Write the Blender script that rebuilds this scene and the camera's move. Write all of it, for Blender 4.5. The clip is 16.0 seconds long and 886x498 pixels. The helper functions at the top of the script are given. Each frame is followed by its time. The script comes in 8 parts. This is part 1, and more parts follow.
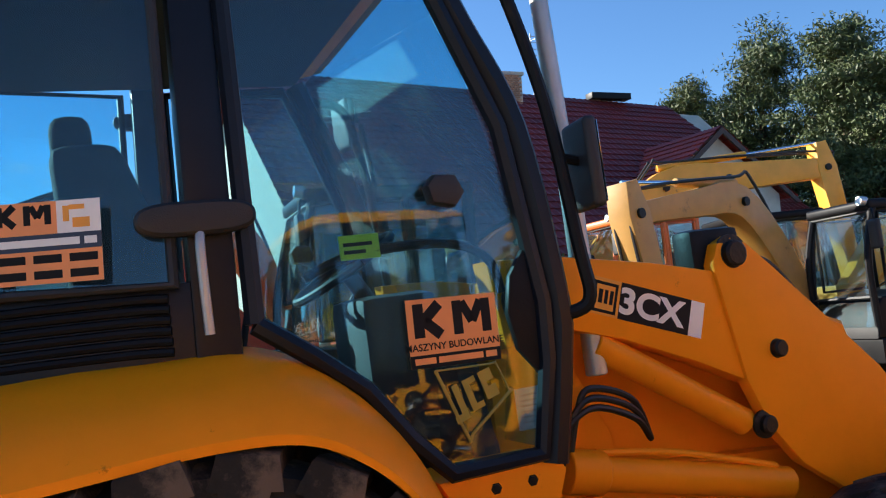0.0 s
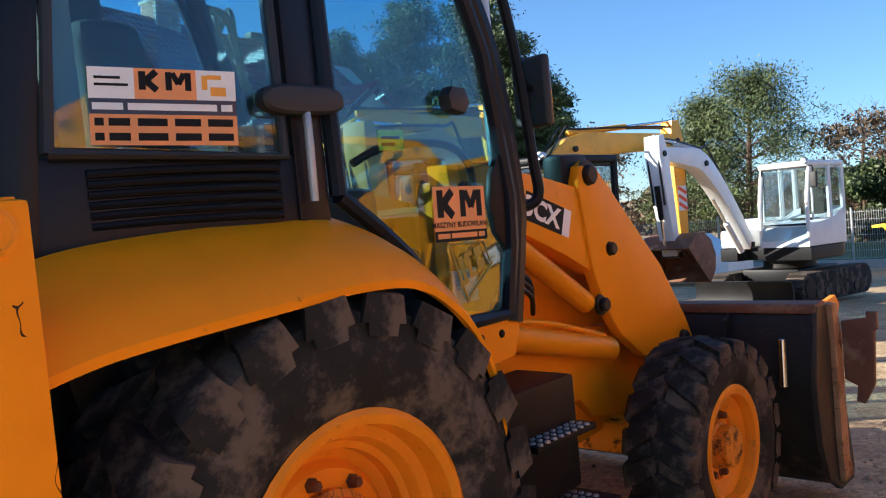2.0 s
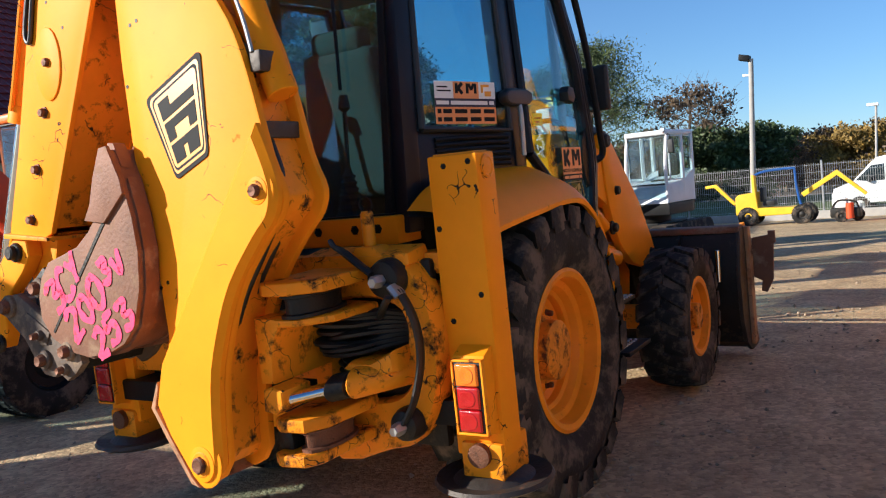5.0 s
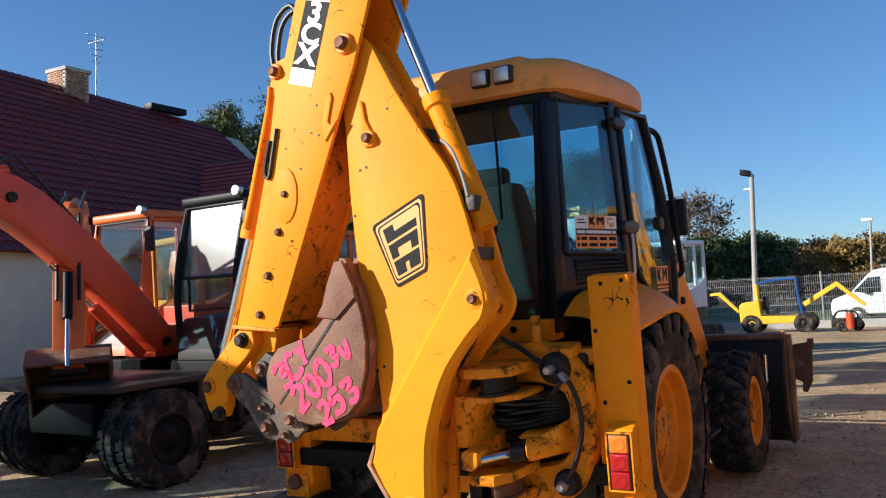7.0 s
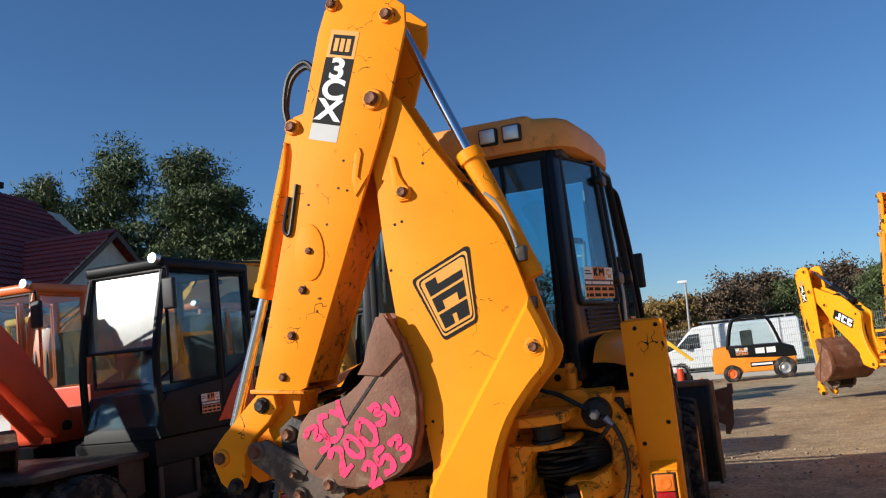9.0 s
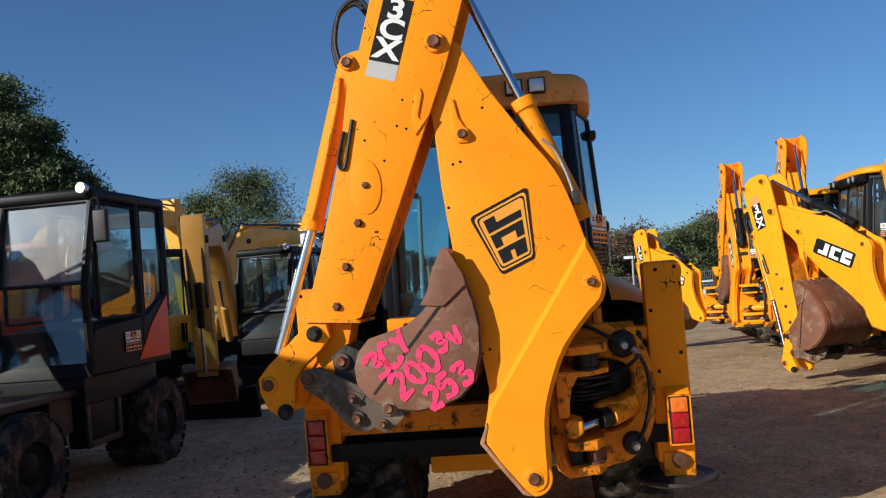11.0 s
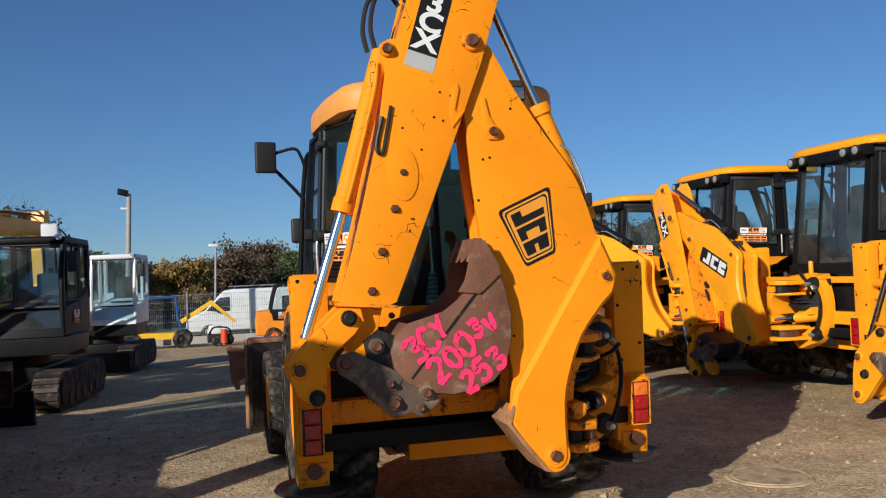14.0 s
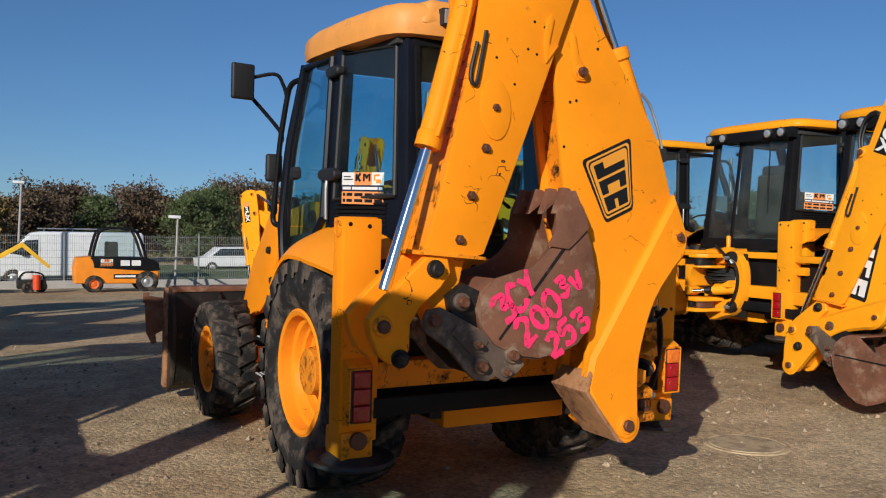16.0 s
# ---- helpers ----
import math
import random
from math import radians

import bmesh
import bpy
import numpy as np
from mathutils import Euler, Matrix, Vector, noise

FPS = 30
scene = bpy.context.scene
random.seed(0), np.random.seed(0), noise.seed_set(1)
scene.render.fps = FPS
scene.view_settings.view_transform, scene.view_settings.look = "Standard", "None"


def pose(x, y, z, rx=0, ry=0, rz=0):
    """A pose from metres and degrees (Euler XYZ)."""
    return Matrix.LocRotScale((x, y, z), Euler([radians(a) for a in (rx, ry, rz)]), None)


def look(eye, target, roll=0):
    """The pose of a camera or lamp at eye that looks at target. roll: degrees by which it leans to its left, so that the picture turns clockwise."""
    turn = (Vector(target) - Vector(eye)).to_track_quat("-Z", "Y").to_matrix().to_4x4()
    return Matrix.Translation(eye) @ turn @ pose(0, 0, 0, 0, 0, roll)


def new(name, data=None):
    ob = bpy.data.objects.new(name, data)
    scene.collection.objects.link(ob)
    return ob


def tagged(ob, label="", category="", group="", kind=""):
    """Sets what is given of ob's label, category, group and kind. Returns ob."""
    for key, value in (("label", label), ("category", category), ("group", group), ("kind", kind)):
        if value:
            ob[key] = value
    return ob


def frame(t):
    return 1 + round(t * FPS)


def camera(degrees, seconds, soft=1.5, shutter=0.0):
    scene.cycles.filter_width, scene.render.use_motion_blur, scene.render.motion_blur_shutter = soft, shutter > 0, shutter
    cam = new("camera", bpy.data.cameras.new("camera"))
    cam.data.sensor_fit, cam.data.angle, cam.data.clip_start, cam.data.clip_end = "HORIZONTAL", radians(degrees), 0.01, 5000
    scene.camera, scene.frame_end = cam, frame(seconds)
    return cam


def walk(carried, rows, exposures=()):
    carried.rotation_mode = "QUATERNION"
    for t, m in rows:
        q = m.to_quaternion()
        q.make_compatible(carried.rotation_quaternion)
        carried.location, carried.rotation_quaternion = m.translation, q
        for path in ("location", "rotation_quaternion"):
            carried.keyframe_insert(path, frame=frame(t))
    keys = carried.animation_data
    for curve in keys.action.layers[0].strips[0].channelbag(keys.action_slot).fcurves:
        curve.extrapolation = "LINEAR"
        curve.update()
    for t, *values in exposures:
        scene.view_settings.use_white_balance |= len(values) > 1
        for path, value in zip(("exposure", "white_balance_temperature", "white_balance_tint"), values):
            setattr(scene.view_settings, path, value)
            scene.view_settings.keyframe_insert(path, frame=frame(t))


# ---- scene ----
# the yard slopes: its own axes, in which vehicles and path are given, lean by three degrees
YARD = Vector((0.036, 0.03, 1.0)).rotation_difference(Vector((0, 0, 1))).to_matrix().to_4x4()
cam = camera(54.7, 16.0, 1.15)
PATH = [
    (0, (2.855, -0.045, 1.704), (0.999, 0.682, 1.863), -6.1),
    (0.5, (2.721, -0.304, 1.682), (0.969, 0.646, 1.845), -4.6),
    (1, (2.706, -0.622, 1.675), (1.052, 0.497, 1.79), -2.0),
    (1.5, (2.724, -0.952, 1.675), (1.204, 0.348, 1.705), -3.1),
    (2, (2.665, -1.275, 1.618), (1.273, 0.161, 1.574), -4.2),
    (2.5, (2.719, -1.621, 1.582), (1.385, -0.136, 1.462), -3.5),
    (3, (2.779, -1.962, 1.589), (1.492, -0.443, 1.394), -3.9),
    (3.5, (2.788, -2.351, 1.594), (1.523, -0.815, 1.392), -3.5),
    (3.7, (2.763, -2.482, 1.573), (1.509, -0.935, 1.388), -3.8),
    (5.8, (2.689, -4.008, 1.621), (1.631, -2.317, 1.476), -5.3),
    (6, (2.639, -4.1, 1.623), (1.536, -2.439, 1.481), -4.6),
    (6.5, (2.623, -4.426, 1.659), (1.472, -2.792, 1.606), -2.7),
    (7, (2.613, -4.767, 1.719), (1.535, -3.085, 1.804), -3.6),
    (7.5, (2.421, -4.899, 1.723), (1.422, -3.18, 1.935), -5.1),
    (8, (2.171, -5.048, 1.716), (1.245, -3.292, 1.955), -4.9),
    (8.5, (1.901, -5.215, 1.723), (1.109, -3.395, 1.971), -5.7),
    (9, (1.639, -5.289, 1.704), (0.954, -3.423, 1.924), -6.1),
    (9.5, (1.334, -5.351, 1.69), (0.712, -3.455, 1.829), -4.5),
    (10, (1.03, -5.622, 1.719), (0.512, -3.694, 1.833), -4.0),
    (10.2, (0.92, -5.674, 1.717), (0.469, -3.728, 1.824), -4.2),
    (12.3, (-0.367, -6.151, 1.741), (-0.345, -4.151, 1.774), -3.9),
    (12.5, (-0.484, -6.175, 1.735), (-0.389, -4.178, 1.77), -3.6),
    (13, (-0.825, -6.143, 1.751), (-0.557, -4.161, 1.806), -2.2),
    (13.5, (-1.149, -6.008, 1.734), (-0.787, -4.042, 1.804), -2.4),
    (14, (-1.481, -5.896, 1.712), (-0.985, -3.959, 1.765), -2.4),
    (14.5, (-1.787, -5.73, 1.71), (-1.142, -3.837, 1.756), -1.8),
    (15, (-2.081, -5.483, 1.7), (-1.397, -3.603, 1.733), -1.1),
    (15.5, (-2.386, -5.233, 1.689), (-1.591, -3.398, 1.699), 1.1),
    (16, (-2.625, -4.922, 1.668), (-1.708, -3.145, 1.624), 1.0),
]
EXPOSURE = [(t, e, 5750 if t < 5 else 5600, 10) for t, e in ((0.0, 1.25), (0.5, 1.3), (1.5, 1.4), (3.7, 1.35), (6.0, 0.58), (7.0, 0.62), (9.0, 0.27), (12.5, 0.08), (16.0, -0.14))]
walk(cam, [(t, YARD @ look(eye, target, roll)) for t, eye, target, roll in PATH], EXPOSURE)

# ---- world, sun ----
world = bpy.data.worlds.new("world")
scene.world = world
world.use_nodes = True
wn = world.node_tree.nodes
sky = wn.new("ShaderNodeTexSky")
sky.sky_type = "NISHITA"
sky.sun_disc = False
SUN_DIR = YARD.to_3x3() @ Vector((0.745, 0.667, -0.395)).normalized()
sky.sun_elevation = math.asin(-SUN_DIR.z)
sky.sun_rotation = math.atan2(-SUN_DIR.x, -SUN_DIR.y)
sky.air_density, sky.dust_density, sky.ozone_density = 1.0, 0.05, 5.0
wn["Background"].inputs["Strength"].default_value = 0.08
world.node_tree.links.new(sky.outputs[0], wn["Background"].inputs["Color"])
sun_data = bpy.data.lights.new("sun", "SUN")
sun_data.energy, sun_data.angle, sun_data.color = 5.0, radians(0.55), (1.0, 0.87, 0.68)
sun = new("sun", sun_data)
sun.matrix_world = look((0, 0, 0), tuple(SUN_DIR))

# ---- materials ----
def link(nt, a, b):
    nt.links.new(a, b)


def surf(name, base, rough=0.5, metal=0.0, var=0.18, scale=3.0, bump=0.12, bscale=90.0, dirt=None, amount=0.35,
         dscale=4.0, coat=0.0, island=0.0, stretch=(1, 1, 1), spec=0.5, scratch=0.0, mark=(0.03, 0.016, 0.01)):
    """A worn surface: base colour with slow variation, patches of dirt, fine grain and relief."""
    m = bpy.data.materials.new(name)
    m.use_nodes = True
    nt = m.node_tree
    b = nt.nodes["Principled BSDF"]
    co = nt.nodes.new("ShaderNodeTexCoord")
    mp = nt.nodes.new("ShaderNodeMapping")
    mp.inputs["Scale"].default_value = stretch
    link(nt, co.outputs["Object"], mp.inputs["Vector"])
    n1 = nt.nodes.new("ShaderNodeTexNoise")
    n1.inputs["Scale"].default_value, n1.inputs["Detail"].default_value, n1.inputs["Roughness"].default_value = scale, 5, 0.62
    link(nt, mp.outputs[0], n1.inputs["Vector"])
    hsv = nt.nodes.new("ShaderNodeHueSaturation")
    hsv.inputs["Color"].default_value = (*base, 1)
    mr = nt.nodes.new("ShaderNodeMapRange")
    mr.inputs["From Min"].default_value, mr.inputs["From Max"].default_value = 0.3, 0.7
    mr.inputs["To Min"].default_value, mr.inputs["To Max"].default_value = 1 - var, 1 + var
    link(nt, n1.outputs["Fac"], mr.inputs["Value"])
    if island:
        geo = nt.nodes.new("ShaderNodeNewGeometry")
        oi = nt.nodes.new("ShaderNodeObjectInfo")
        ad = nt.nodes.new("ShaderNodeMath")
        ad.operation = "ADD"
        link(nt, geo.outputs["Random Per Island"], ad.inputs[0])
        link(nt, oi.outputs["Random"], ad.inputs[1])
        fr = nt.nodes.new("ShaderNodeMath")
        fr.operation = "FRACT"
        link(nt, ad.outputs[0], fr.inputs[0])
        m2 = nt.nodes.new("ShaderNodeMapRange")
        m2.inputs["To Min"].default_value, m2.inputs["To Max"].default_value = 1 - island, 1 + island
        link(nt, fr.outputs[0], m2.inputs["Value"])
        mu = nt.nodes.new("ShaderNodeMath")
        mu.operation = "MULTIPLY"
        link(nt, mr.outputs[0], mu.inputs[0])
        link(nt, m2.outputs[0], mu.inputs[1])
        link(nt, mu.outputs[0], hsv.inputs["Value"])
    else:
        link(nt, mr.outputs[0], hsv.inputs["Value"])
    colour = hsv.outputs[0]
    if dirt:
        n2 = nt.nodes.new("ShaderNodeTexNoise")
        n2.inputs["Scale"].default_value, n2.inputs["Detail"].default_value, n2.inputs["Roughness"].default_value = dscale, 8, 0.7
        link(nt, mp.outputs[0], n2.inputs["Vector"])
        rp = nt.nodes.new("ShaderNodeValToRGB")
        lo = 0.72 - 0.36 * amount
        rp.color_ramp.elements[0].position, rp.color_ramp.elements[1].position = lo, lo + 0.12
        link(nt, n2.outputs["Fac"], rp.inputs["Fac"])
        mx = nt.nodes.new("ShaderNodeMix")
        mx.data_type = "RGBA"
        link(nt, rp.outputs["Color"], mx.inputs["Factor"])
        link(nt, colour, mx.inputs["A"])
        mx.inputs["B"].default_value = (*dirt, 1)
        colour = mx.outputs["Result"]
        rr = nt.nodes.new("ShaderNodeMapRange")
        rr.inputs["To Min"].default_value, rr.inputs["To Max"].default_value = rough, min(1, rough + 0.35)
        link(nt, rp.outputs["Color"], rr.inputs["Value"])
        link(nt, rr.outputs[0], b.inputs["Roughness"])
    else:
        rr = nt.nodes.new("ShaderNodeMapRange")
        rr.inputs["To Min"].default_value, rr.inputs["To Max"].default_value = max(0.02, rough - 0.12), min(1, rough + 0.12)
        link(nt, n1.outputs["Fac"], rr.inputs["Value"])
        link(nt, rr.outputs[0], b.inputs["Roughness"])
    if scratch:
        # thin scratches and chips down to dark primer, in patches
        wob = nt.nodes.new("ShaderNodeTexNoise")
        wob.inputs["Scale"].default_value, wob.inputs["Detail"].default_value = 4.0, 3
        link(nt, mp.outputs[0], wob.inputs["Vector"])
        vm = nt.nodes.new("ShaderNodeVectorMath")
        vm.operation = "MULTIPLY_ADD"
        link(nt, wob.outputs["Color"], vm.inputs[0])
        vm.inputs[1].default_value = (0.5, 0.5, 0.5)
        link(nt, mp.outputs[0], vm.inputs[2])
        vo = nt.nodes.new("ShaderNodeTexVoronoi")
        vo.feature = "DISTANCE_TO_EDGE"
        vo.inputs["Scale"].default_value = 3.4
        link(nt, vm.outputs[0], vo.inputs["Vector"])
        lt = nt.nodes.new("ShaderNodeMath")
        lt.operation = "LESS_THAN"
        link(nt, vo.outputs["Distance"], lt.inputs[0])
        lt.inputs[1].default_value = 0.0055
        pa = nt.nodes.new("ShaderNodeTexNoise")
        pa.inputs["Scale"].default_value, pa.inputs["Detail"].default_value = 5.5, 4
        link(nt, mp.outputs[0], pa.inputs["Vector"])
        gt = nt.nodes.new("ShaderNodeMath")
        gt.operation = "GREATER_THAN"
        link(nt, pa.outputs["Fac"], gt.inputs[0])
        gt.inputs[1].default_value = 0.66 - 0.16 * scratch
        ch = nt.nodes.new("ShaderNodeTexNoise")
        ch.inputs["Scale"].default_value, ch.inputs["Detail"].default_value, ch.inputs["Roughness"].default_value = 26.0, 6, 0.75
        link(nt, mp.outputs[0], ch.inputs["Vector"])
        cg = nt.nodes.new("ShaderNodeMath")
        cg.operation = "GREATER_THAN"
        link(nt, ch.outputs["Fac"], cg.inputs[0])
        cg.inputs[1].default_value = 0.775 - 0.05 * scratch
        both = nt.nodes.new("ShaderNodeMath")
        both.operation = "MULTIPLY"
        link(nt, lt.outputs[0], both.inputs[0])
        link(nt, gt.outputs[0], both.inputs[1])
        mxx = nt.nodes.new("ShaderNodeMath")
        mxx.operation = "MAXIMUM"
        link(nt, both.outputs[0], mxx.inputs[0])
        link(nt, cg.outputs[0], mxx.inputs[1])
        sm = nt.nodes.new("ShaderNodeMix")
        sm.data_type = "RGBA"
        link(nt, mxx.outputs[0], sm.inputs["Factor"])
        link(nt, colour, sm.inputs["A"])
        sm.inputs["B"].default_value = (*mark, 1)
        colour = sm.outputs["Result"]
    link(nt, colour, b.inputs["Base Color"])
    b.inputs["Metallic"].default_value = metal
    b.inputs["Specular IOR Level"].default_value = spec
    if coat:
        b.inputs["Coat Weight"].default_value, b.inputs["Coat Roughness"].default_value = coat, 0.12
    if bump:
        n3 = nt.nodes.new("ShaderNodeTexNoise")
        n3.inputs["Scale"].default_value, n3.inputs["Detail"].default_value = bscale, 4
        link(nt, mp.outputs[0], n3.inputs["Vector"])
        bp = nt.nodes.new("ShaderNodeBump")
        bp.inputs["Strength"].default_value, bp.inputs["Distance"].default_value = bump, 0.01
        link(nt, n3.outputs["Fac"], bp.inputs["Height"])
        link(nt, bp.outputs[0], b.inputs["Normal"])
    return m


def glassy(name, tint, dirt=0.05, gloss=0.05, rough=0.015):
    """A thin pane: tinted clear glass with a sharp reflection and a little dust."""
    m = bpy.data.materials.new(name)
    m.use_nodes = True
    nt = m.node_tree
    nt.nodes.clear()
    out = nt.nodes.new("ShaderNodeOutputMaterial")
    tr = nt.nodes.new("ShaderNodeBsdfTransparent")
    tr.inputs["Color"].default_value = (*tint, 1)
    gl = nt.nodes.new("ShaderNodeBsdfGlossy")
    gl.inputs["Roughness"].default_value = rough
    lw = nt.nodes.new("ShaderNodeLayerWeight")
    lw.inputs["Blend"].default_value = 0.5
    pw = nt.nodes.new("ShaderNodeMath")
    pw.operation = "POWER"
    link(nt, lw.outputs["Facing"], pw.inputs[0])
    pw.inputs[1].default_value = 5.0
    fr = nt.nodes.new("ShaderNodeMath")
    fr.operation = "MULTIPLY_ADD"
    link(nt, pw.outputs[0], fr.inputs[0])
    fr.inputs[1].default_value, fr.inputs[2].default_value = 0.9, gloss
    mx = nt.nodes.new("ShaderNodeMixShader")
    link(nt, fr.outputs[0], mx.inputs[0])
    link(nt, tr.outputs[0], mx.inputs[1])
    link(nt, gl.outputs[0], mx.inputs[2])
    df = nt.nodes.new("ShaderNodeBsdfDiffuse")
    df.inputs["Color"].default_value = (0.62, 0.60, 0.55, 1)
    co = nt.nodes.new("ShaderNodeTexCoord")
    ns = nt.nodes.new("ShaderNodeTexNoise")
    ns.inputs["Scale"].default_value, ns.inputs["Detail"].default_value = 3.0, 8
    link(nt, co.outputs["Object"], ns.inputs["Vector"])
    mr = nt.nodes.new("ShaderNodeMapRange")
    mr.inputs["From Min"].default_value, mr.inputs["From Max"].default_value = 0.4, 0.75
    mr.inputs["To Min"].default_value, mr.inputs["To Max"].default_value = dirt * 0.3, dirt
    link(nt, ns.outputs["Fac"], mr.inputs["Value"])
    m2 = nt.nodes.new("ShaderNodeMixShader")
    link(nt, mr.outputs[0], m2.inputs[0])
    link(nt, mx.outputs[0], m2.inputs[1])
    link(nt, df.outputs[0], m2.inputs[2])
    link(nt, m2.outputs[0], out.inputs["Surface"])
    return m


M = {}
M["yellow"] = surf("machine_yellow_paint", (0.93, 0.30, 0.002), 0.42, var=0.07, scale=2.2, bump=0.05, dirt=(0.20, 0.07, 0.015), amount=0.14, dscale=14, spec=0.12)
M["yellow_arm"] = surf("scratched_yellow_paint", (0.93, 0.295, 0.0015), 0.5, var=0.08, scale=2.2, bump=0.05, dirt=(0.16, 0.06, 0.015), amount=0.20, dscale=16, spec=0.10, scratch=0.45)
M["decal_olive"] = surf("olive_glass_print", (0.32, 0.24, 0.03), 0.5, var=0.1, bump=0.0)
M["yellow_worn"] = surf("worn_yellow_paint", (0.88, 0.28, 0.004), 0.45, var=0.12, scale=3.5, bump=0.10, dirt=(0.028, 0.015, 0.008), amount=0.50, dscale=11, spec=0.2, scratch=1.0)
M["rim_yellow"] = surf("wheel_yellow_paint", (0.88, 0.28, 0.004), 0.45, var=0.10, scale=5, bump=0.06, dirt=(0.30, 0.11, 0.02), amount=0.30, dscale=12, spec=0.25)
M["yellow_new"] = surf("newer_yellow_paint", (0.93, 0.36, 0.002), 0.38, var=0.06, scale=2, bump=0.04, dirt=(0.3, 0.12, 0.02), amount=0.14, dscale=12, spec=0.25, scratch=0.1)
M["hub_worn"] = surf("rusted_yellow_hub", (0.75, 0.25, 0.01), 0.5, var=0.2, scale=8, bump=0.2, dirt=(0.12, 0.045, 0.015), amount=0.62, dscale=14, spec=0.25, scratch=0.5)
M["steel_dust"] = surf("dusty_grey_steel", (0.10, 0.068, 0.048), 0.7, metal=0.1, var=0.3, bump=0.3, bscale=45, dirt=(0.27, 0.19, 0.125), amount=0.65, dscale=7)
M["roof_yellow"] = surf("faded_yellow_plastic", (0.80, 0.33, 0.06), 0.55, var=0.10, scale=5, bump=0.08, dirt=(0.35, 0.17, 0.05), amount=0.25, dscale=6)
M["cat_yellow"] = surf("excavator_yellow_paint", (0.78, 0.38, 0.03), 0.42, var=0.12, scale=3, bump=0.06, dirt=(0.2, 0.12, 0.05), amount=0.3, dscale=6)
M["lemon"] = surf("bright_yellow_paint", (0.85, 0.5, 0.02), 0.4, var=0.1, dirt=(0.2, 0.13, 0.05), amount=0.2)
M["red_orange"] = surf("red_orange_paint", (0.72, 0.075, 0.018), 0.38, var=0.12, bump=0.05, dirt=(0.12, 0.05, 0.03), amount=0.25, dscale=6)
M["orange"] = surf("orange_paint", (0.75, 0.16, 0.02), 0.4, var=0.12, bump=0.05, dirt=(0.12, 0.06, 0.03), amount=0.25, dscale=6)
M["navy"] = surf("dark_blue_cab_paint", (0.006, 0.008, 0.014), 0.38, var=0.25, bump=0.05, dirt=(0.03, 0.028, 0.025), amount=0.12, spec=0.25)
M["black"] = surf("satin_black_paint", (0.009, 0.009, 0.010), 0.45, var=0.3, bump=0.08, dirt=(0.045, 0.038, 0.03), amount=0.2, spec=0.15)
M["black_plastic"] = surf("black_plastic", (0.016, 0.016, 0.017), 0.55, var=0.25, bump=0.15, bscale=240)
M["rubber"] = surf("tyre_rubber", (0.022, 0.021, 0.02), 0.78, var=0.3, scale=5, bump=0.3, bscale=60, dirt=(0.125, 0.097, 0.074), amount=0.66, dscale=5, spec=0.2)
M["hose"] = surf("hydraulic_hose_rubber", (0.012, 0.012, 0.012), 0.5, var=0.2, bump=0.1, dirt=(0.06, 0.05, 0.04), amount=0.25)
M["grease"] = surf("greasy_black_steel", (0.014, 0.012, 0.010), 0.52, metal=0.0, var=0.4, bump=0.35, bscale=50, dirt=(0.09, 0.06, 0.035), amount=0.4, dscale=8, spec=0.3)
M["steel_dark"] = surf("dirty_dark_steel", (0.05, 0.04, 0.033), 0.55, metal=0.4, var=0.3, bump=0.3, bscale=45, dirt=(0.11, 0.07, 0.045), amount=0.5, dscale=7)
M["rust"] = surf("brown_rusted_bucket_steel", (0.19, 0.080, 0.042), 0.66, metal=0.1, var=0.3, scale=4, bump=0.25, bscale=70, dirt=(0.30, 0.19, 0.12), amount=0.52, dscale=6)
M["bare_steel"] = surf("worn_bare_steel", (0.40, 0.20, 0.09), 0.6, var=0.3, scale=6, bump=0.2, dirt=(0.16, 0.06, 0.025), amount=0.55, dscale=9, scratch=0.6)
M["rust_pin"] = surf("rusty_pin_steel", (0.15, 0.06, 0.03), 0.6, metal=0.4, var=0.35, bump=0.3, bscale=120, dirt=(0.04, 0.02, 0.012), amount=0.4, dscale=30)
M["chrome"] = surf("polished_chrome_rod", (0.72, 0.72, 0.74), 0.12, metal=1.0, var=0.06, bump=0.0)
M["zinc"] = surf("galvanised_steel", (0.42, 0.42, 0.41), 0.45, metal=0.7, var=0.2, bump=0.08)
M["pink"] = surf("pink_spray_paint", (0.95, 0.03, 0.15), 0.65, var=0.12, scale=20, bump=0.15, dirt=(0.30, 0.075, 0.05), amount=0.50, dscale=30)
M["white_paint"] = surf("white_vehicle_paint", (0.78, 0.78, 0.77), 0.35, var=0.06, bump=0.03, dirt=(0.35, 0.32, 0.28), amount=0.2)
M["decal_white"] = surf("white_decal_film", (0.78, 0.77, 0.74), 0.4, var=0.08, bump=0.03)
M["decal_black"] = surf("black_decal_film", (0.014, 0.014, 0.015), 0.6, var=0.2, bump=0.03, spec=0.12)
M["decal_navy"] = surf("dark_blue_decal_film", (0.02, 0.022, 0.05), 0.35, var=0.1, bump=0.0)
M["decal_orange"] = surf("orange_decal_film", (0.80, 0.30, 0.09), 0.45, var=0.06, bump=0.0)
M["decal_yellow"] = surf("yellow_decal_film", (0.78, 0.32, 0.02), 0.4, var=0.08, bump=0.0)
M["decal_grey"] = surf("grey_decal_film", (0.45, 0.44, 0.42), 0.4, var=0.08, bump=0.0)
M["seat"] = surf("olive_grey_seat_fabric", (0.04, 0.041, 0.033), 0.85, var=0.2, bump=0.3, bscale=300)
M["grey_trim"] = surf("grey_interior_trim", (0.22, 0.23, 0.21), 0.6, var=0.12, bump=0.1, bscale=200)
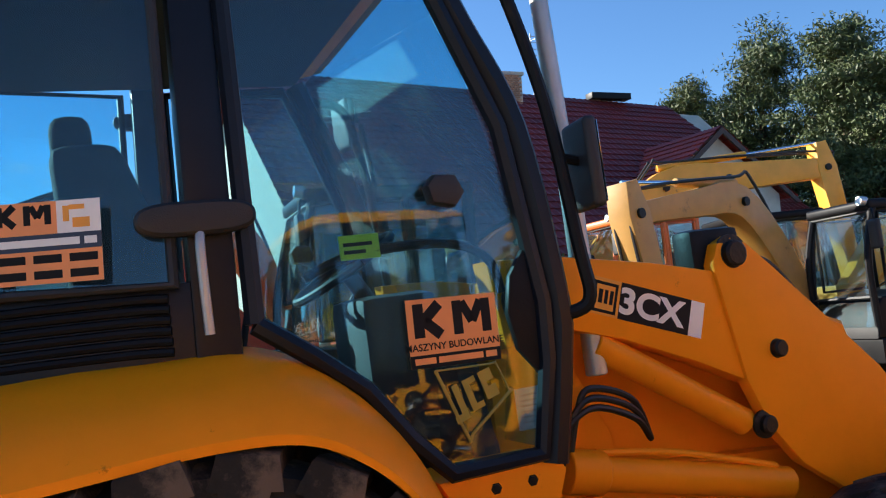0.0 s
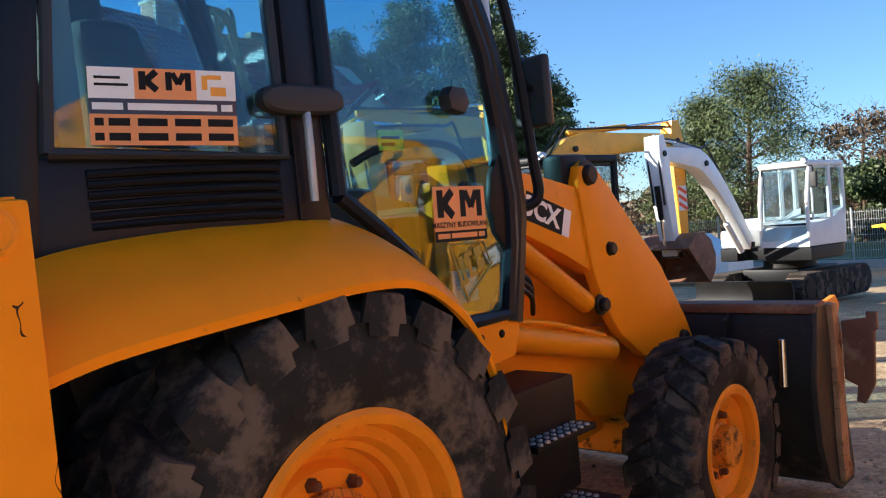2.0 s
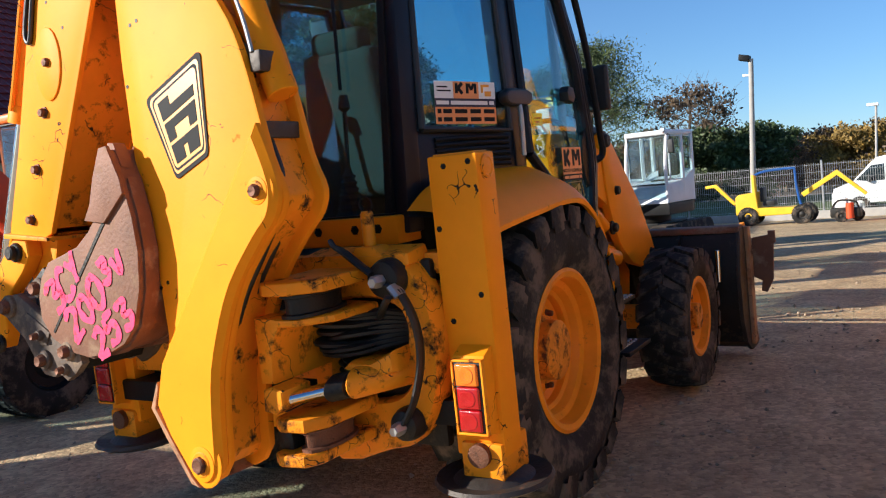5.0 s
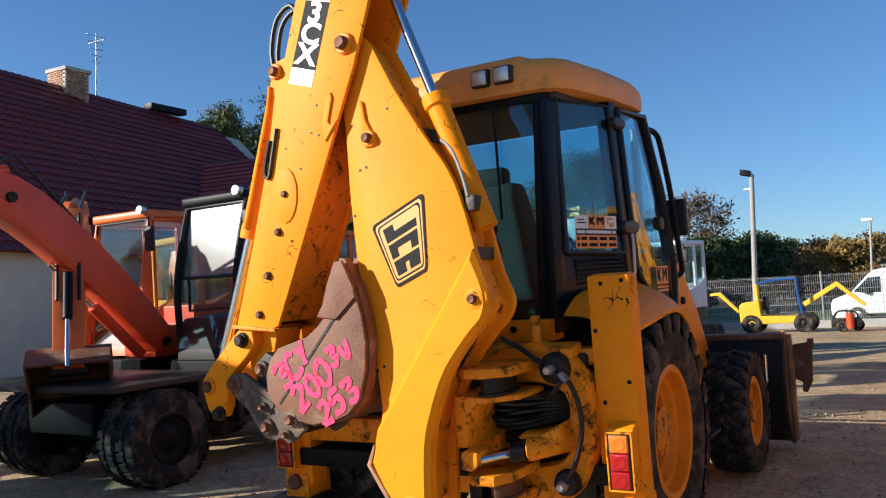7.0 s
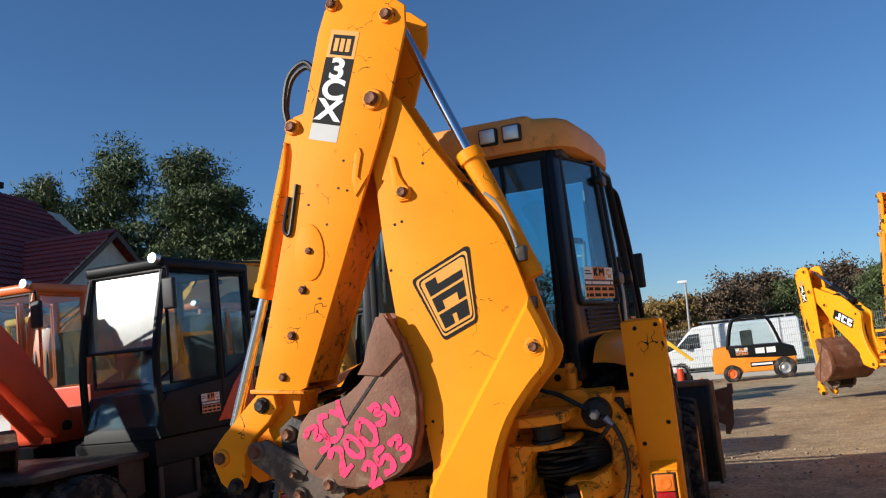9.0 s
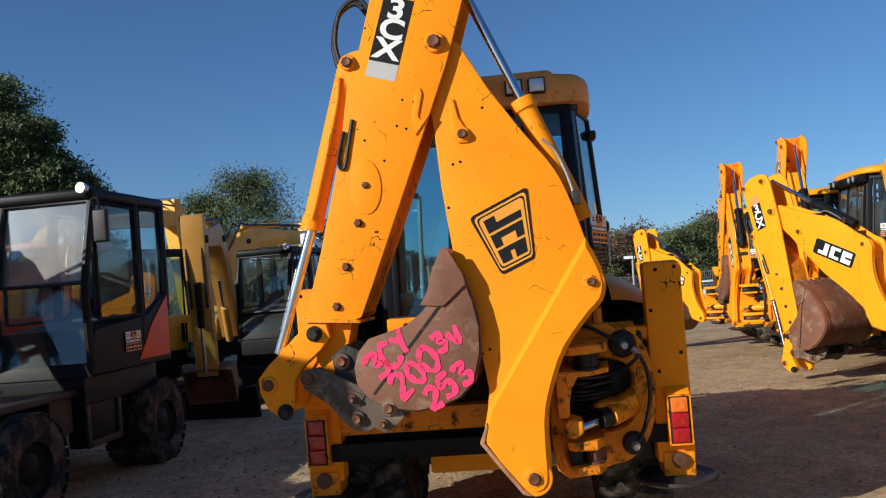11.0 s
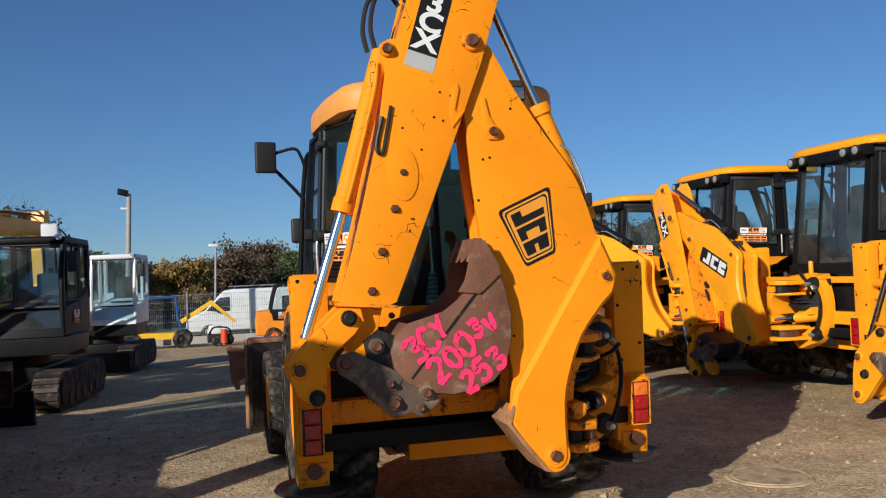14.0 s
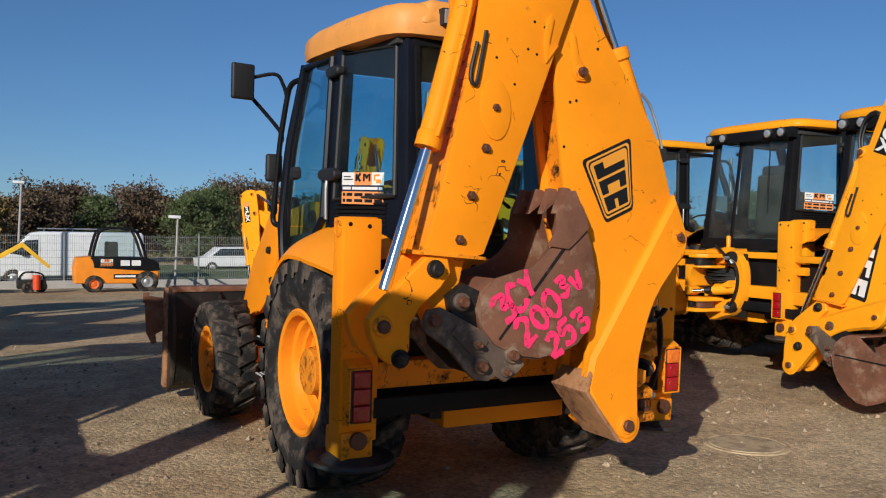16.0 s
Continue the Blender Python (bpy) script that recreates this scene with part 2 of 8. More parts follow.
M["dark_trim"] = surf("dark_interior_trim", (0.035, 0.036, 0.036), 0.65, var=0.2, bump=0.15, bscale=200)
M["red_lens"] = surf("red_lamp_lens", (0.38, 0.004, 0.006), 0.12, var=0.1, bump=0.25, bscale=160, coat=0.6)
M["amber_lens"] = surf("amber_lamp_lens", (0.8, 0.18, 0.01), 0.12, var=0.1, bump=0.25, bscale=160, coat=0.6)
M["lamp_glass"] = surf("lamp_reflector_glass", (0.6, 0.6, 0.58), 0.15, metal=0.6, var=0.1, bump=0.2, bscale=120)
M["mirror"] = surf("mirror_glass", (0.30, 0.31, 0.34), 0.02, metal=1.0, var=0.0, bump=0.0)
M["glass"] = glassy("cab_glass", (0.68, 0.86, 0.91), 0.02, 0.055)
M["glass_clear"] = glassy("clear_glass", (0.84, 0.92, 0.94), 0.05)
M["glass_dusty"] = glassy("dusty_glass", (0.82, 0.9, 0.9), 0.4, 0.22, 0.13)

# ---- mesh helpers ----
def part(name, bm, material, parent=None, label="", smooth=True, angle=35.0):
    """Links a bmesh as one mesh object under a thing or a part."""
    me = bpy.data.meshes.new(name)
    bmesh.ops.recalc_face_normals(bm, faces=bm.faces)
    if smooth:
        lim = radians(angle)
        for e in bm.edges:
            if len(e.link_faces) == 2:
                e.smooth = e.calc_face_angle(0) < lim
        for f in bm.faces:
            f.smooth = True
    bm.to_mesh(me)
    bm.free()
    me.materials.append(M[material] if isinstance(material, str) else material)
    ob = new(name, me)
    if parent is not None:
        ob.parent = parent
    else:
        ob.matrix_world = YARD
    if label:
        tagged(ob, label)
    return ob


def upright(x, y, z):
    """A plumb pose at a place given in the yard's axes."""
    return Matrix.Translation(YARD @ Vector((x, y, z)))


def thing(name, label, category, m, group="", kind="", plumb=False):
    """A top-level thing at the pose m in the yard's axes, or in the world's own where plumb."""
    ob = new(name)
    ob.empty_display_size = 0.2
    ob.matrix_world = m if plumb else YARD @ m
    return tagged(ob, label, category, group, kind)


def B():
    return bmesh.new()


def bevel(bm, geom_faces, w, seg=2):
    edges = {e for f in geom_faces for e in f.edges}
    if w > 0:
        bmesh.ops.bevel(bm, geom=list(edges), offset=w, segments=seg, profile=0.6, affect="EDGES", clamp_overlap=True)


def hull(bm, pts8, w=0.0, seg=2):
    """A six-sided solid from bottom four and top four corners."""
    t = bmesh.new()
    v = [t.verts.new(p) for p in pts8]
    fs = [t.faces.new([v[i] for i in q]) for q in ((3, 2, 1, 0), (4, 5, 6, 7), (0, 1, 5, 4), (1, 2, 6, 5), (2, 3, 7, 6), (3, 0, 4, 7))]
    bevel(t, fs, w, seg)
    merge(bm, t)
    return bm


def merge(bm, t, m=None):
    """Moves the temporary bmesh t into bm."""
    if m is not None:
        bmesh.ops.transform(t, matrix=m, verts=t.verts)
    made = {v: bm.verts.new(v.co) for v in t.verts}
    for f in t.faces:
        bm.faces.new([made[v] for v in f.verts])
    t.free()


def box(bm, a, b, w=0.01, m=None, seg=2):
    """An axis-aligned box between two corners with rounded edges."""
    (x0, y0, z0), (x1, y1, z1) = [[f(p, q) for p, q in zip(a, b)] for f in (min, max)]
    pts = [(x0, y0, z0), (x1, y0, z0), (x1, y1, z0), (x0, y1, z0), (x0, y0, z1), (x1, y0, z1), (x1, y1, z1), (x0, y1, z1)]
    if m is not None:
        pts = [m @ Vector(p) for p in pts]
    return hull(bm, pts, min(w, 0.45 * min(x1 - x0, y1 - y0, z1 - z0)), seg)


def prism(bm, pts, axis, lo, hi, w=0.008, seg=2):
    """A flat outline extruded along an axis. pts are the other two coordinates in order."""
    t = bmesh.new()
    def p3(p, d):
        q = list(p)
        q.insert("xyz".index(axis), d)
        return q
    lower = [t.verts.new(p3(p, lo)) for p in pts]
    upper = [t.verts.new(p3(p, hi)) for p in pts]
    n = len(pts)
    caps = [t.faces.new(lower), t.faces.new(upper)]
    for i in range(n):
        t.faces.new((lower[i], lower[(i + 1) % n], upper[(i + 1) % n], upper[i]))
    bmesh.ops.recalc_face_normals(t, faces=t.faces)
    if w > 0:
        edges = {e for f in caps for e in f.edges}
        bmesh.ops.bevel(t, geom=list(edges), offset=w, segments=seg, profile=0.6, affect="EDGES", clamp_overlap=True)
    merge(bm, t)
    return bm


def frame_to(p0, p1):
    p0, p1 = Vector(p0), Vector(p1)
    d = p1 - p0
    return Matrix.Translation(p0) @ d.to_track_quat("Z", "Y").to_matrix().to_4x4(), d.length


def lathe(bm, profile, p0=(0, 0, 0), p1=(0, 0, 1), seg=32):
    """A turned solid. profile: (radius, height) along the axis from p0 towards p1."""
    m, _ = frame_to(p0, p1)
    t = bmesh.new()
    rings = []
    for r, h in profile:
        if r < 1e-5:
            rings.append([t.verts.new((0, 0, h))])
        else:
            rings.append([t.verts.new((r * math.cos(2 * math.pi * i / seg), r * math.sin(2 * math.pi * i / seg), h)) for i in range(seg)])
    for a, b in zip(rings, rings[1:]):
        for i in range(seg):
            j = (i + 1) % seg
            if len(a) == 1 and len(b) > 1:
                t.faces.new((a[0], b[i], b[j]))
            elif len(b) == 1 and len(a) > 1:
                t.faces.new((a[i], a[j], b[0]))
            elif len(a) > 1:
                t.faces.new((a[i], a[j], b[j], b[i]))
    merge(bm, t, m)
    return bm


def rod(bm, p0, p1, r, r2=None, seg=16, w=0.004):
    """A round bar with chamfered ends."""
    L = (Vector(p1) - Vector(p0)).length
    r2 = r if r2 is None else r2
    w = min(w, L * 0.3, r * 0.5)
    return lathe(bm, [(0, 0), (r - w, 0), (r, w), (r2, L - w), (r2 - w, L), (0, L)], p0, p1, seg)


def bolt(bm, p, d, r=0.02, h=0.015):
    """A hexagonal bolt head on a washer."""
    p, d = Vector(p), Vector(d).normalized()
    lathe(bm, [(0, 0), (r * 1.35, 0), (r * 1.35, h * 0.3), (r, h * 0.3), (r, h), (r * 0.8, h * 1.2), (0, h * 1.2)], p, p + d, 6 if r < 0.03 else 12)


def smooth_path(pts, n=8, closed=False):
    """Points along a smooth curve through pts."""
    P = [Vector(p) for p in pts]
    out = []
    for i in range(len(P) - 1):
        p0, p1, p2, p3 = P[max(i - 1, 0)], P[i], P[i + 1], P[min(i + 2, len(P) - 1)]
        for k in range(n):
            t = k / n
            out.append(0.5 * ((2 * p1) + (p2 - p0) * t + (2 * p0 - 5 * p1 + 4 * p2 - p3) * t * t + (3 * p1 - p0 - 3 * p2 + p3) * t ** 3))
    out.append(P[-1])
    return out


def tube(bm, pts, r, seg=10, n=8, smooth=True, flat=1.0):
    """A round tube or hose through points."""
    P = smooth_path(pts, n) if smooth else [Vector(p) for p in pts]
    t = bmesh.new()
    up = Vector((0.13, 0.27, 0.95))
    rings = []
    for i, p in enumerate(P):
        d = (P[min(i + 1, len(P) - 1)] - P[max(i - 1, 0)]).normalized()
        s = d.cross(up)
        s = s.normalized() if s.length > 1e-3 else d.orthogonal().normalized()
        up = s.cross(d).normalized()
        rings.append([t.verts.new(p + s * r * math.cos(2 * math.pi * k / seg) + up * r * flat * math.sin(2 * math.pi * k / seg)) for k in range(seg)])
    for a, b in zip(rings, rings[1:]):
        for k in range(seg):
            t.faces.new((a[k], a[(k + 1) % seg], b[(k + 1) % seg], b[k]))
    t.faces.new(rings[0])
    t.faces.new(list(reversed(rings[-1])))
    merge(bm, t)
    return bm


def quad(bm, pts, thick=0.004):
    """A thin pane through coplanar corners."""
    P = [Vector(p) for p in pts]
    n = (P[1] - P[0]).cross(P[2] - P[0]).normalized() * thick
    t = bmesh.new()
    a = [t.verts.new(p) for p in P]
    b = [t.verts.new(p + n) for p in P]
    t.faces.new(a)
    t.faces.new(list(reversed(b)))
    for i in range(len(P)):
        j = (i + 1) % len(P)
        t.faces.new((a[i], b[i], b[j], a[j]))
    merge(bm, t)
    return bm


def mirrored(bm, axis=0):
    s = [1, 1, 1]
    s[axis] = -1
    bmesh.ops.transform(bm, matrix=Matrix.Diagonal((*s, 1)), verts=bm.verts)
    bmesh.ops.reverse_faces(bm, faces=bm.faces)
    return bm


def lettering(name, text, size, m, material, parent, depth=0.0012, bold=0.0, align="CENTER", shear=0.0):
    """Raised writing with the built-in font, as a mesh, at the pose m (reads along its x, up its y)."""
    cu = bpy.data.curves.new(name, "FONT")
    cu.body, cu.size, cu.extrude, cu.offset, cu.align_x, cu.align_y, cu.shear = text, size, depth, bold, align, "CENTER", shear
    tmp = bpy.data.objects.new(name, cu)
    scene.collection.objects.link(tmp)
    me = bpy.data.meshes.new_from_object(tmp.evaluated_get(bpy.context.evaluated_depsgraph_get()))
    bpy.data.objects.remove(tmp)
    bpy.data.curves.remove(cu)
    me.transform(m)
    me.materials.clear()
    me.materials.append(M[material])
    ob = new(name, me)
    ob.parent = parent
    return ob


def plane_pose(origin, right, up):
    """A pose whose x runs along right and y along up."""
    r = Vector(right).normalized()
    u = Vector(up)
    u = (u - r * u.dot(r)).normalized()
    n = r.cross(u)
    return Matrix.Translation(origin) @ Matrix((r, u, n)).transposed().to_4x4()


def rect(bm, m, x0, y0, x1, y1, h=0.001, lift=0.0):
    """A flat rectangle of film on the pose m."""
    return box(bm, (x0, y0, lift), (x1, y1, lift + h), 0.0, m)

# ---- the backhoe loader ----
def tyre_mesh(r, width, rim_r, lugs, lug_h, lug_w, curve=0.5, with_lugs=True):
    """A chunky agricultural tyre about the x axis, with angled lugs in two staggered rows."""
    bm = B()
    hw = width / 2
    body = r - lug_h
    prof = [(rim_r, -hw * 0.78), (rim_r + 0.03, -hw * 0.86), (rim_r + (body - rim_r) * 0.35, -hw * 1.0), (rim_r + (body - rim_r) * 0.62, -hw * 1.0),
            (body * 0.955, -hw * 0.9), (body * 0.99, -hw * 0.7), (body, -hw * 0.3), (body, hw * 0.3), (body * 0.99, hw * 0.7), (body * 0.955, hw * 0.9),
            (rim_r + (body - rim_r) * 0.62, hw * 1.0), (rim_r + (body - rim_r) * 0.35, hw * 1.0), (rim_r + 0.03, hw * 0.86), (rim_r, hw * 0.78)]
    lathe(bm, prof, (0, 0, 0), (1, 0, 0), 56)
    if with_lugs:
        for side in (-1, 1):
            for i in range(lugs):
                lug_into(bm, side, 2 * math.pi * (i + (0.5 if side > 0 else 0)) / lugs, r, width, lugs, lug_h, lug_w, curve)
    return bm


def lug_into(bm, side, a0, r, width, lugs, lug_h, lug_w, curve=0.5):
    """One angled tread lug with its shoulder wrap, added to bm."""
    hw = width / 2
    body = r - lug_h
    t = bmesh.new()
    cols = []
    steps = 5
    for s in range(steps + 1):
        f = s / steps
        x = side * (-0.06 + f * 1.06) * hw
        a = a0 + curve * (f ** 0.85) * (2 * math.pi / lugs) * 1.15
        top = r - 0.02 * f - (0.10 * lug_h if f < 0.01 else 0) - 0.35 * max(0, f - 0.8) * lug_h * 3
        base = (body * 0.985 if f < 0.75 else body * 0.93) - 0.01
        half = lug_w * (0.42 + 0.2 * f) / r
        row = []
        for rad, da in ((base, -half * 1.35), (top, -half), (top, half), (base, half * 1.35)):
            row.append(t.verts.new((x, rad * math.cos(a + da), rad * math.sin(a + da))))
        cols.append(row)
    for c0, c1 in zip(cols, cols[1:]):
        for k in range(3):
            t.faces.new((c0[k], c0[k + 1], c1[k + 1], c1[k]))
    t.faces.new(cols[0])
    t.faces.new(list(reversed(cols[-1])))
    last = cols[-1]
    lowr = body * 0.86
    a = a0 + curve * (2 * math.pi / lugs) * 1.2
    low = [t.verts.new((side * hw * 1.015, lowr * math.cos(a + d), lowr * math.sin(a + d))) for d in (-half * 0.9, half * 0.9)]
    t.faces.new((last[1], last[2], low[1], low[0]))
    merge(bm, t)
    return bm


def wheel(parent, name, centre, r, width, rim_r, lugs, lug_h, lug_w, out, label, hub_len=0.13, hub_r=0.1, dish=0.12, split=False):
    """A wheel: painted steel rim as the part, with tyre, hub and nuts on it. out: +1 or -1, the side that shows."""
    hw = width / 2
    bm = B()
    rp = [(rim_r + 0.012, hw * 0.80), (rim_r + 0.022, hw * 0.84), (rim_r + 0.006, hw * 0.88), (rim_r - 0.02, hw * 0.84), (rim_r - 0.03, hw * 0.55), (rim_r - 0.06, hw * 0.5),
          (rim_r - 0.075, hw * 0.84 - dish * 0.72), (rim_r - 0.095, hw * 0.84 - dish * 0.78), (rim_r - 0.10, hw * 0.84 - dish), (rim_r - 0.13, hw * 0.84 - dish - 0.02), (hub_r + 0.09, hw * 0.84 - dish - 0.015), (hub_r + 0.07, hw * 0.84 - dish + 0.006), (hub_r + 0.02, hw * 0.84 - dish + 0.01), (0, hw * 0.84 - dish + 0.01)]
    lathe(bm, rp, (0, 0, 0), (1, 0, 0), 48)
    lathe(bm, [(rim_r - 0.005, -hw * 0.8), (rim_r - 0.005, hw * 0.8)], (0, 0, 0), (1, 0, 0), 48)
    place = Matrix.Translation(centre) @ pose(0, 0, 0, 20 * lugs % 47, 0, 0 if out > 0 else 180)
    rim = part(name, bm, "rim_yellow", parent, label)
    tyre = part("tyre", tyre_mesh(r, width, rim_r + 0.005, lugs, lug_h, lug_w, 0.5, not split), "rubber", parent if split else rim, "dusty black rubber tyre with chunky worn lugs")
    if split:
        tyre.matrix_basis = place
        for side in (-1, 1):
            first = None
            for i in range(lugs):
                if first is None:
                    first = part("lug", lug_into(B(), side, math.pi / lugs if side > 0 else 0.0, r, width, lugs, lug_h, lug_w), "rubber", tyre)
                else:
                    ob = new("lug", first.data)
                    ob.parent = tyre
                    ob.matrix_basis = Matrix.Rotation(2 * math.pi * i / lugs, 4, "X")
    bm = B()
    h0 = hw * 0.84 - dish
    lathe(bm, [(hub_r * 1.15, h0), (hub_r * 1.15, h0 + hub_len * 0.35), (hub_r * 1.02, h0 + hub_len * 0.45), (hub_r, h0 + hub_len * 0.94), (hub_r * 0.93, h0 + hub_len), (hub_r * 0.5, h0 + hub_len * 1.01), (0, h0 + hub_len * 1.01)],
          (0, 0, 0), (1, 0, 0), 28)
    part("hub", bm, "hub_worn", rim)
    for k in range(8):
        a = 2 * math.pi * k / 8 + 0.2
        bm = B()
        rr = hub_r + 0.045
        bolt(bm, (h0 + 0.005, rr * math.cos(a), rr * math.sin(a)), (1, 0, 0), 0.016, 0.03)
        part("wheel_nut", bm, "rust_pin", rim)
    rim.matrix_basis = place
    return rim


def fender(parent, s):
    """The wing over a rear wheel, a curved sheet with a rolled lip."""
    inner = smooth_path([(0, -0.78, 1.52), (0, -0.62, 1.60), (0, -0.40, 1.635), (0, 0.0, 1.65), (0, 0.20, 1.655), (0, 0.36, 1.60), (0, 0.50, 1.49), (0, 0.62, 1.33), (0, 0.70, 1.15), (0, 0.72, 1.0)], 5)
    outer = smooth_path([(0, -0.74, 1.40), (0, -0.60, 1.43), (0, -0.42, 1.448), (0, -0.18, 1.465), (0, 0.08, 1.48), (0, 0.27, 1.465), (0, 0.40, 1.40), (0, 0.51, 1.29), (0, 0.58, 1.14), (0, 0.60, 0.98)], 5)
    for name, mat_, off, lip in (("fender", "yellow", 0.0, True), ("fender_lining", "black", -0.022, False)):
        bm = B()
        rows = []
        for a, b in zip(inner, outer):
            row = []
            for k in range(9):
                f = k / 8
                x = 0.735 + (1.03 - 0.735) * f
                bulge = 0.035 * math.sin(math.pi * f) + (0.02 if f > 0.5 else 0) * (1 - abs(f - 0.85) / 0.35)
                y = a.y * (1 - f) + b.y * f
                z = a.z * (1 - f) + b.z * f + bulge
                row.append(bm.verts.new((s * x, y, z + off)))
            if lip:
                row.append(bm.verts.new((s * 1.045, b.y, b.z - 0.012)))
                row.append(bm.verts.new((s * 1.04, b.y, b.z - 0.035)))
                row.append(bm.verts.new((s * 1.02, b.y - 0.005, b.z - 0.03)))
            rows.append(row)
        for r0, r1 in zip(rows, rows[1:]):
            for k in range(len(r0) - 1):
                bm.faces.new((r0[k], r0[k + 1], r1[k + 1], r1[k]))
        part(name, bm, mat_, parent, "rounded yellow steel wing over the rear wheel" if lip else "")


CAB = {  # corner posts of the cab: bottom and top
    "rear": ((0.635, -0.62, 1.42), (0.60, -0.47, 2.78)),
    "mid": ((0.790, 0.150, 1.60), (0.735, 0.190, 2.78)),
}


def cab(parent, main=True, dark="navy"):
    glass = "glass" if main else "glass_clear"
    for s in (1, -1):
        # rear corner post
        bm = B()
        (bx, by, bz), (tx, ty, tz) = CAB["rear"]
        hull(bm, [(s * (bx - 0.06), by - 0.02, bz), (s * (bx + 0.01), by - 0.02, bz), (s * (bx + 0.035), by + 0.06, bz), (s * (bx - 0.06), by + 0.06, bz),
                  (s * (tx - 0.06), ty - 0.02, tz), (s * (tx + 0.01), ty - 0.02, tz), (s * (tx + 0.035), ty + 0.06, tz), (s * (tx - 0.06), ty + 0.06, tz)], 0.012)
        part("rear_pillar", bm, dark, parent)
        bm = B()
        (bx, by, bz), (tx, ty, tz) = CAB["mid"]
        hull(bm, [(s * (bx - 0.08), by - 0.05, bz), (s * (bx + 0.012), by - 0.05, bz), (s * (bx + 0.012), by + 0.06, bz), (s * (bx - 0.08), by + 0.06, bz),
                  (s * (tx - 0.08), ty - 0.05, tz), (s * (tx + 0.012), ty - 0.05, tz), (s * (tx + 0.012), ty + 0.06, tz), (s * (tx - 0.08), ty + 0.06, tz)], 0.012)
        part("door_pillar", bm, dark, parent)
        # bright grab rail down the door pillar
        bm = B()
        tube(bm, [(s * 0.825, 0.135, 1.69), (s * 0.828, 0.135, 1.9), (s * 0.80, 0.15, 1.98)], 0.012)
        part("grab_rail", bm, "zinc", parent)
        # quarter window, with its seal
        q = [(0.660, -0.50, 1.845), (0.792, 0.07, 1.815), (0.745, 0.10, 2.70), (0.622, -0.40, 2.70)]
        q = [(s * x, y, z) for x, y, z in q]
        bm = quad(B(), q if s > 0 else q[::-1])
        part("quarter_window", bm, glass, parent)
        bm = B()
        tube(bm, [Vector(p) + Vector((s * 0.006, 0, 0)) for p in (q + [q[0]])], 0.016, 8, 1, False)
        part("window_seal", bm, "black_plastic", parent)
        # louvred panel below it
        bm = B()
        hull(bm, [(s * 0.60, -0.60, 1.56), (s * 0.655, -0.57, 1.56), (s * 0.795, 0.12, 1.60), (s * 0.72, 0.12, 1.60),
                  (s * 0.60, -0.56, 1.84), (s * 0.645, -0.54, 1.84), (s * 0.785, 0.12, 1.82), (s * 0.72, 0.12, 1.82)], 0.006)
        part("side_panel", bm, dark, parent)
        for k in range(6):
            bm = B()
            z = 1.665 + 0.025 * k
            tube(bm, [(s * 0.675, -0.42, z + 0.004), (s * 0.715, -0.25, z + 0.006), (s * 0.765, -0.03, z + 0.002), (s * 0.788, 0.055, z - 0.004)], 0.011, 8, 4)
            part("louvre", bm, "black", parent)
        # door: frame bars round the glass
        door_line = [(0.245, 1.70), (0.265, 2.70), (0.765, 2.70), (0.84, 2.54), (0.98, 2.16), (1.03, 1.66), (1.02, 1.50), (0.965, 1.255), (0.70, 1.255), (0.60, 1.36), (0.50, 1.50), (0.38, 1.60)]
        def dx(z):
            return 0.795 - 0.05 * max(0, (z - 1.7)) / 1.0
        ring = [(s * dx(z), y, z) for y, z in door_line]
        bm = B()
        t = bmesh.new()
        vs = [t.verts.new(p) for p in ring]
        vi = [t.verts.new((p[0] - s * 0.006, p[1], p[2])) for p in ring]
        t.faces.new(vs)
        t.faces.new(vi[::-1])
        merge(bm, t)
        door = part("door_glass", bm, glass, parent)
        bm = B()
        tube(bm, [Vector(p) + Vector((s * 0.004, 0, 0)) for p in ring + ring[:1]], 0.026, 8, 1, False)
        part("door_frame", bm, dark, door)
        # front post
        bm = B()
        post_line = [(0.80, 2.72), (0.90, 2.47), (1.02, 2.16), (1.065, 1.68), (1.05, 1.50), (0.99, 1.22)]
        tube(bm, [(s * (dx(z) - 0.025), y + 0.02, z) for y, z in post_line], 0.045, 8, 5)
        part("front_pillar", bm, dark, parent)
        # dark gusset low at the front of the door
        bm = B()
        prism(bm, [(1.04, 1.80), (1.00, 1.82), (0.94, 1.74), (0.92, 1.64), (0.94, 1.54), (1.00, 1.46), (1.05, 1.46)], "x", s * 0.775, s * 0.80, 0.006)
        part("door_gusset", bm, "black", door)
        # hinge covers and handles
        for y, z, sx, sy in ((0.135, 1.965, 0.14, 0.042), (0.165, 2.60, 0.10, 0.035)):
            bm = B()
            pts = []
            for k in range(24):
                a = 2 * math.pi * k / 24
                ca, sa = math.cos(a), math.sin(a)
                pts.append((y + sx * math.copysign(abs(ca) ** 0.55, ca), z + sy * math.copysign(abs(sa) ** 0.8, sa)))
            prism(bm, pts, "x", s * (dx(z) - 0.0), s * (dx(z) + 0.055), 0.02, 3)
            part("hinge_cover", bm, "black_plastic", parent)
        bm = B()
        prism(bm, [(0.735, 1.955), (0.80, 1.94), (0.83, 1.975), (0.81, 2.025), (0.75, 2.03), (0.725, 2.0)], "x", s * 0.775, s * 0.83, 0.012)
        part("door_latch", bm, "black_plastic", door)
        # yellow plinth under the door, with bolt holes
        bm = B()
        prism(bm, [(0.66, 1.235), (1.02, 1.235), (1.04, 1.20), (1.0, 1.10), (0.80, 1.08), (0.72, 1.13)], "x", s * 0.55, s * 0.79, 0.01)
        part("cab_plinth", bm, "yellow", parent)
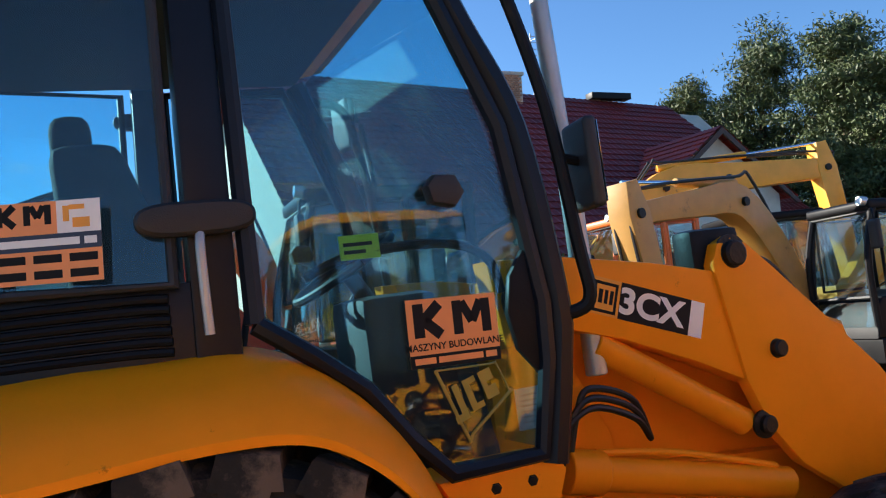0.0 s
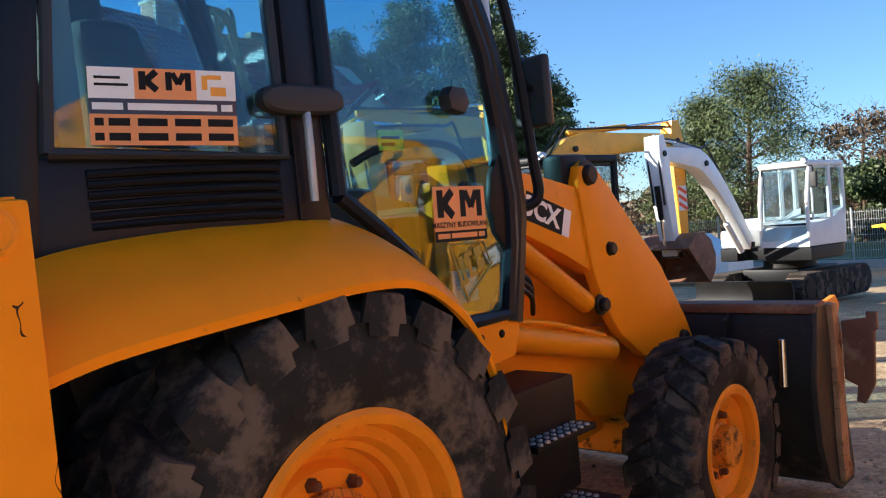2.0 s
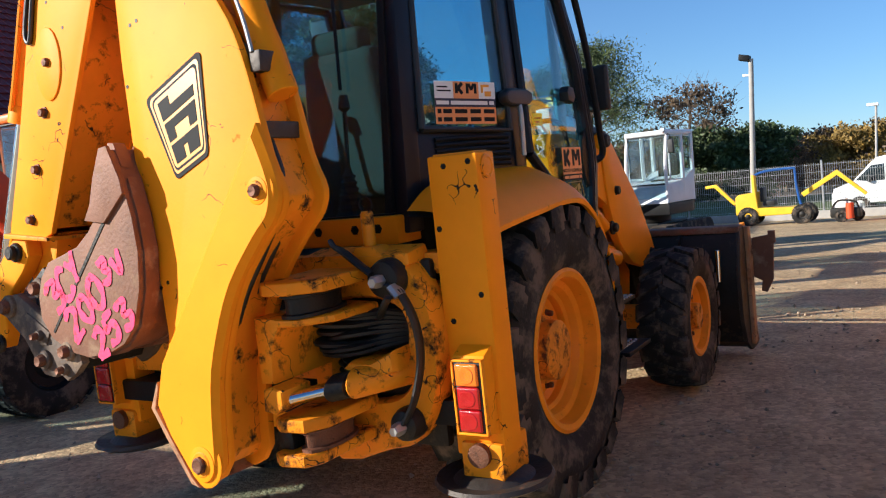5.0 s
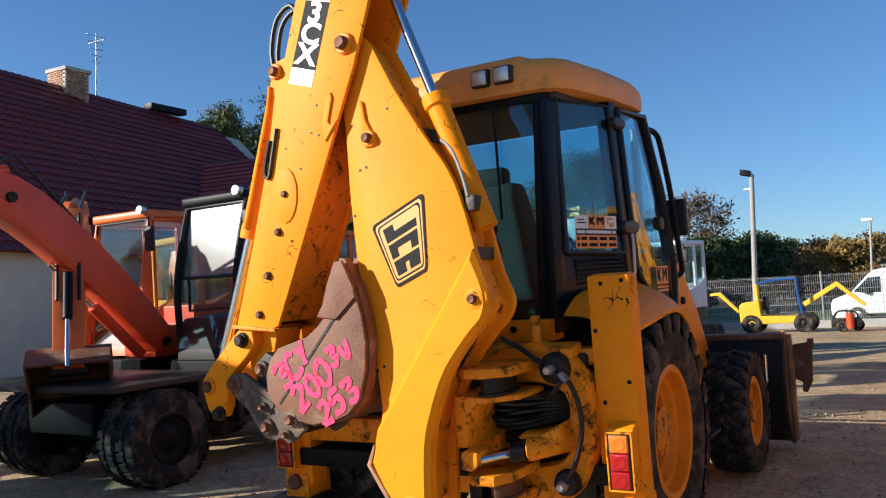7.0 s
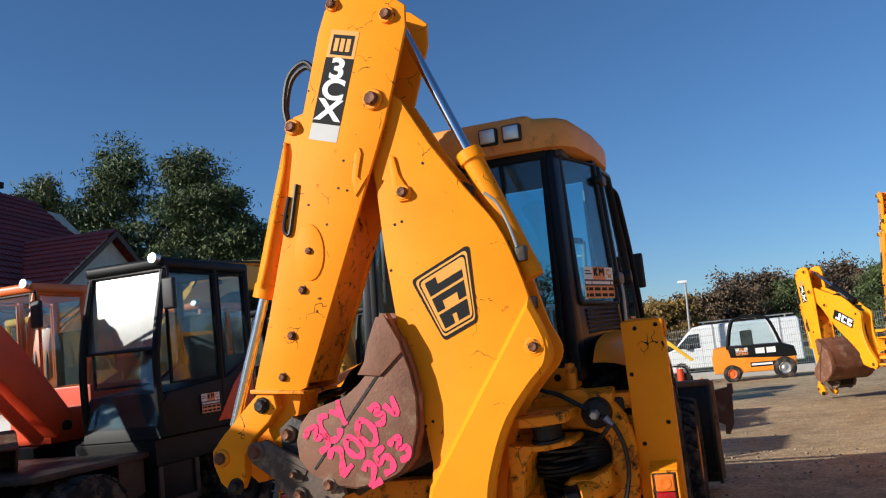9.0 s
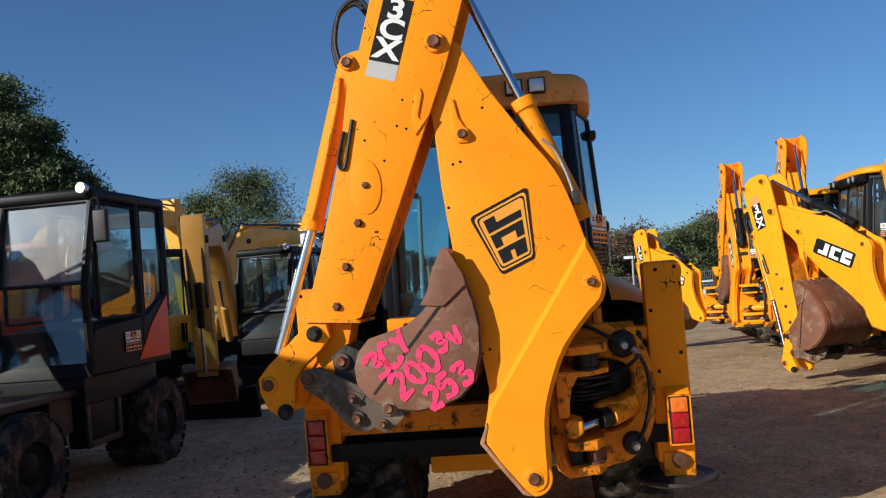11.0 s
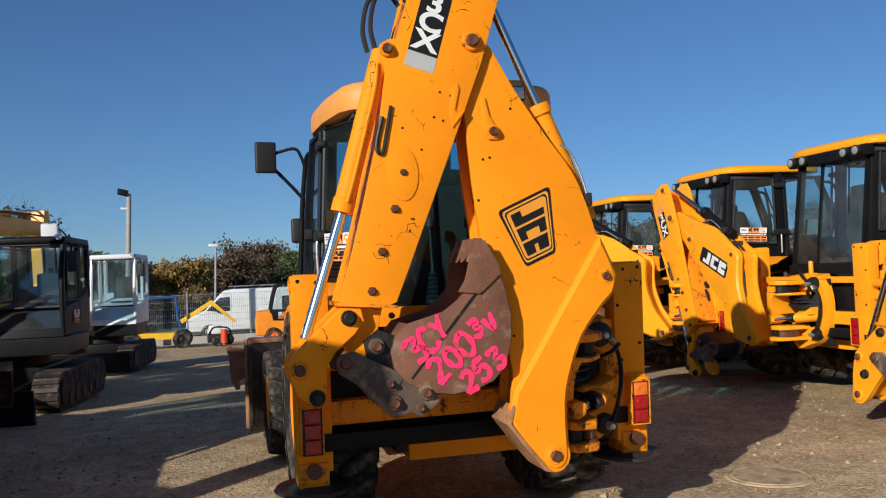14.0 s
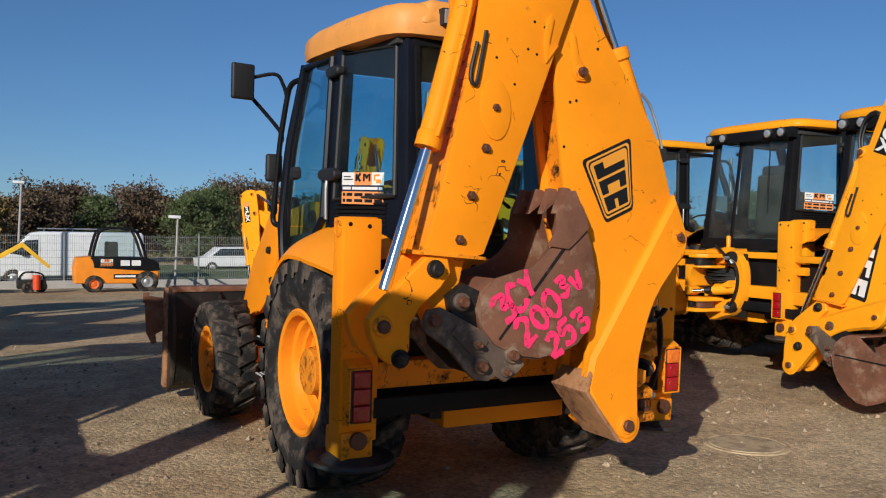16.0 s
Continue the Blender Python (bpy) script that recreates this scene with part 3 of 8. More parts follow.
        for y in (0.82, 0.93):
            bm = B()
            bolt(bm, (s * 0.79, y, 1.19), (s, 0, 0), 0.012, 0.006)
            part("bolt", bm, "black", parent)
        # floor sill and rear lower side
        bm = B()
        prism(bm, [(-0.52, 1.40), (-0.52, 1.60), (0.15, 1.62), (0.3, 1.55), (0.4, 1.25), (0.1, 1.1), (-0.45, 1.1)], "x", s * 0.56, s * 0.64, 0.01)
        part("lower_side", bm, "black", parent)
        # tubular mirror bracket and mirror
        bm = B()
        tube(bm, [(s * 0.77, 1.05, 1.625), (s * 0.80, 1.13, 1.62), (s * 0.825, 1.17, 1.66), (s * 0.82, 1.16, 1.8), (s * 0.80, 1.13, 2.2), (s * 0.775, 1.07, 2.52), (s * 0.765, 1.04, 2.60), (s * 0.745, 0.99, 2.635), (s * 0.72, 0.9, 2.64)], 0.02, 10, 6)
        part("mirror_rail", bm, "black", parent)
        if s > 0 or not main:
            mc = Vector((s * 0.80, 1.27, 2.03))
        else:
            mc = Vector((-1.085, 1.17, 2.62))
        bm = B()
        tube(bm, [(s * 0.80, 1.13, 2.2), (s * 0.80, 1.15, 2.3), mc + Vector((0, 0.05, 0.0))] if s < 0 else [(s * 0.80, 1.13, 2.06), mc], 0.014, 8, 5)
        if s < 0:
            tube(bm, [(s * 0.775, 1.07, 2.52), (s * 0.80, 1.09, 2.62), (s * 0.86, 1.11, 2.69), mc + Vector((0.03, 0.02, 0.02))], 0.013, 8, 5)
        part("mirror_arm", bm, "black", parent)
        bm = B()
        w2, h2 = (0.085, 0.13) if s > 0 else (0.085, 0.125)
        box(bm, mc - Vector((w2, -0.02, h2)), mc + Vector((w2, 0.06, h2)), 0.035, None, 3)
        mir = part("mirror_housing", bm, "black_plastic", parent)
        bm = quad(B(), [mc + Vector((a * (w2 - 0.014), 0.017 - 0.002, b * (h2 - 0.014))) for a, b in ((-1, -1), (1, -1), (1, 1), (-1, 1))], 0.002)
        part("mirror_glass", bm, "mirror", mir)
        # turned round on its arm
        turn = Matrix.Translation(mc) @ pose(0, 0, 0, 0, 0, (172 if s > 0 else 190) if main else 0) @ Matrix.Translation(-mc)
        mir.matrix_basis = turn
        if s < 0 and main:
            m2 = Vector((-0.83, 1.14, 2.03))
            bm = B()
            box(bm, m2 - Vector((0.06, 0, 0.10)), m2 + Vector((0.06, 0.05, 0.10)), 0.025, None, 3)
            part("lower_mirror", bm, "black_plastic", parent)

    # rear: glass, sill band, wiper
    bm = quad(B(), [(-0.575, -0.635, 1.50), (0.575, -0.635, 1.50), (0.545, -0.485, 2.72), (-0.545, -0.485, 2.72)])
    rear = part("rear_window", bm, glass, parent)
    bm = B()
    for x in (-0.16, 0.555, -0.555):
        hull(bm, [(x - 0.018, -0.655, 1.48), (x + 0.018, -0.655, 1.48), (x + 0.018, -0.625, 1.48), (x - 0.018, -0.625, 1.48), (x - 0.018, -0.505, 2.73), (x + 0.018, -0.505, 2.73), (x + 0.018, -0.475, 2.73), (x - 0.018, -0.475, 2.73)], 0.006)
    box(bm, (-0.58, -0.66, 1.47), (0.58, -0.625, 1.51), 0.006)
    box(bm, (-0.58, -0.508, 2.69), (0.58, -0.475, 2.74), 0.006)
    part("window_frame", bm, "black", rear)
    bm = B()
    rod(bm, (0.30, -0.52, 2.70), (0.34, -0.60, 2.05), 0.008)
    part("wiper", bm, "black", rear)
    bm = B()
    box(bm, (-0.62, -0.69, 1.38), (0.62, -0.50, 1.50), 0.015)
    sill = part("rear_sill", bm, "yellow" if main else "black", parent)
    for x in (-0.5, -0.25, 0.2, 0.4, 0.52):
        bm = B()
        bolt(bm, (x, -0.69, 1.45), (0, -1, 0), 0.016, 0.006)
        part("bolt", bm, "black", sill)
    # windscreen
    bm = quad(B(), [(0.72, 1.10, 1.62), (-0.72, 1.10, 1.62), (-0.68, 0.84, 2.70), (0.68, 0.84, 2.70)])
    part("windscreen", bm, glass, parent)
    bm = quad(B(), [(0.72, 1.03, 1.25), (-0.72, 1.03, 1.25), (-0.72, 1.10, 1.61), (0.72, 1.10, 1.61)])
    part("lower_windscreen", bm, glass, parent)
    # roof shell
    bm = B()
    plan = [(-0.42, -0.58), (0.42, -0.58), (0.62, -0.55), (0.69, -0.50), (0.74, -0.38), (0.78, 0.1), (0.78, 0.60), (0.75, 0.80), (0.62, 0.92), (-0.62, 0.92), (-0.75, 0.80), (-0.78, 0.60), (-0.78, 0.1), (-0.74, -0.38), (-0.69, -0.50), (-0.62, -0.55)]
    rings = []
    for k, (sc, z) in enumerate(((0.955, 2.735), (0.99, 2.745), (1.0, 2.80), (0.995, 2.86), (0.975, 2.895), (0.94, 2.92), (0.86, 2.937), (0.5, 2.95)) if main else ((0.96, 2.775), (1.0, 2.785), (1.01, 2.81), (1.0, 2.84), (0.97, 2.865), (0.90, 2.885), (0.75, 2.90), (0.4, 2.91))):
        rings.append([bm.verts.new((x * sc, (y - 0.12) * sc + 0.12, z)) for x, y in plan])
    for a, b in zip(rings, rings[1:]):
        for i in range(len(plan)):
            j = (i + 1) % len(plan)
            bm.faces.new((a[i], a[j], b[j], b[i]))
    bm.faces.new(rings[0][::-1])
    bm.faces.new(rings[-1])
    roof = part("cab_roof", bm, "roof_yellow" if main else "yellow_new", parent, "faded yellow moulded cab roof with rear lamp brow", angle=50)
    if not main:
        bm = B()
        box(bm, (-0.66, -0.60, 2.66), (0.66, -0.50, 2.785), 0.02)
        part("lamp_band", bm, "black", roof)
    bm = B()
    hull(bm, [(-0.58, -0.58, 2.80), (0.58, -0.58, 2.80), (0.62, -0.36, 2.80), (-0.62, -0.36, 2.80), (-0.50, -0.54, 2.955), (0.50, -0.54, 2.955), (0.54, -0.28, 2.96), (-0.54, -0.28, 2.96)], 0.05, 4)
    if main:
        part("lamp_brow", bm, "roof_yellow", roof)
    else:
        bm.free()
    for x in (-0.40, -0.24, 0.27, 0.41):
        bm = B()
        if main:
            box(bm, (x - 0.055, -0.61, 2.80), (x + 0.055, -0.52, 2.90), 0.014)
        else:
            x *= 1.35
            lathe(bm, [(0.03, 0), (0.055, 0.04), (0.058, 0.08), (0.05, 0.085)], (x, -0.58, 2.72), (x, -1, 2.72), 18)
        lamp = part("work_lamp", bm, "black_plastic", roof)
        bm = B()
        if main:
            box(bm, (x - 0.045, -0.617, 2.81), (x + 0.045, -0.605, 2.89), 0.008)
        else:
            lathe(bm, [(0, 0), (0.045, 0), (0.045, 0.01), (0.03, 0.018), (0, 0.02)], (x, -0.655, 2.72), (x, -1, 2.72), 16)
        part("lamp_lens", bm, "lamp_glass", lamp)
    bm = B()
    box(bm, (-0.66, -0.46, 2.70), (0.66, 0.80, 2.742), 0.01)
    part("headliner", bm, "dark_trim", parent)
    # inside: floor, seat, steering, dash
    bm = B()
    box(bm, (-0.70, -0.45, 1.06), (0.70, 1.02, 1.12), 0.01)
    part("cab_floor", bm, "dark_trim", parent)
    bm = B()
    box(bm, (-0.27, -0.02, 1.46), (0.27, 0.50, 1.60), 0.05, None, 3)
    seat = part("seat_cushion", bm, "seat", parent)
    bm = B()
    hull(bm, [(-0.29, -0.14, 1.56), (0.29, -0.14, 1.56), (0.29, 0.26, 1.56), (-0.29, 0.26, 1.56), (-0.22, -0.18, 2.30), (0.22, -0.18, 2.30), (0.22, 0.02, 2.30), (-0.22, 0.02, 2.30)], 0.07, 4)
    part("seat_back", bm, "seat", seat)
    bm = B()
    box(bm, (-0.16, -0.17, 2.26), (0.16, -0.05, 2.40), 0.05, None, 3)
    part("head_rest", bm, "seat", seat)
    bm = B()
    lathe(bm, [(0.22, 1.12), (0.16, 1.2), (0.14, 1.4), (0.2, 1.46)], (0, 0.22, 0), (0, 0.22, 1), 20)
    part("seat_base", bm, "dark_trim", seat)
    for s in (1, -1):
        bm = B()
        box(bm, (s * 0.34, -0.30, 1.12), (s * 0.60, 0.35, 1.56), 0.04)
        part("side_console", bm, "dark_trim", parent)
        bm = B()
        rod(bm, (s * 0.42, 0.25, 1.55), (s * 0.44, 0.31, 1.80), 0.010)
        lathe(bm, [(0, 0), (0.02, 0.005), (0.027, 0.03), (0.02, 0.055), (0, 0.06)], (s * 0.44, 0.31, 1.79), (s * 0.44, 0.32, 1.86), 12)
        part("lever", bm, "black_plastic", parent)
    # dark panels added to block light: low far door, bulkhead under the screen
    part("dark_panel", hull(B(), [(-0.75, 0.22, 1.12), (-0.70, 0.22, 1.12), (-0.70, 0.98, 1.12), (-0.75, 0.98, 1.12), (-0.75, 0.22, 1.64), (-0.71, 0.22, 1.64), (-0.71, 1.02, 1.55), (-0.75, 1.02, 1.55)], 0.02), "dark_trim", parent)
    part("bulkhead", hull(B(), [(-0.66, 0.90, 1.12), (0.50, 0.90, 1.12), (0.50, 1.0, 1.12), (-0.66, 1.0, 1.12), (-0.66, 0.94, 1.50), (0.34, 0.94, 1.50), (0.34, 1.05, 1.50), (-0.66, 1.05, 1.50)], 0.03), "dark_trim", parent)
    bm = B()
    box(bm, (-0.20, 0.70, 1.12), (0.20, 0.98, 1.75), 0.05)
    part("steering_column", bm, "dark_trim", parent)
    bm = B()
    ctr, ax = Vector((0, 0.72, 1.86)), Vector((0, -0.5, 0.87)).normalized()
    u, v = Vector((1, 0, 0)), ax.cross(Vector((1, 0, 0)))
    tube(bm, [ctr + 0.2 * (u * math.cos(a) + v * math.sin(a)) for a in [2 * math.pi * k / 24 for k in range(25)]], 0.015, 8, 1, False)
    for a in (0.3, 2.84, 4.7):
        rod(bm, ctr - ax * 0.03, ctr + 0.195 * (u * math.cos(a) + v * math.sin(a)), 0.012)
    rod(bm, (0, 0.84, 1.66), ctr, 0.03)
    part("steering_wheel", bm, "black_plastic", parent)
    # inner grab bar and a yellow-green card hung from it
    bm = B()
    tube(bm, [(0.70, 0.40, 1.80), (0.705, 0.55, 1.85), (0.71, 0.80, 1.855), (0.70, 0.93, 1.80), (0.70, 0.96, 1.70)], 0.014, 8, 6)
    part("inner_rail", bm, "black", parent)
    if main:
        bm = B()
        box(bm, (0.712, 0.50, 1.835), (0.72, 0.61, 1.90), 0.002)
        card = part("warning_card", bm, surf("lime_card", (0.62, 0.78, 0.05), 0.5, var=0.1, bump=0), parent)
        bm = B()
        box(bm, (0.720, 0.51, 1.85), (0.7215, 0.57, 1.86), 0.0)
        box(bm, (0.720, 0.51, 1.87), (0.7215, 0.59, 1.88), 0.0)
        part("card_print", bm, "decal_black", card)
        for x in (0.60, -0.60):
            bm = B()
            hull(bm, [(x - 0.03, -0.45, 1.5), (x + 0.03, -0.45, 1.5), (x + 0.03, -0.38, 1.5), (x - 0.03, -0.38, 1.5), (x - 0.03, -0.45, 2.7), (x + 0.0, -0.45, 2.7), (x + 0.0, -0.38, 2.7), (x - 0.03, -0.38, 2.7)], 0.015)
            part("inner_trim", bm, "grey_trim", parent)
        # ribbed gaiter and levers at the back
        for x in (-0.12, 0.12):
            bm = B()
            prof = [(0.075, 0)]
            for k in range(7):
                prof += [(0.07 - 0.006 * k, 0.02 + 0.03 * k), (0.055 - 0.006 * k, 0.035 + 0.03 * k)]
            lathe(bm, prof + [(0.01, 0.25), (0.01, 0.5), (0.03, 0.52), (0.02, 0.58), (0, 0.58)], (x, -0.34, 1.48), (x * 1.2, -0.30, 2.4), 16)
            part("gaiter_lever", bm, "black_plastic", parent)


def front_end(parent, main=True):
    """Bonnet, chassis, loader arms and rams, front shovel."""
    yel = "yellow" if main else "yellow_new"
    bm = B()
    prism(bm, [(0.98, 0.70), (1.02, 1.62), (1.35, 1.66), (2.25, 1.56), (2.62, 1.42), (2.72, 1.1), (2.70, 0.62)], "x", -0.36, 0.36, 0.05, 3)
    part("bonnet", bm, yel, parent)
    bm = B()
    prism(bm, [(-0.7, 0.55), (-0.7, 0.95), (0.6, 1.1), (1.0, 1.12), (2.3, 1.0), (2.6, 0.75), (2.55, 0.55), (1.9, 0.50), (1.0, 0.55)], "x", -0.42, 0.42, 0.02)
    part("chassis", bm, yel, parent)
    # exhaust stack
    bm = B()
    rod(bm, (0.50, 1.36, 1.4), (0.50, 1.36, 2.05), 0.036)
    rod(bm, (0.50, 1.36, 2.04), (0.505, 1.34, 2.72), 0.030)
    part("exhaust_pipe", bm, "zinc", parent, "grey steel exhaust pipe")
    for s in (1, -1):
        bm = B()
        prism(bm, [(1.00, 1.80), (1.23, 1.795), (1.60, 1.735), (1.90, 1.67), (1.97, 1.5), (1.95, 1.28), (1.72, 1.39), (1.45, 1.50), (1.25, 1.56), (1.03, 1.53)], "x", s * 0.44, s * 0.545, 0.012)
        arm = part("loader_arm", bm, yel, parent)
        bm = B()
        prism(bm, [(1.84, 1.70), (1.87, 1.77), (1.93, 1.795), (2.00, 1.76), (2.10, 1.67), (2.53, 1.26), (2.74, 0.98), (2.82, 0.84), (2.74, 0.75), (2.62, 0.76), (2.30, 0.84), (2.10, 0.98), (1.98, 1.13), (1.91, 1.30)], "x", s * 0.50, s * 0.56, 0.012)
        plate = part("loader_plate", bm, yel, parent)
        for y, z, r in ((1.93, 1.73, 0.045), (2.06, 1.385, 0.03), (1.96, 1.14, 0.032), (1.10, 1.67, 0.045), (2.70, 0.86, 0.04)):
            bm = B()
            lathe(bm, [(0, 0), (r * 1.5, 0), (r * 1.5, 0.012), (r, 0.016), (r, 0.035), (r * 0.8, 0.042), (0, 0.042)], (s * 0.545, y, z), (s * 0.7, y, z), 20)
            part("pin", bm, "grease", plate)
        bm = B()
        box(bm, (s * 0.40, 1.80, 1.55), (s * 0.51, 2.02, 1.83), 0.03)
        part("pivot_block", bm, "black", plate)
        # level link and lift ram
        bm = B()
        rod(bm, (s * 0.50, 1.36, 1.50), (s * 0.50, 1.92, 1.15), 0.048, seg=20)
        part("lift_ram", bm, yel, parent)
        bm = B()
        rod(bm, (s * 0.52, 1.30, 1.10), (s * 0.52, 2.05, 0.92), 0.055, seg=20)
        rod(bm, (s * 0.52, 1.18, 1.13), (s * 0.52, 1.31, 1.10), 0.07, seg=20)
        part("tilt_ram", bm, yel, parent)
        bm = B()
        tube(bm, [(s * 0.52, 1.30, 1.165), (s * 0.53, 1.6, 1.11), (s * 0.53, 2.0, 0.99)], 0.012, 8)
        part("ram_pipe", bm, yel, parent)
        for k in range(3):
            bm = B()
            o = 0.03 * k
            tube(bm, [(s * (0.50 + 0.02 * k), 1.2, 1.12 + o), (s * 0.56, 1.17 + o, 1.24 + o), (s * 0.57, 1.28, 1.31 + o), (s * 0.54, 1.45, 1.25 + o), (s * 0.47, 1.55, 1.16)], 0.011, 8)
            part("hose", bm, "hose", parent)
        bm = B()
        rod(bm, (s * 0.42, 2.02, 1.66), (s * 0.45, 2.48, 1.25), 0.052, seg=18)
        part("crowd_ram", bm, yel, parent)
        bm = B()
        rod(bm, (s * 0.45, 2.46, 1.27), (s * 0.45, 2.72, 1.02), 0.026)
        part("ram_rod", bm, "chrome", parent)
        bm = B()
        tube(bm, [(s * 0.46, 2.02, 1.73), (s * 0.49, 2.15, 1.68), (s * 0.49, 2.3, 1.5), (s * 0.47, 2.42, 1.36)], 0.011, 8)
        part("hose", bm, "hose", parent)
        # bellcrank at the shovel
        bm = B()
        prism(bm, [(2.66, 1.06), (2.76, 1.08), (2.84, 0.98), (2.86, 0.62), (2.92, 0.45), (2.80, 0.44), (2.70, 0.62), (2.64, 0.85)], "x", s * 0.40, s * 0.48, 0.012)
        part("bellcrank", bm, "grease", parent)
        # tower behind the arm and side plate
        bm = B()
        prism(bm, [(1.0, 1.1), (1.02, 1.74), (1.16, 1.74), (1.28, 1.5), (1.42, 1.2), (1.45, 1.0), (1.1, 0.95)], "x", s * 0.36, s * 0.44, 0.012)
        part("loader_tower", bm, yel, parent)
        bm = B()
        prism(bm, [(1.25, 0.60), (1.22, 1.0), (1.55, 1.08), (1.85, 1.0), (2.05, 0.8), (2.15, 0.58), (1.95, 0.62), (1.85, 0.72), (1.62, 0.72), (1.52, 0.58)], "x", s * 0.42, s * 0.47, 0.012)
        part("side_plate", bm, yel, parent)
        # steps
        bm = B()
        box(bm, (s * 0.55, 0.80, 0.55), (s * 0.82, 1.30, 0.98), 0.02)
        part("step_box", bm, "black", parent)
        for y0, y1, z, x1 in ((0.93, 1.30, 0.80, 0.90), (0.95, 1.33, 0.525, 0.965)):
            bm = B()
            box(bm, (s * 0.74, y0, z - 0.025), (s * x1, y1, z), 0.006)
            step = part("step", bm, "black", parent)
            for i in range(5):
                bm = B()
                yy = y0 + 0.03
                x = s * (0.76 + 0.032 * i)
                for j in range(8):
                    lathe(bm, [(0.013, 0), (0.011, 0.008), (0.006, 0.010)], (x, yy + 0.042 * j, z - 0.002), (x, yy + 0.042 * j, z + 1), 8)
                part("tread_row", bm, "zinc", step)
    # label plate with print bars, on the tower
    if main:
        m = plane_pose((0.445, 1.16, 1.33), (0, 1, 0), (0, -0.08, 1))
        bm = rect(B(), m, -0.075, -0.065, 0.075, 0.065)
        plate = part("data_plate", bm, "decal_white", parent)
        bm = B()
        for k in range(6):
            rect(bm, m, -0.06, 0.04 - 0.017 * k, 0.02 + 0.04 * ((k * 7) % 3) / 3, 0.045 - 0.017 * k, 0.0006, 0.001)
        part("plate_print", bm, "decal_grey", plate)
    # front axle
    bm = B()
    box(bm, (-0.78, 2.09, 0.40), (0.78, 2.25, 0.56), 0.04)
    part("front_axle", bm, "yellow_worn", parent)
    bm = B()
    box(bm, (-0.80, -0.14, 0.58), (0.80, 0.14, 0.88), 0.06)
    part("rear_axle", bm, "grease", parent)


def shovel(parent):
    """The wide front loading shovel: curved back, side plates, cutting edge and flip-over forks."""
    outer = [(2.96, 0.99), (2.90, 0.90), (2.86, 0.60), (2.88, 0.32), (2.96, 0.12), (3.10, 0.05), (3.30, 0.04)]
    bm = B()
    n = len(outer)
    inner = [(3.0, 0.97), (2.945, 0.88), (2.905, 0.60), (2.925, 0.34), (3.0, 0.16), (3.12, 0.095), (3.30, 0.07)]
    prism(bm, outer + inner[::-1], "x", -1.14, 1.14, 0.0)
    sh = part("shovel", bm, "grease", parent, "wide black front shovel with a worn rusty edge")
    bm = B()
    box(bm, (-1.16, 2.92, 0.955), (1.16, 3.06, 1.005), 0.012)
    part("shovel_rail", bm, "rust", sh)
    for s in (1, -1):
        bm = B()
        prism(bm, [(2.93, 0.99), (3.16, 0.98), (3.22, 0.80), (3.26, 0.40), (3.32, 0.10), (3.30, 0.03), (3.1, 0.03), (2.95, 0.12), (2.87, 0.32), (2.85, 0.62)], "x", s * 1.135, s * 1.165, 0.004)
        part("shovel_side", bm, "steel_dark", sh)
        bm = B()
        prism(bm, [(3.05, 0.985), (3.13, 0.98), (3.17, 0.78), (3.16, 0.2), (3.2, 0.08), (3.08, 0.08), (3.06, 0.3), (3.07, 0.75)], "x", s * 1.165, s * 1.195, 0.004)
        part("wear_strip", bm, "bare_steel", sh)
        # worn wing of the opened jaw beyond the side plate
        bm = B()
        prism(bm, [(s * 1.19, 0.88), (s * 1.31, 0.90), (s * 1.31, 0.93), (s * 1.36, 0.93), (s * 1.36, 0.84), (s * 1.345, 0.83), (s * 1.33, 0.56), (s * 1.28, 0.46), (s * 1.24, 0.47), (s * 1.25, 0.55), (s * 1.19, 0.58)], "y", 3.18, 3.215, 0.004)
        part("jaw_wing", bm, "rust", sh)
    for x in (-0.75, -0.3, 0.05, 0.30, 0.72):
        bm = B()
        prism(bm, [(2.93, 0.96), (2.86, 0.93), (2.81, 0.72), (2.81, 0.50), (2.87, 0.36), (2.90, 0.6)], "x", x - 0.012, x + 0.012, 0.003)
        part("shovel_rib", bm, "grease", sh)
    bm = B()
    rod(bm, (1.01, 2.86, 0.84), (1.01, 2.84, 0.60), 0.022)
    part("shovel_ram", bm, "chrome", sh)
    bm = B()
    box(bm, (-1.05, 3.30, 0.90), (1.05, 3.36, 0.96), 0.01)
    part("clam_bar", bm, "steel_dark", sh)
    bm = B()
    prism(bm, [(3.13, 0.95), (3.44, 0.98), (3.50, 0.92), (3.46, 0.88), (3.50, 0.74), (3.42, 0.56), (3.34, 0.60), (3.32, 0.74), (3.14, 0.80)], "x", 1.06, 1.09, 0.004)
    part("side_cutter", bm, "yellow_worn", sh)
    return sh


LEAN_Y = 0.055


def rot2(p, c, ang, to):
    x, z = p[0] - c[0], p[1] - c[1]
    return (to[0] + x * math.cos(ang) - z * math.sin(ang), to[1] + x * math.sin(ang) + z * math.cos(ang))


def lean(bm):
    for v in bm.verts:
        v.co.y += LEAN_Y * (v.co.z - 0.68)
    return bm


def ngon(c, rx, rz, n=20, a0=0.0):
    return [(c[0] + rx * math.cos(a0 + 2 * math.pi * k / n), c[1] + rz * math.sin(a0 + 2 * math.pi * k / n)) for k in range(n)]


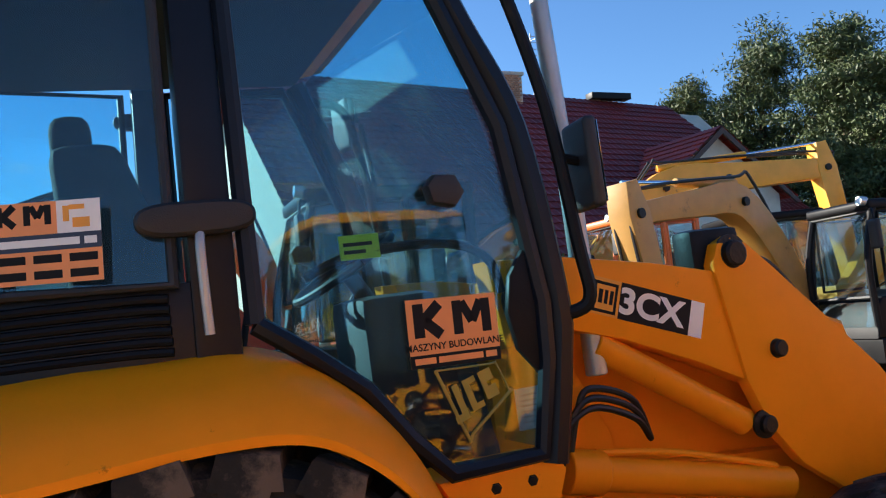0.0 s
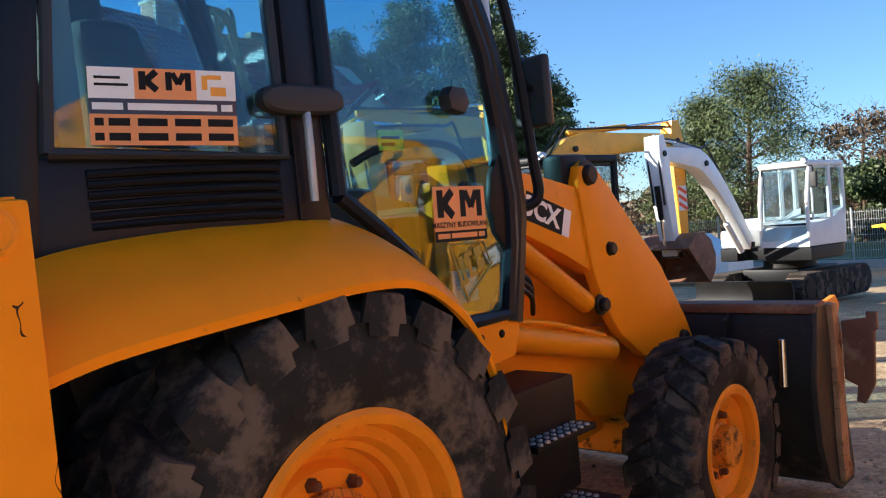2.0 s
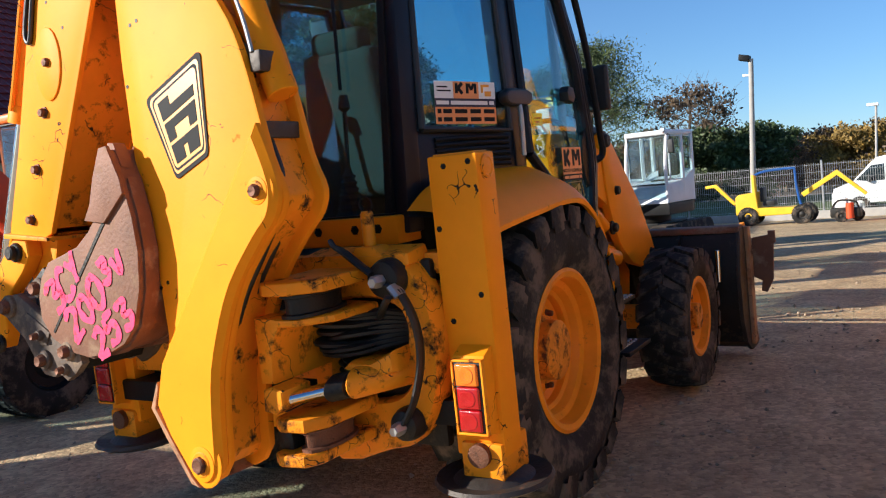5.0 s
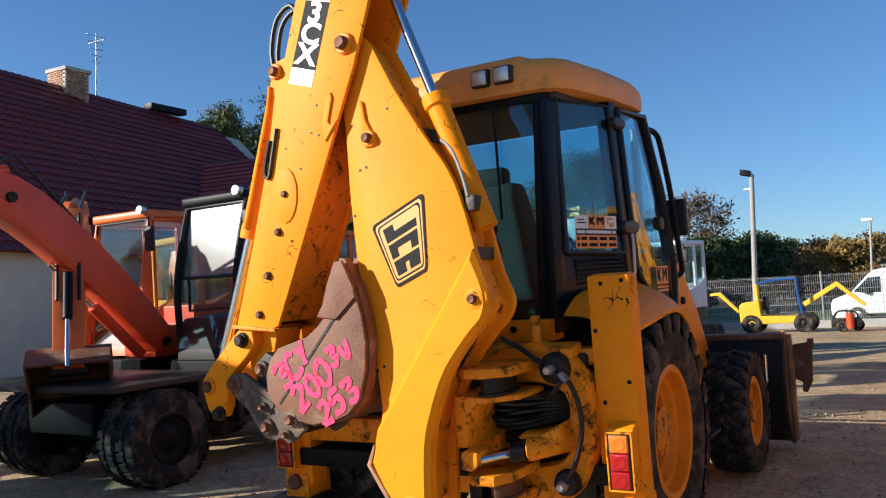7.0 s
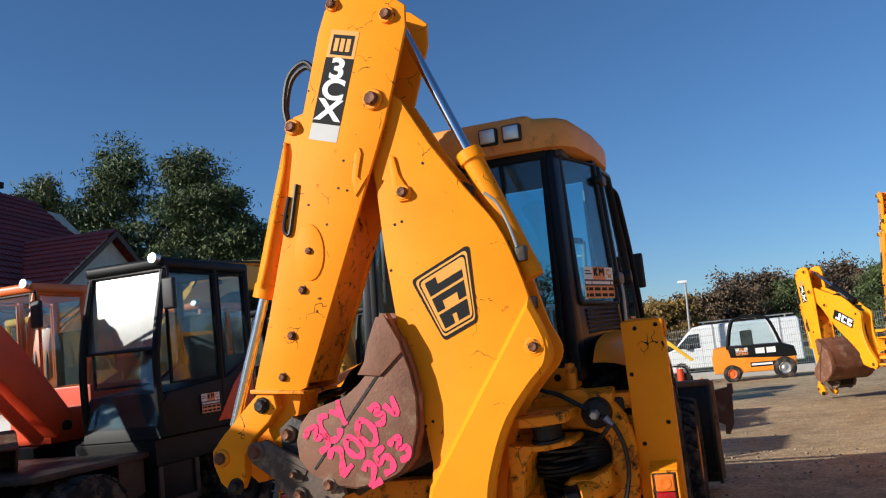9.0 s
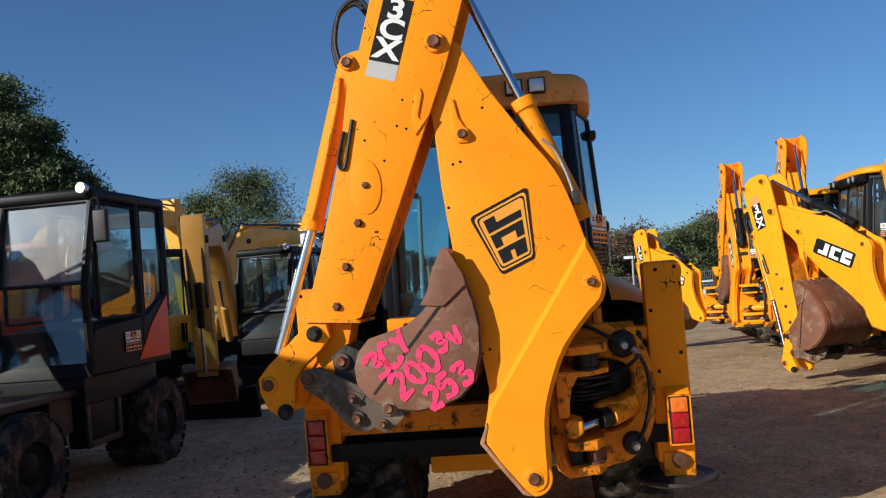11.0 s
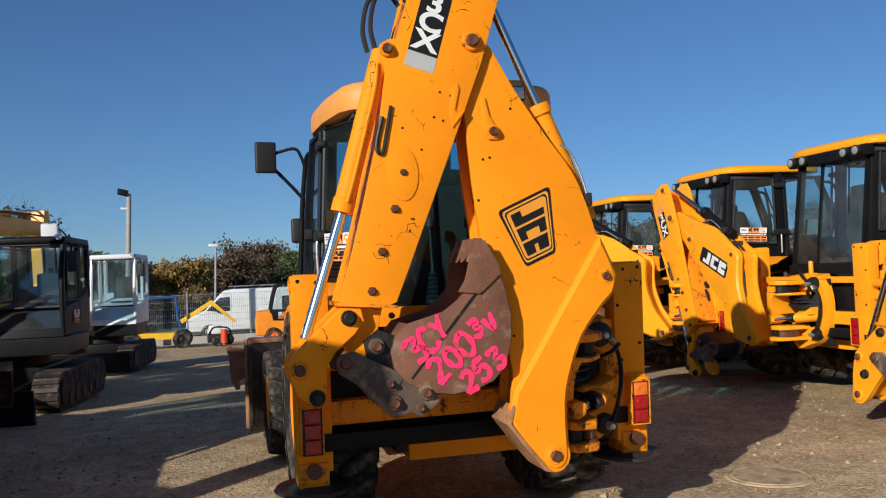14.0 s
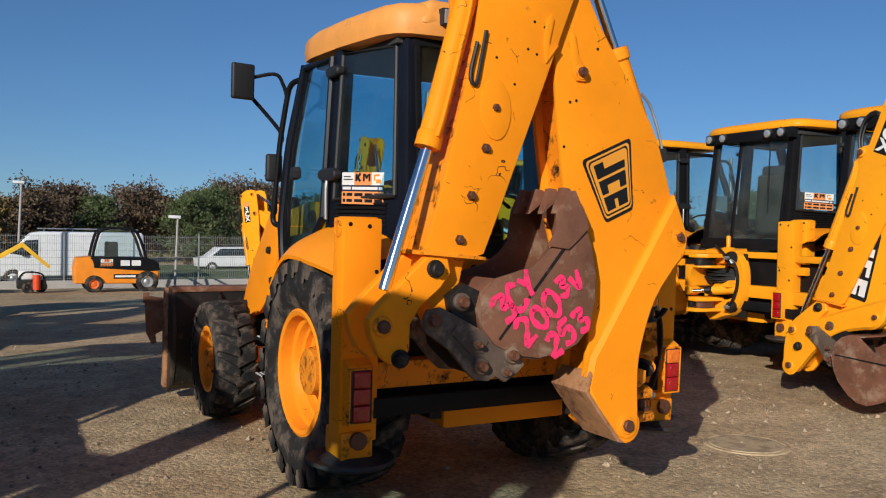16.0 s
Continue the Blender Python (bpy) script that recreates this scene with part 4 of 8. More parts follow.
def inset(poly, d):
    """The outline moved inwards by d."""
    n = len(poly)
    area = sum(poly[i][0] * poly[(i + 1) % n][1] - poly[(i + 1) % n][0] * poly[i][1] for i in range(n))
    sg = 1 if area > 0 else -1
    out = []
    for i in range(n):
        a, b, c = Vector(poly[i - 1]), Vector(poly[i]), Vector(poly[(i + 1) % n])
        t = (c - a).normalized()
        out.append(tuple(b + Vector((-t.y, t.x)) * d * sg))
    return out


def badge(parent, corners, main=True):
    """The maker's badge on four corners (start-left, start-right, end-right, end-left): a dark shield with three plain blocks."""
    A, Bc, C, D = (Vector(p) for p in corners)
    n = (Bc - A).cross(D - A).normalized()
    if n.y > 0:
        n = -n
    def at(u, v):
        return (A.lerp(Bc, v)).lerp(D.lerp(C, v), u)
    def film(rects, lift, thick):
        bm = B()
        for u0, v0, u1, v1 in rects:
            t = bmesh.new()
            pts = [at(u0, v0), at(u1, v0), at(u1, v1), at(u0, v1)]
            lo = [t.verts.new(p + n * lift) for p in pts]
            hi = [t.verts.new(p + n * (lift + thick)) for p in pts]
            t.faces.new(hi)
            for i in range(4):
                t.faces.new((lo[i], lo[(i + 1) % 4], hi[(i + 1) % 4], hi[i]))
            merge(bm, t)
        return bm
    def rounded(m_, lift, thick):
        bm = B()
        t = bmesh.new()
        r = 0.07
        uv = []
        for cu, cv, a0 in ((m_ + r, m_ + r, 180), (1 - m_ - r, m_ + r, 270), (1 - m_ - r, 1 - m_ - r, 0), (m_ + r, 1 - m_ - r, 90)):
            for k in range(5):
                a = radians(a0 + 22.5 * k)
                uv.append((cu + r * math.cos(a), cv + r * math.sin(a)))
        lo = [t.verts.new(at(*p) + n * lift) for p in uv]
        hi = [t.verts.new(at(*p) + n * (lift + thick)) for p in uv]
        t.faces.new(hi)
        for i in range(len(uv)):
            j = (i + 1) % len(uv)
            t.faces.new((lo[i], lo[j], hi[j], hi[i]))
        merge(bm, t)
        return bm
    base = part("badge", rounded(0.0, 0.0, 0.003), "decal_black", parent, "dark outlined maker's badge")
    if main:
        part("badge_field", rounded(0.045, 0.003, 0.001), "decal_yellow", base)
        part("badge_ring", rounded(0.075, 0.004, 0.0005), "decal_black", base)
        part("badge_panel", rounded(0.10, 0.0045, 0.0005), "decal_yellow", base)
    tone = "decal_black" if main else "decal_white"
    lo, hi, z = (0.17, 0.83, 0.005) if main else (0.12, 0.88, 0.003)
    h = hi - lo
    us = ((0.15, 0.36), (0.40, 0.61), (0.65, 0.86)) if main else ((0.12, 0.36), (0.41, 0.65), (0.70, 0.94))
    for k, (u0, u1) in enumerate(us):
        w = u1 - u0
        if k == 0:
            rs = [(u0 + 0.5 * w, lo, u1, hi), (u0, lo, u0 + 0.5 * w, lo + 0.3 * h)]
        elif k == 1:
            rs = [(u0, lo, u0 + 0.45 * w, hi), (u0 + 0.45 * w, lo, u1, lo + 0.26 * h), (u0 + 0.45 * w, hi - 0.26 * h, u1, hi)]
        else:
            rs = [(u0, lo, u0 + 0.4 * w, hi), (u0 + 0.4 * w, lo, u1, lo + 0.40 * h), (u0 + 0.4 * w, lo + 0.56 * h, u1, hi)]
        part("badge_block", film(rs, z, 0.0015), tone, base)
    return base


def linkage(parent, main=True, base=(0.24, 0.68), tilt=0.0, dip=0.0, bucket=True, slew=0.0, curl=0.0):
    """Boom, dipper, rams and bucket, swung to the side, flat across the back of the machine."""
    yel = "yellow_arm" if main else "yellow_new"
    worn = "yellow_worn" if main else "yellow_new"
    made = set(parent.children)
    b0 = (0.24, 0.68)
    pA = (-0.104, 2.99)
    def fb(p):
        return rot2(p, b0, tilt, base)
    top = fb(pA)
    def fd(p):
        return rot2(p, pA, tilt + dip, top)
    fbs = lambda some: [fb(p) for p in some]
    fds = lambda some: [fd(p) for p in some]
    def lean_part(name, bm, mat_, par, label=""):
        return part(name, lean(bm), mat_, par, label)

    outline = [(-0.20, 2.90), (-0.16, 3.02), (-0.08, 3.06), (0.02, 2.98), (0.16, 2.72), (0.33, 2.46), (0.47, 2.26), (0.55, 2.06), (0.63, 1.77), (0.685, 1.64), (0.66, 1.55), (0.59, 1.48), (0.46, 1.32), (0.38, 1.14),
               (0.335, 0.96), (0.33, 0.68), (0.29, 0.62), (0.24, 0.595), (0.18, 0.61), (0.06, 0.76), (-0.02, 0.87), (0.02, 0.98), (0.04, 1.14), (0.0, 1.43), (-0.09, 1.82), (-0.13, 2.2), (-0.15, 2.55)]
    def rounded(pts, lo, hi):
        # the run of points from lo to hi taken as one smooth curve
        return pts[:lo] + [(p.x, p.y) for p in smooth_path([(x, z, 0) for x, z in pts[lo:hi]], 3)] + pts[hi:]
    outline = rounded(outline, 4, 16)
    boom = lean_part("boom", prism(B(), fbs(outline), "y", -1.42, -1.385, 0.010), yel, parent, "yellow steel digger boom swung across the rear")
    lean_part("boom_cheek", prism(B(), fbs(outline), "y", -1.215, -1.18, 0.010), yel, boom)
    lean_part("boom_web", prism(B(), fbs(inset(outline, 0.045)), "y", -1.386, -1.214, 0.0), worn, boom)
    gusset = [(0.60, 1.88), (0.66, 1.74), (0.685, 1.64), (0.66, 1.55), (0.59, 1.48), (0.46, 1.32), (0.38, 1.14), (0.335, 0.96), (0.33, 0.68), (0.29, 0.62), (0.24, 0.595), (0.18, 0.61), (0.06, 0.76), (-0.01, 0.88), (0.02, 1.0), (0.03, 1.04)]
    gusset = rounded(gusset, 0, 9)
    lean_part("boom_gusset", prism(B(), fbs(gusset), "y", -1.468, -1.40, 0.045, 1), yel, boom)
    if main:
        edge = [(-0.024, 0.87), (0.058, 0.755), (0.178, 0.602), (0.225, 0.592), (0.185, 0.625), (0.075, 0.768), (0.0, 0.87), (0.024, 0.95), (0.018, 0.97)]
        lean_part("bare_edge", prism(B(), fbs(edge), "y", -1.471, -1.172, 0.004), "bare_steel", boom, "bare rusty edge of the boom foot")
    # weld-on teardrop and bosses
    def boss(c, r, y, name, mat_, h=0.04, par=boom):
        bm = B()
        if mat_ == "rust_pin":
            lathe(bm, [(r * 0.2, 0), (r * 1.35, 0), (r * 1.35, h * 0.3), (r * 1.2, h * 0.42), (r * 0.2, h * 0.42)], (c[0], y, c[1]), (c[0], y - 1, c[1]), 20)
            collar = lean_part("pin_collar", bm, worn, par)
            bm = B()
            lathe(bm, [(0, 0), (r * 0.9, 0), (r * 0.9, h * 0.75), (r * 0.7, h * 0.95), (r * 0.3, h * 0.9), (0, h * 0.86)], (c[0], y, c[1]), (c[0], y - 1, c[1]), 8)
            return lean_part(name, bm, mat_, par)
        lathe(bm, [(0, 0), (r * 1.4, 0), (r * 1.4, h * 0.35), (r * 1.25, h * 0.5), (r * 1.05, h * 0.5), (r * 1.0, h), (r * 0.75, h * 1.15), (0, h * 1.15)], (c[0], y, c[1]), (c[0], y - 1, c[1]), 20)
        return lean_part(name, bm, mat_, par)
    for c, r, y in (((0.24, 0.68), 0.045, -1.45), ((0.61, 1.65), 0.033, -1.45)):
        boss(fb(c), r * 1.45, y, "pin_boss", yel, 0.02)
        boss(fb(c), r * 0.8, y - 0.012, "pin", "rust_pin", 0.035)
    lean_part("boss_plate", prism(B(), fbs([(0.05, 2.47), (0.03, 2.44), (-0.02, 2.44), (-0.05, 2.48), (-0.06, 2.66), (-0.05, 2.69), (-0.03, 2.68), (-0.01, 2.58)]), "y", -1.437, -1.41, 0.01), yel, boom)
    boss(fb((0.005, 2.486)), 0.03, -1.42, "pin", "rust_pin", 0.05)
    for c in ((-0.06, 2.33), (-0.02, 2.34), (0.02, 1.32), (0.06, 1.34), (-0.1, 2.1), (0.12, 2.62)):
        bm = B()
        p = fb(c)
        lathe(bm, [(0.008, 0), (0.008, 0.002), (0, 0.002)], (p[0], -1.4195, p[1]), (p[0], -2, p[1]), 8)
        lean_part("hole", bm, "black", boom)
    # badge on the boom, reading downwards
    def on_boom(p, y=-1.4215):
        q = fb(p)
        return (q[0], y + LEAN_Y * (q[1] - 0.68), q[1])
    if main:
        badge(boom, [on_boom(p) for p in ((0.005, 2.035), (0.325, 2.175), (0.335, 1.795), (0.155, 1.72))])
    else:
        badge(boom, [on_boom(p) for p in ((-0.03, 2.14), (0.15, 2.22), (0.43, 1.66), (0.25, 1.58))], False)

    # dipper: a solid lower box and a forked head
    dl = [(-0.40, 3.42), (-0.35, 3.54), (-0.26, 3.61), (-0.14, 3.61), (0.02, 3.545), (0.11, 3.46), (0.105, 3.34), (0.06, 3.2), (-0.05, 2.87), (-0.22, 2.46), (-0.53, 1.72), (-0.60, 1.56), (-0.67, 1.535), (-0.88, 1.545),
          (-0.905, 1.58), (-0.80, 1.92), (-0.66, 2.45), (-0.60, 2.80), (-0.62, 2.93), (-0.58, 2.99), (-0.52, 3.0)]
    dipper = lean_part("dipper", prism(B(), fds(dl), "y", -1.468, -1.443, 0.006), yel, parent, "yellow steel dipper arm with bolted plates")
    lean_part("dipper_cheek", prism(B(), fds(dl), "y", -1.16, -1.135, 0.006), yel, dipper)
    lower = [(-0.32, 2.26), (-0.53, 1.74), (-0.60, 1.58), (-0.87, 1.57), (-0.79, 1.92), (-0.66, 2.42), (-0.60, 2.72), (-0.48, 2.9), (-0.38, 2.75)]
    lean_part("dipper_box", prism(B(), fds(lower), "y", -1.444, -1.159, 0.004), "yellow_worn", dipper)
    headb = [(-0.38, 3.42), (-0.33, 3.52), (-0.25, 3.58), (-0.16, 3.58), (-0.2, 3.35), (-0.32, 3.1), (-0.46, 2.9), (-0.54, 2.92)]
    lean_part("dipper_web", prism(B(), fds(headb), "y", -1.444, -1.159, 0.004), "yellow_worn", dipper)
    boss(fd((-0.104, 2.99)), 0.042, -1.468, "pin", "rust_pin", 0.055, dipper)
    boss(fd((0.012, 3.425)), 0.034, -1.468, "pin", "rust_pin", 0.05, dipper)
    boss(fd((-0.586, 2.934)), 0.032, -1.468, "pin", "rust_pin", 0.045, dipper)
    boss(fd((-0.30, 3.56)), 0.028, -1.468, "pin", "rust_pin", 0.04, dipper)
    lean_part("boss_plate", prism(B(), fds([(p[0] + -0.53, p[1] + 2.25) for p in ngon((0, 0), 0.085, 0.15, 20)]), "y", -1.476, -1.462, 0.005), yel, dipper)
    for c in ((-0.531, 2.257), (-0.584, 2.059), (-0.664, 1.831), (-0.729, 1.624)):
        p = fd(c)
        bm = B()
        bolt(bm, (p[0], -1.466, p[1]), (0, -1, 0), 0.019, 0.022)
        lean_part("bolt", bm, "rust_pin", dipper)
    for c in ((-0.30, 2.70), (-0.24, 2.68), (-0.34, 2.56), (-0.29, 2.54), (-0.52, 2.5), (-0.42, 2.38)):
        p = fd(c)
        bm = B()
        lathe(bm, [(0.007, 0), (0.007, 0.002), (0, 0.002)], (p[0], -1.4675, p[1]), (p[0], -2, p[1]), 8)
        lean_part("hole", bm, "black", dipper)
    # pressed rib near the boom joint
    lean_part("rib", prism(B(), fds([(-0.16, 2.60), (-0.24, 2.50), (-0.255, 2.60), (-0.23, 2.72), (-0.20, 2.75), (-0.19, 2.72), (-0.22, 2.6), (-0.205, 2.58)]), "y", -1.480, -1.462, 0.005), yel, dipper)
    lean_part("end_plate", prism(B(), fds([(-0.92, 1.555), (-0.60, 1.53), (-0.60, 1.545), (-0.92, 1.575)]), "y", -1.49, -1.13, 0.002), "yellow_worn", dipper)
    # model plate: badge patch, black field with writing, grey foot
    o = fd((-0.335, 3.075))
    axis = rot2((0.30, 0.955), (0, 0), tilt + dip, (0, 0))
    yy = -1.469 + LEAN_Y * (o[1] - 0.68)
    # x across the plate, y up along the dipper
    m = plane_pose((o[0], yy, o[1]), (axis[1], -LEAN_Y * axis[0], -axis[0]), (axis[0], LEAN_Y * axis[1], axis[1]))
    plate = part("model_plate", rect(B(), m, -0.085, -0.17, 0.085, 0.19), "decal_black", dipper)
    if main:
        part("plate_foot", rect(B(), m, -0.085, -0.26, 0.085, -0.17), "decal_grey", plate)
        part("plate_head", rect(B(), m, -0.085, 0.19, 0.085, 0.34), "decal_yellow", plate)
        part("plate_mark", rect(B(), m, -0.065, 0.205, 0.065, 0.315, 0.001, 0.001), "decal_black", plate)
        for k in range(3):
            part("plate_bar", rect(B(), m, -0.05 + 0.036 * k, 0.225, -0.025 + 0.036 * k, 0.295, 0.0006, 0.002), "decal_yellow", plate)
    else:
        part("plate_head", rect(B(), m, -0.08, 0.19, 0.08, 0.30), "decal_orange", plate)
    for k, ch in enumerate("3CX"):
        lettering("letter", ch, 0.155, m @ Matrix.Translation((0, 0.125 - 0.112 * k, 0.0016)) @ Matrix.Diagonal((1.25, 1, 1, 1)), "decal_white", plate, 0.0006, 0.005)

    # dipper ram on the boom's upper side
    p_top, p_mid, p_low, p_end = fd((0.012, 3.425)), fb((0.28, 2.64)), fb((0.52, 2.20)), fb((0.60, 1.98))
    p_mid = tuple(p_low[i] + (p_top[i] - p_low[i]) * 0.38 for i in (0, 1))
    bm = B()
    rod(bm, (p_top[0], -1.30, p_top[1]), (p_mid[0], -1.30, p_mid[1]), 0.026)
    lean_part("ram_rod", bm, "chrome", boom, "polished chrome ram rod")
    bm = B()
    rod(bm, (p_mid[0], -1.30, p_mid[1]), (p_end[0], -1.30, p_end[1]), 0.058, seg=20)
    lathe(bm, [(0.066, 0), (0.07, 0.01), (0.07, 0.06), (0.06, 0.07)], (p_mid[0], -1.30, p_mid[1]), (p_end[0], -1.30, p_end[1]), 20)
    lean_part("dipper_ram", bm, yel if main else "black", boom)
    # bucket ram along the dipper's outer edge
    q0, q1, q2 = fd((-0.60, 2.94)), fd((-0.862, 2.05)), fd((-1.085, 1.39))
    bm = B()
    rod(bm, (q0[0], -1.40, q0[1]), (q1[0], -1.40, q1[1]), 0.055, seg=20)
    lathe(bm, [(0.062, 0), (0.062, 0.07), (0.055, 0.08)], (q1[0], -1.40, q1[1]), (q0[0], -1.40, q0[1]), 20)
    lean_part("bucket_ram", bm, yel, dipper)
    bm = B()
    rod(bm, (q1[0], -1.40, q1[1]), (q2[0], -1.40, q2[1]), 0.028)
    lean_part("ram_rod", bm, "chrome", dipper, "polished chrome ram rod")
    bm = B()
    tube(bm, [(p[0], -1.462, p[1]) for p in fds([(-0.64, 2.86), (-0.66, 2.72), (-0.72, 2.5), (-0.80, 2.22), (-0.84, 2.10)])], 0.011, 8)
    lean_part("ram_pipe", bm, yel, dipper)
    for k in range(2):
        bm = B()
        tube(bm, [(p[0] - 0.03 * k, -1.42 + 0.08 * k, p[1]) for p in fds([(-0.45, 3.22), (-0.52, 3.30), (-0.62, 3.24), (-0.66, 3.08), (-0.64, 2.95)])], 0.014, 8)
        lean_part("hose", bm, "hose", dipper)
    bm = B()
    tube(bm, [(p[0], -1.478, p[1]) for p in fds([(-0.58, 2.62), (-0.61, 2.48), (-0.64, 2.36), (-0.67, 2.40), (-0.63, 2.56)])], 0.010, 8)
    lean_part("hose", bm, "hose", dipper)
    # hoses and valve down the back of the boom
    for k in range(2):
        bm = B()
        tube(bm, [(p[0] - 0.045 - 0.012 * k, -1.335 + 0.06 * k, p[1]) for p in fbs([(0.45, 2.26), (0.52, 2.12), (0.55, 1.99), (0.60, 1.83), (0.645, 1.70), (0.63, 1.58), (0.54, 1.44), (0.43, 1.28), (0.36, 1.14)])], 0.014, 8)
        lean_part("hose", bm, "hose", boom)
    bm = B()
    p = fb((0.565, 2.10))
    box(bm, (p[0] - 0.02, -1.40, p[1] - 0.04), (p[0] + 0.03, -1.31, p[1] + 0.035), 0.008)
    lean_part("valve_block", bm, "steel_dark", boom)
    bm = B()
    tube(bm, [(p[0], -1.40, p[1]) for p in fbs([(0.56, 2.13), (0.53, 2.24), (0.48, 2.36), (0.42, 2.42)])], 0.008, 8)
    lean_part("ram_pipe", bm, "zinc", boom)
    # brackets on the edge of the channel
    for c in ((0.575, 1.86), (0.50, 2.14), (0.30, 2.47)):
        bm = B()
        q = fb(c)
        box(bm, (q[0] - 0.03, -1.39, q[1] - 0.03), (q[0] + 0.012, -1.21, q[1] + 0.03), 0.006)
        lean_part("hose_clamp", bm, "steel_dark", boom)

    # tipping lever, links, bucket
    lever = [(-0.88, 1.56), (-0.95, 1.50), (-1.13, 1.335), (-1.185, 1.27), (-1.18, 1.20), (-1.14, 1.11), (-1.08, 1.06), (-1.02, 1.07), (-0.99, 1.13), (-0.985, 1.24), (-0.93, 1.32), (-0.83, 1.40), (-0.775, 1.47), (-0.79, 1.54)]
    lv = lean_part("tipping_lever", prism(B(), fds(lever), "y", -1.47, -1.40, 0.014, 3), yel, dipper)
    lean_part("lever_back", prism(B(), fds(lever), "y", -1.21, -1.14, 0.014, 3), yel, lv)
    for c, r in (((-1.124, 1.236), 0.035), ((-0.86, 1.49), 0.03), ((-1.04, 1.09), 0.03)):
        boss(fd(c), r, -1.468, "pin", "rust_pin" if r > 0.03 else "grease", 0.04, lv)
    lean_part("dipper_nose", prism(B(), fds([(-0.86, 1.56), (-0.66, 1.56), (-0.70, 1.40), (-0.74, 1.30), (-0.60, 1.20), (-0.56, 1.10), (-0.62, 1.06), (-0.80, 1.20), (-0.88, 1.35)]), "y", -1.40, -1.21, 0.012), yel, dipper)
    plate_line = [(-0.94, 1.25), (-0.91, 1.305), (-0.84, 1.315), (-0.66, 1.22), (-0.50, 1.145), (-0.42, 1.09), (-0.40, 1.03), (-0.45, 0.985), (-0.51, 0.955), (-0.56, 0.985), (-0.60, 0.965), (-0.67, 0.975), (-0.72, 1.02), (-0.80, 1.12), (-0.925, 1.205)]
    lk = lean_part("link", prism(B(), fds(plate_line), "y", -1.50, -1.462, 0.010), "steel_dust", dipper, "dusty grey cast hitch plate")
    lean_part("link_back", prism(B(), fds(plate_line), "y", -1.14, -1.10, 0.010), "steel_dust", lk)
    lean_part("link_pad", prism(B(), fds([(-0.80, 1.20), (-0.76, 1.235), (-0.60, 1.155), (-0.63, 1.10), (-0.70, 1.10)]), "y", -1.507, -1.495, 0.004), "steel_dust", lk)
    lean_part("hitch", prism(B(), fds([(-0.78, 1.36), (-0.70, 1.42), (-0.56, 1.36), (-0.50, 1.2), (-0.45, 1.08), (-0.50, 0.99), (-0.62, 0.98), (-0.74, 1.1)]), "y", -1.458, -1.13, 0.01), "grease", dipper)
    worn = "steel_dust"
    for c, r, y in (((-0.89, 1.262), 0.036, -1.498), ((-0.72, 1.335), 0.032, -1.458), ((-0.645, 1.04), 0.030, -1.498), ((-0.475, 1.082), 0.030, -1.498), ((-0.665, 1.142), 0.017, -1.505), ((-0.51, 1.005), 0.018, -1.498)):
        boss(fd(c), r, y, "pin", "rust_pin", 0.05, lk)
    if bucket:
        hook = (-0.60, 1.12)
        digger_bucket(parent, lambda p: fd(rot2(p, hook, curl, hook)), main, bucket)
    # swing the whole arm about its king pin; the worn machine's arm stands true to the yard
    if slew or main:
        turn = BODY.inverted() if main else Matrix.Translation((base[0], -1.2, 0)) @ Matrix.Rotation(slew, 4, "Z") @ Matrix.Translation((-base[0], 1.2, 0))
        for ob in parent.children:
            if ob not in made:
                ob.matrix_basis = turn
    return boom


STROKES = {"3": [[(-0.3, 0.4), (0.05, 0.5), (0.3, 0.33), (0.02, 0.04), (0.32, -0.15), (0.12, -0.48), (-0.32, -0.36)]],
           "C": [[(0.3, 0.34), (0.0, 0.5), (-0.3, 0.1), (-0.25, -0.36), (0.05, -0.5), (0.34, -0.32)]],
           "Y": [[(-0.3, 0.46), (-0.05, 0.05)], [(0.34, 0.5), (0.02, 0.05), (-0.14, -0.5)]],
           "2": [[(-0.28, 0.3), (0.0, 0.5), (0.28, 0.28), (0.05, -0.1), (-0.3, -0.46)], [(-0.3, -0.46), (0.34, -0.42)]],
           "0": [[(0.05, 0.5), (-0.28, 0.2), (-0.24, -0.3), (0.02, -0.5), (0.29, -0.2), (0.26, 0.28), (0.02, 0.5)]],
           "v": [[(-0.3, 0.4), (-0.05, -0.4), (0.34, 0.46)]],
           "5": [[(0.3, 0.48), (-0.25, 0.44)], [(-0.25, 0.44), (-0.26, 0.05), (0.1, 0.12), (0.3, -0.16), (0.08, -0.48), (-0.32, -0.4)]]}


def sprayed(ch, size, m, rnd):
    """A thick character sprayed by hand, its stroke swelling and thinning."""
    bm = B()
    for n, line in enumerate(STROKES[ch]):
        P = smooth_path([(x * size * 0.95, y * size, 0) for x, y in line], 7)
        rows = []
        wob = rnd.uniform(0, 6)
        for i, p in enumerate(P):
            d = (P[min(i + 1, len(P) - 1)] - P[max(i - 1, 0)]).normalized()
            w = 0.0150 * (1 + 0.2 * math.sin(i * 0.7 + wob)) * (0.65 if i in (0, len(P) - 1) else 1)
            side = Vector((-d.y, d.x, 0)) * w
            lift = Vector((0, 0, 0.0003 * n))
            rows.append([bm.verts.new(m @ (p + side + lift)), bm.verts.new(m @ (p - side + lift))])
        for a, b in zip(rows, rows[1:]):
            bm.faces.new((a[0], a[1], b[1], b[0]))
    return bm


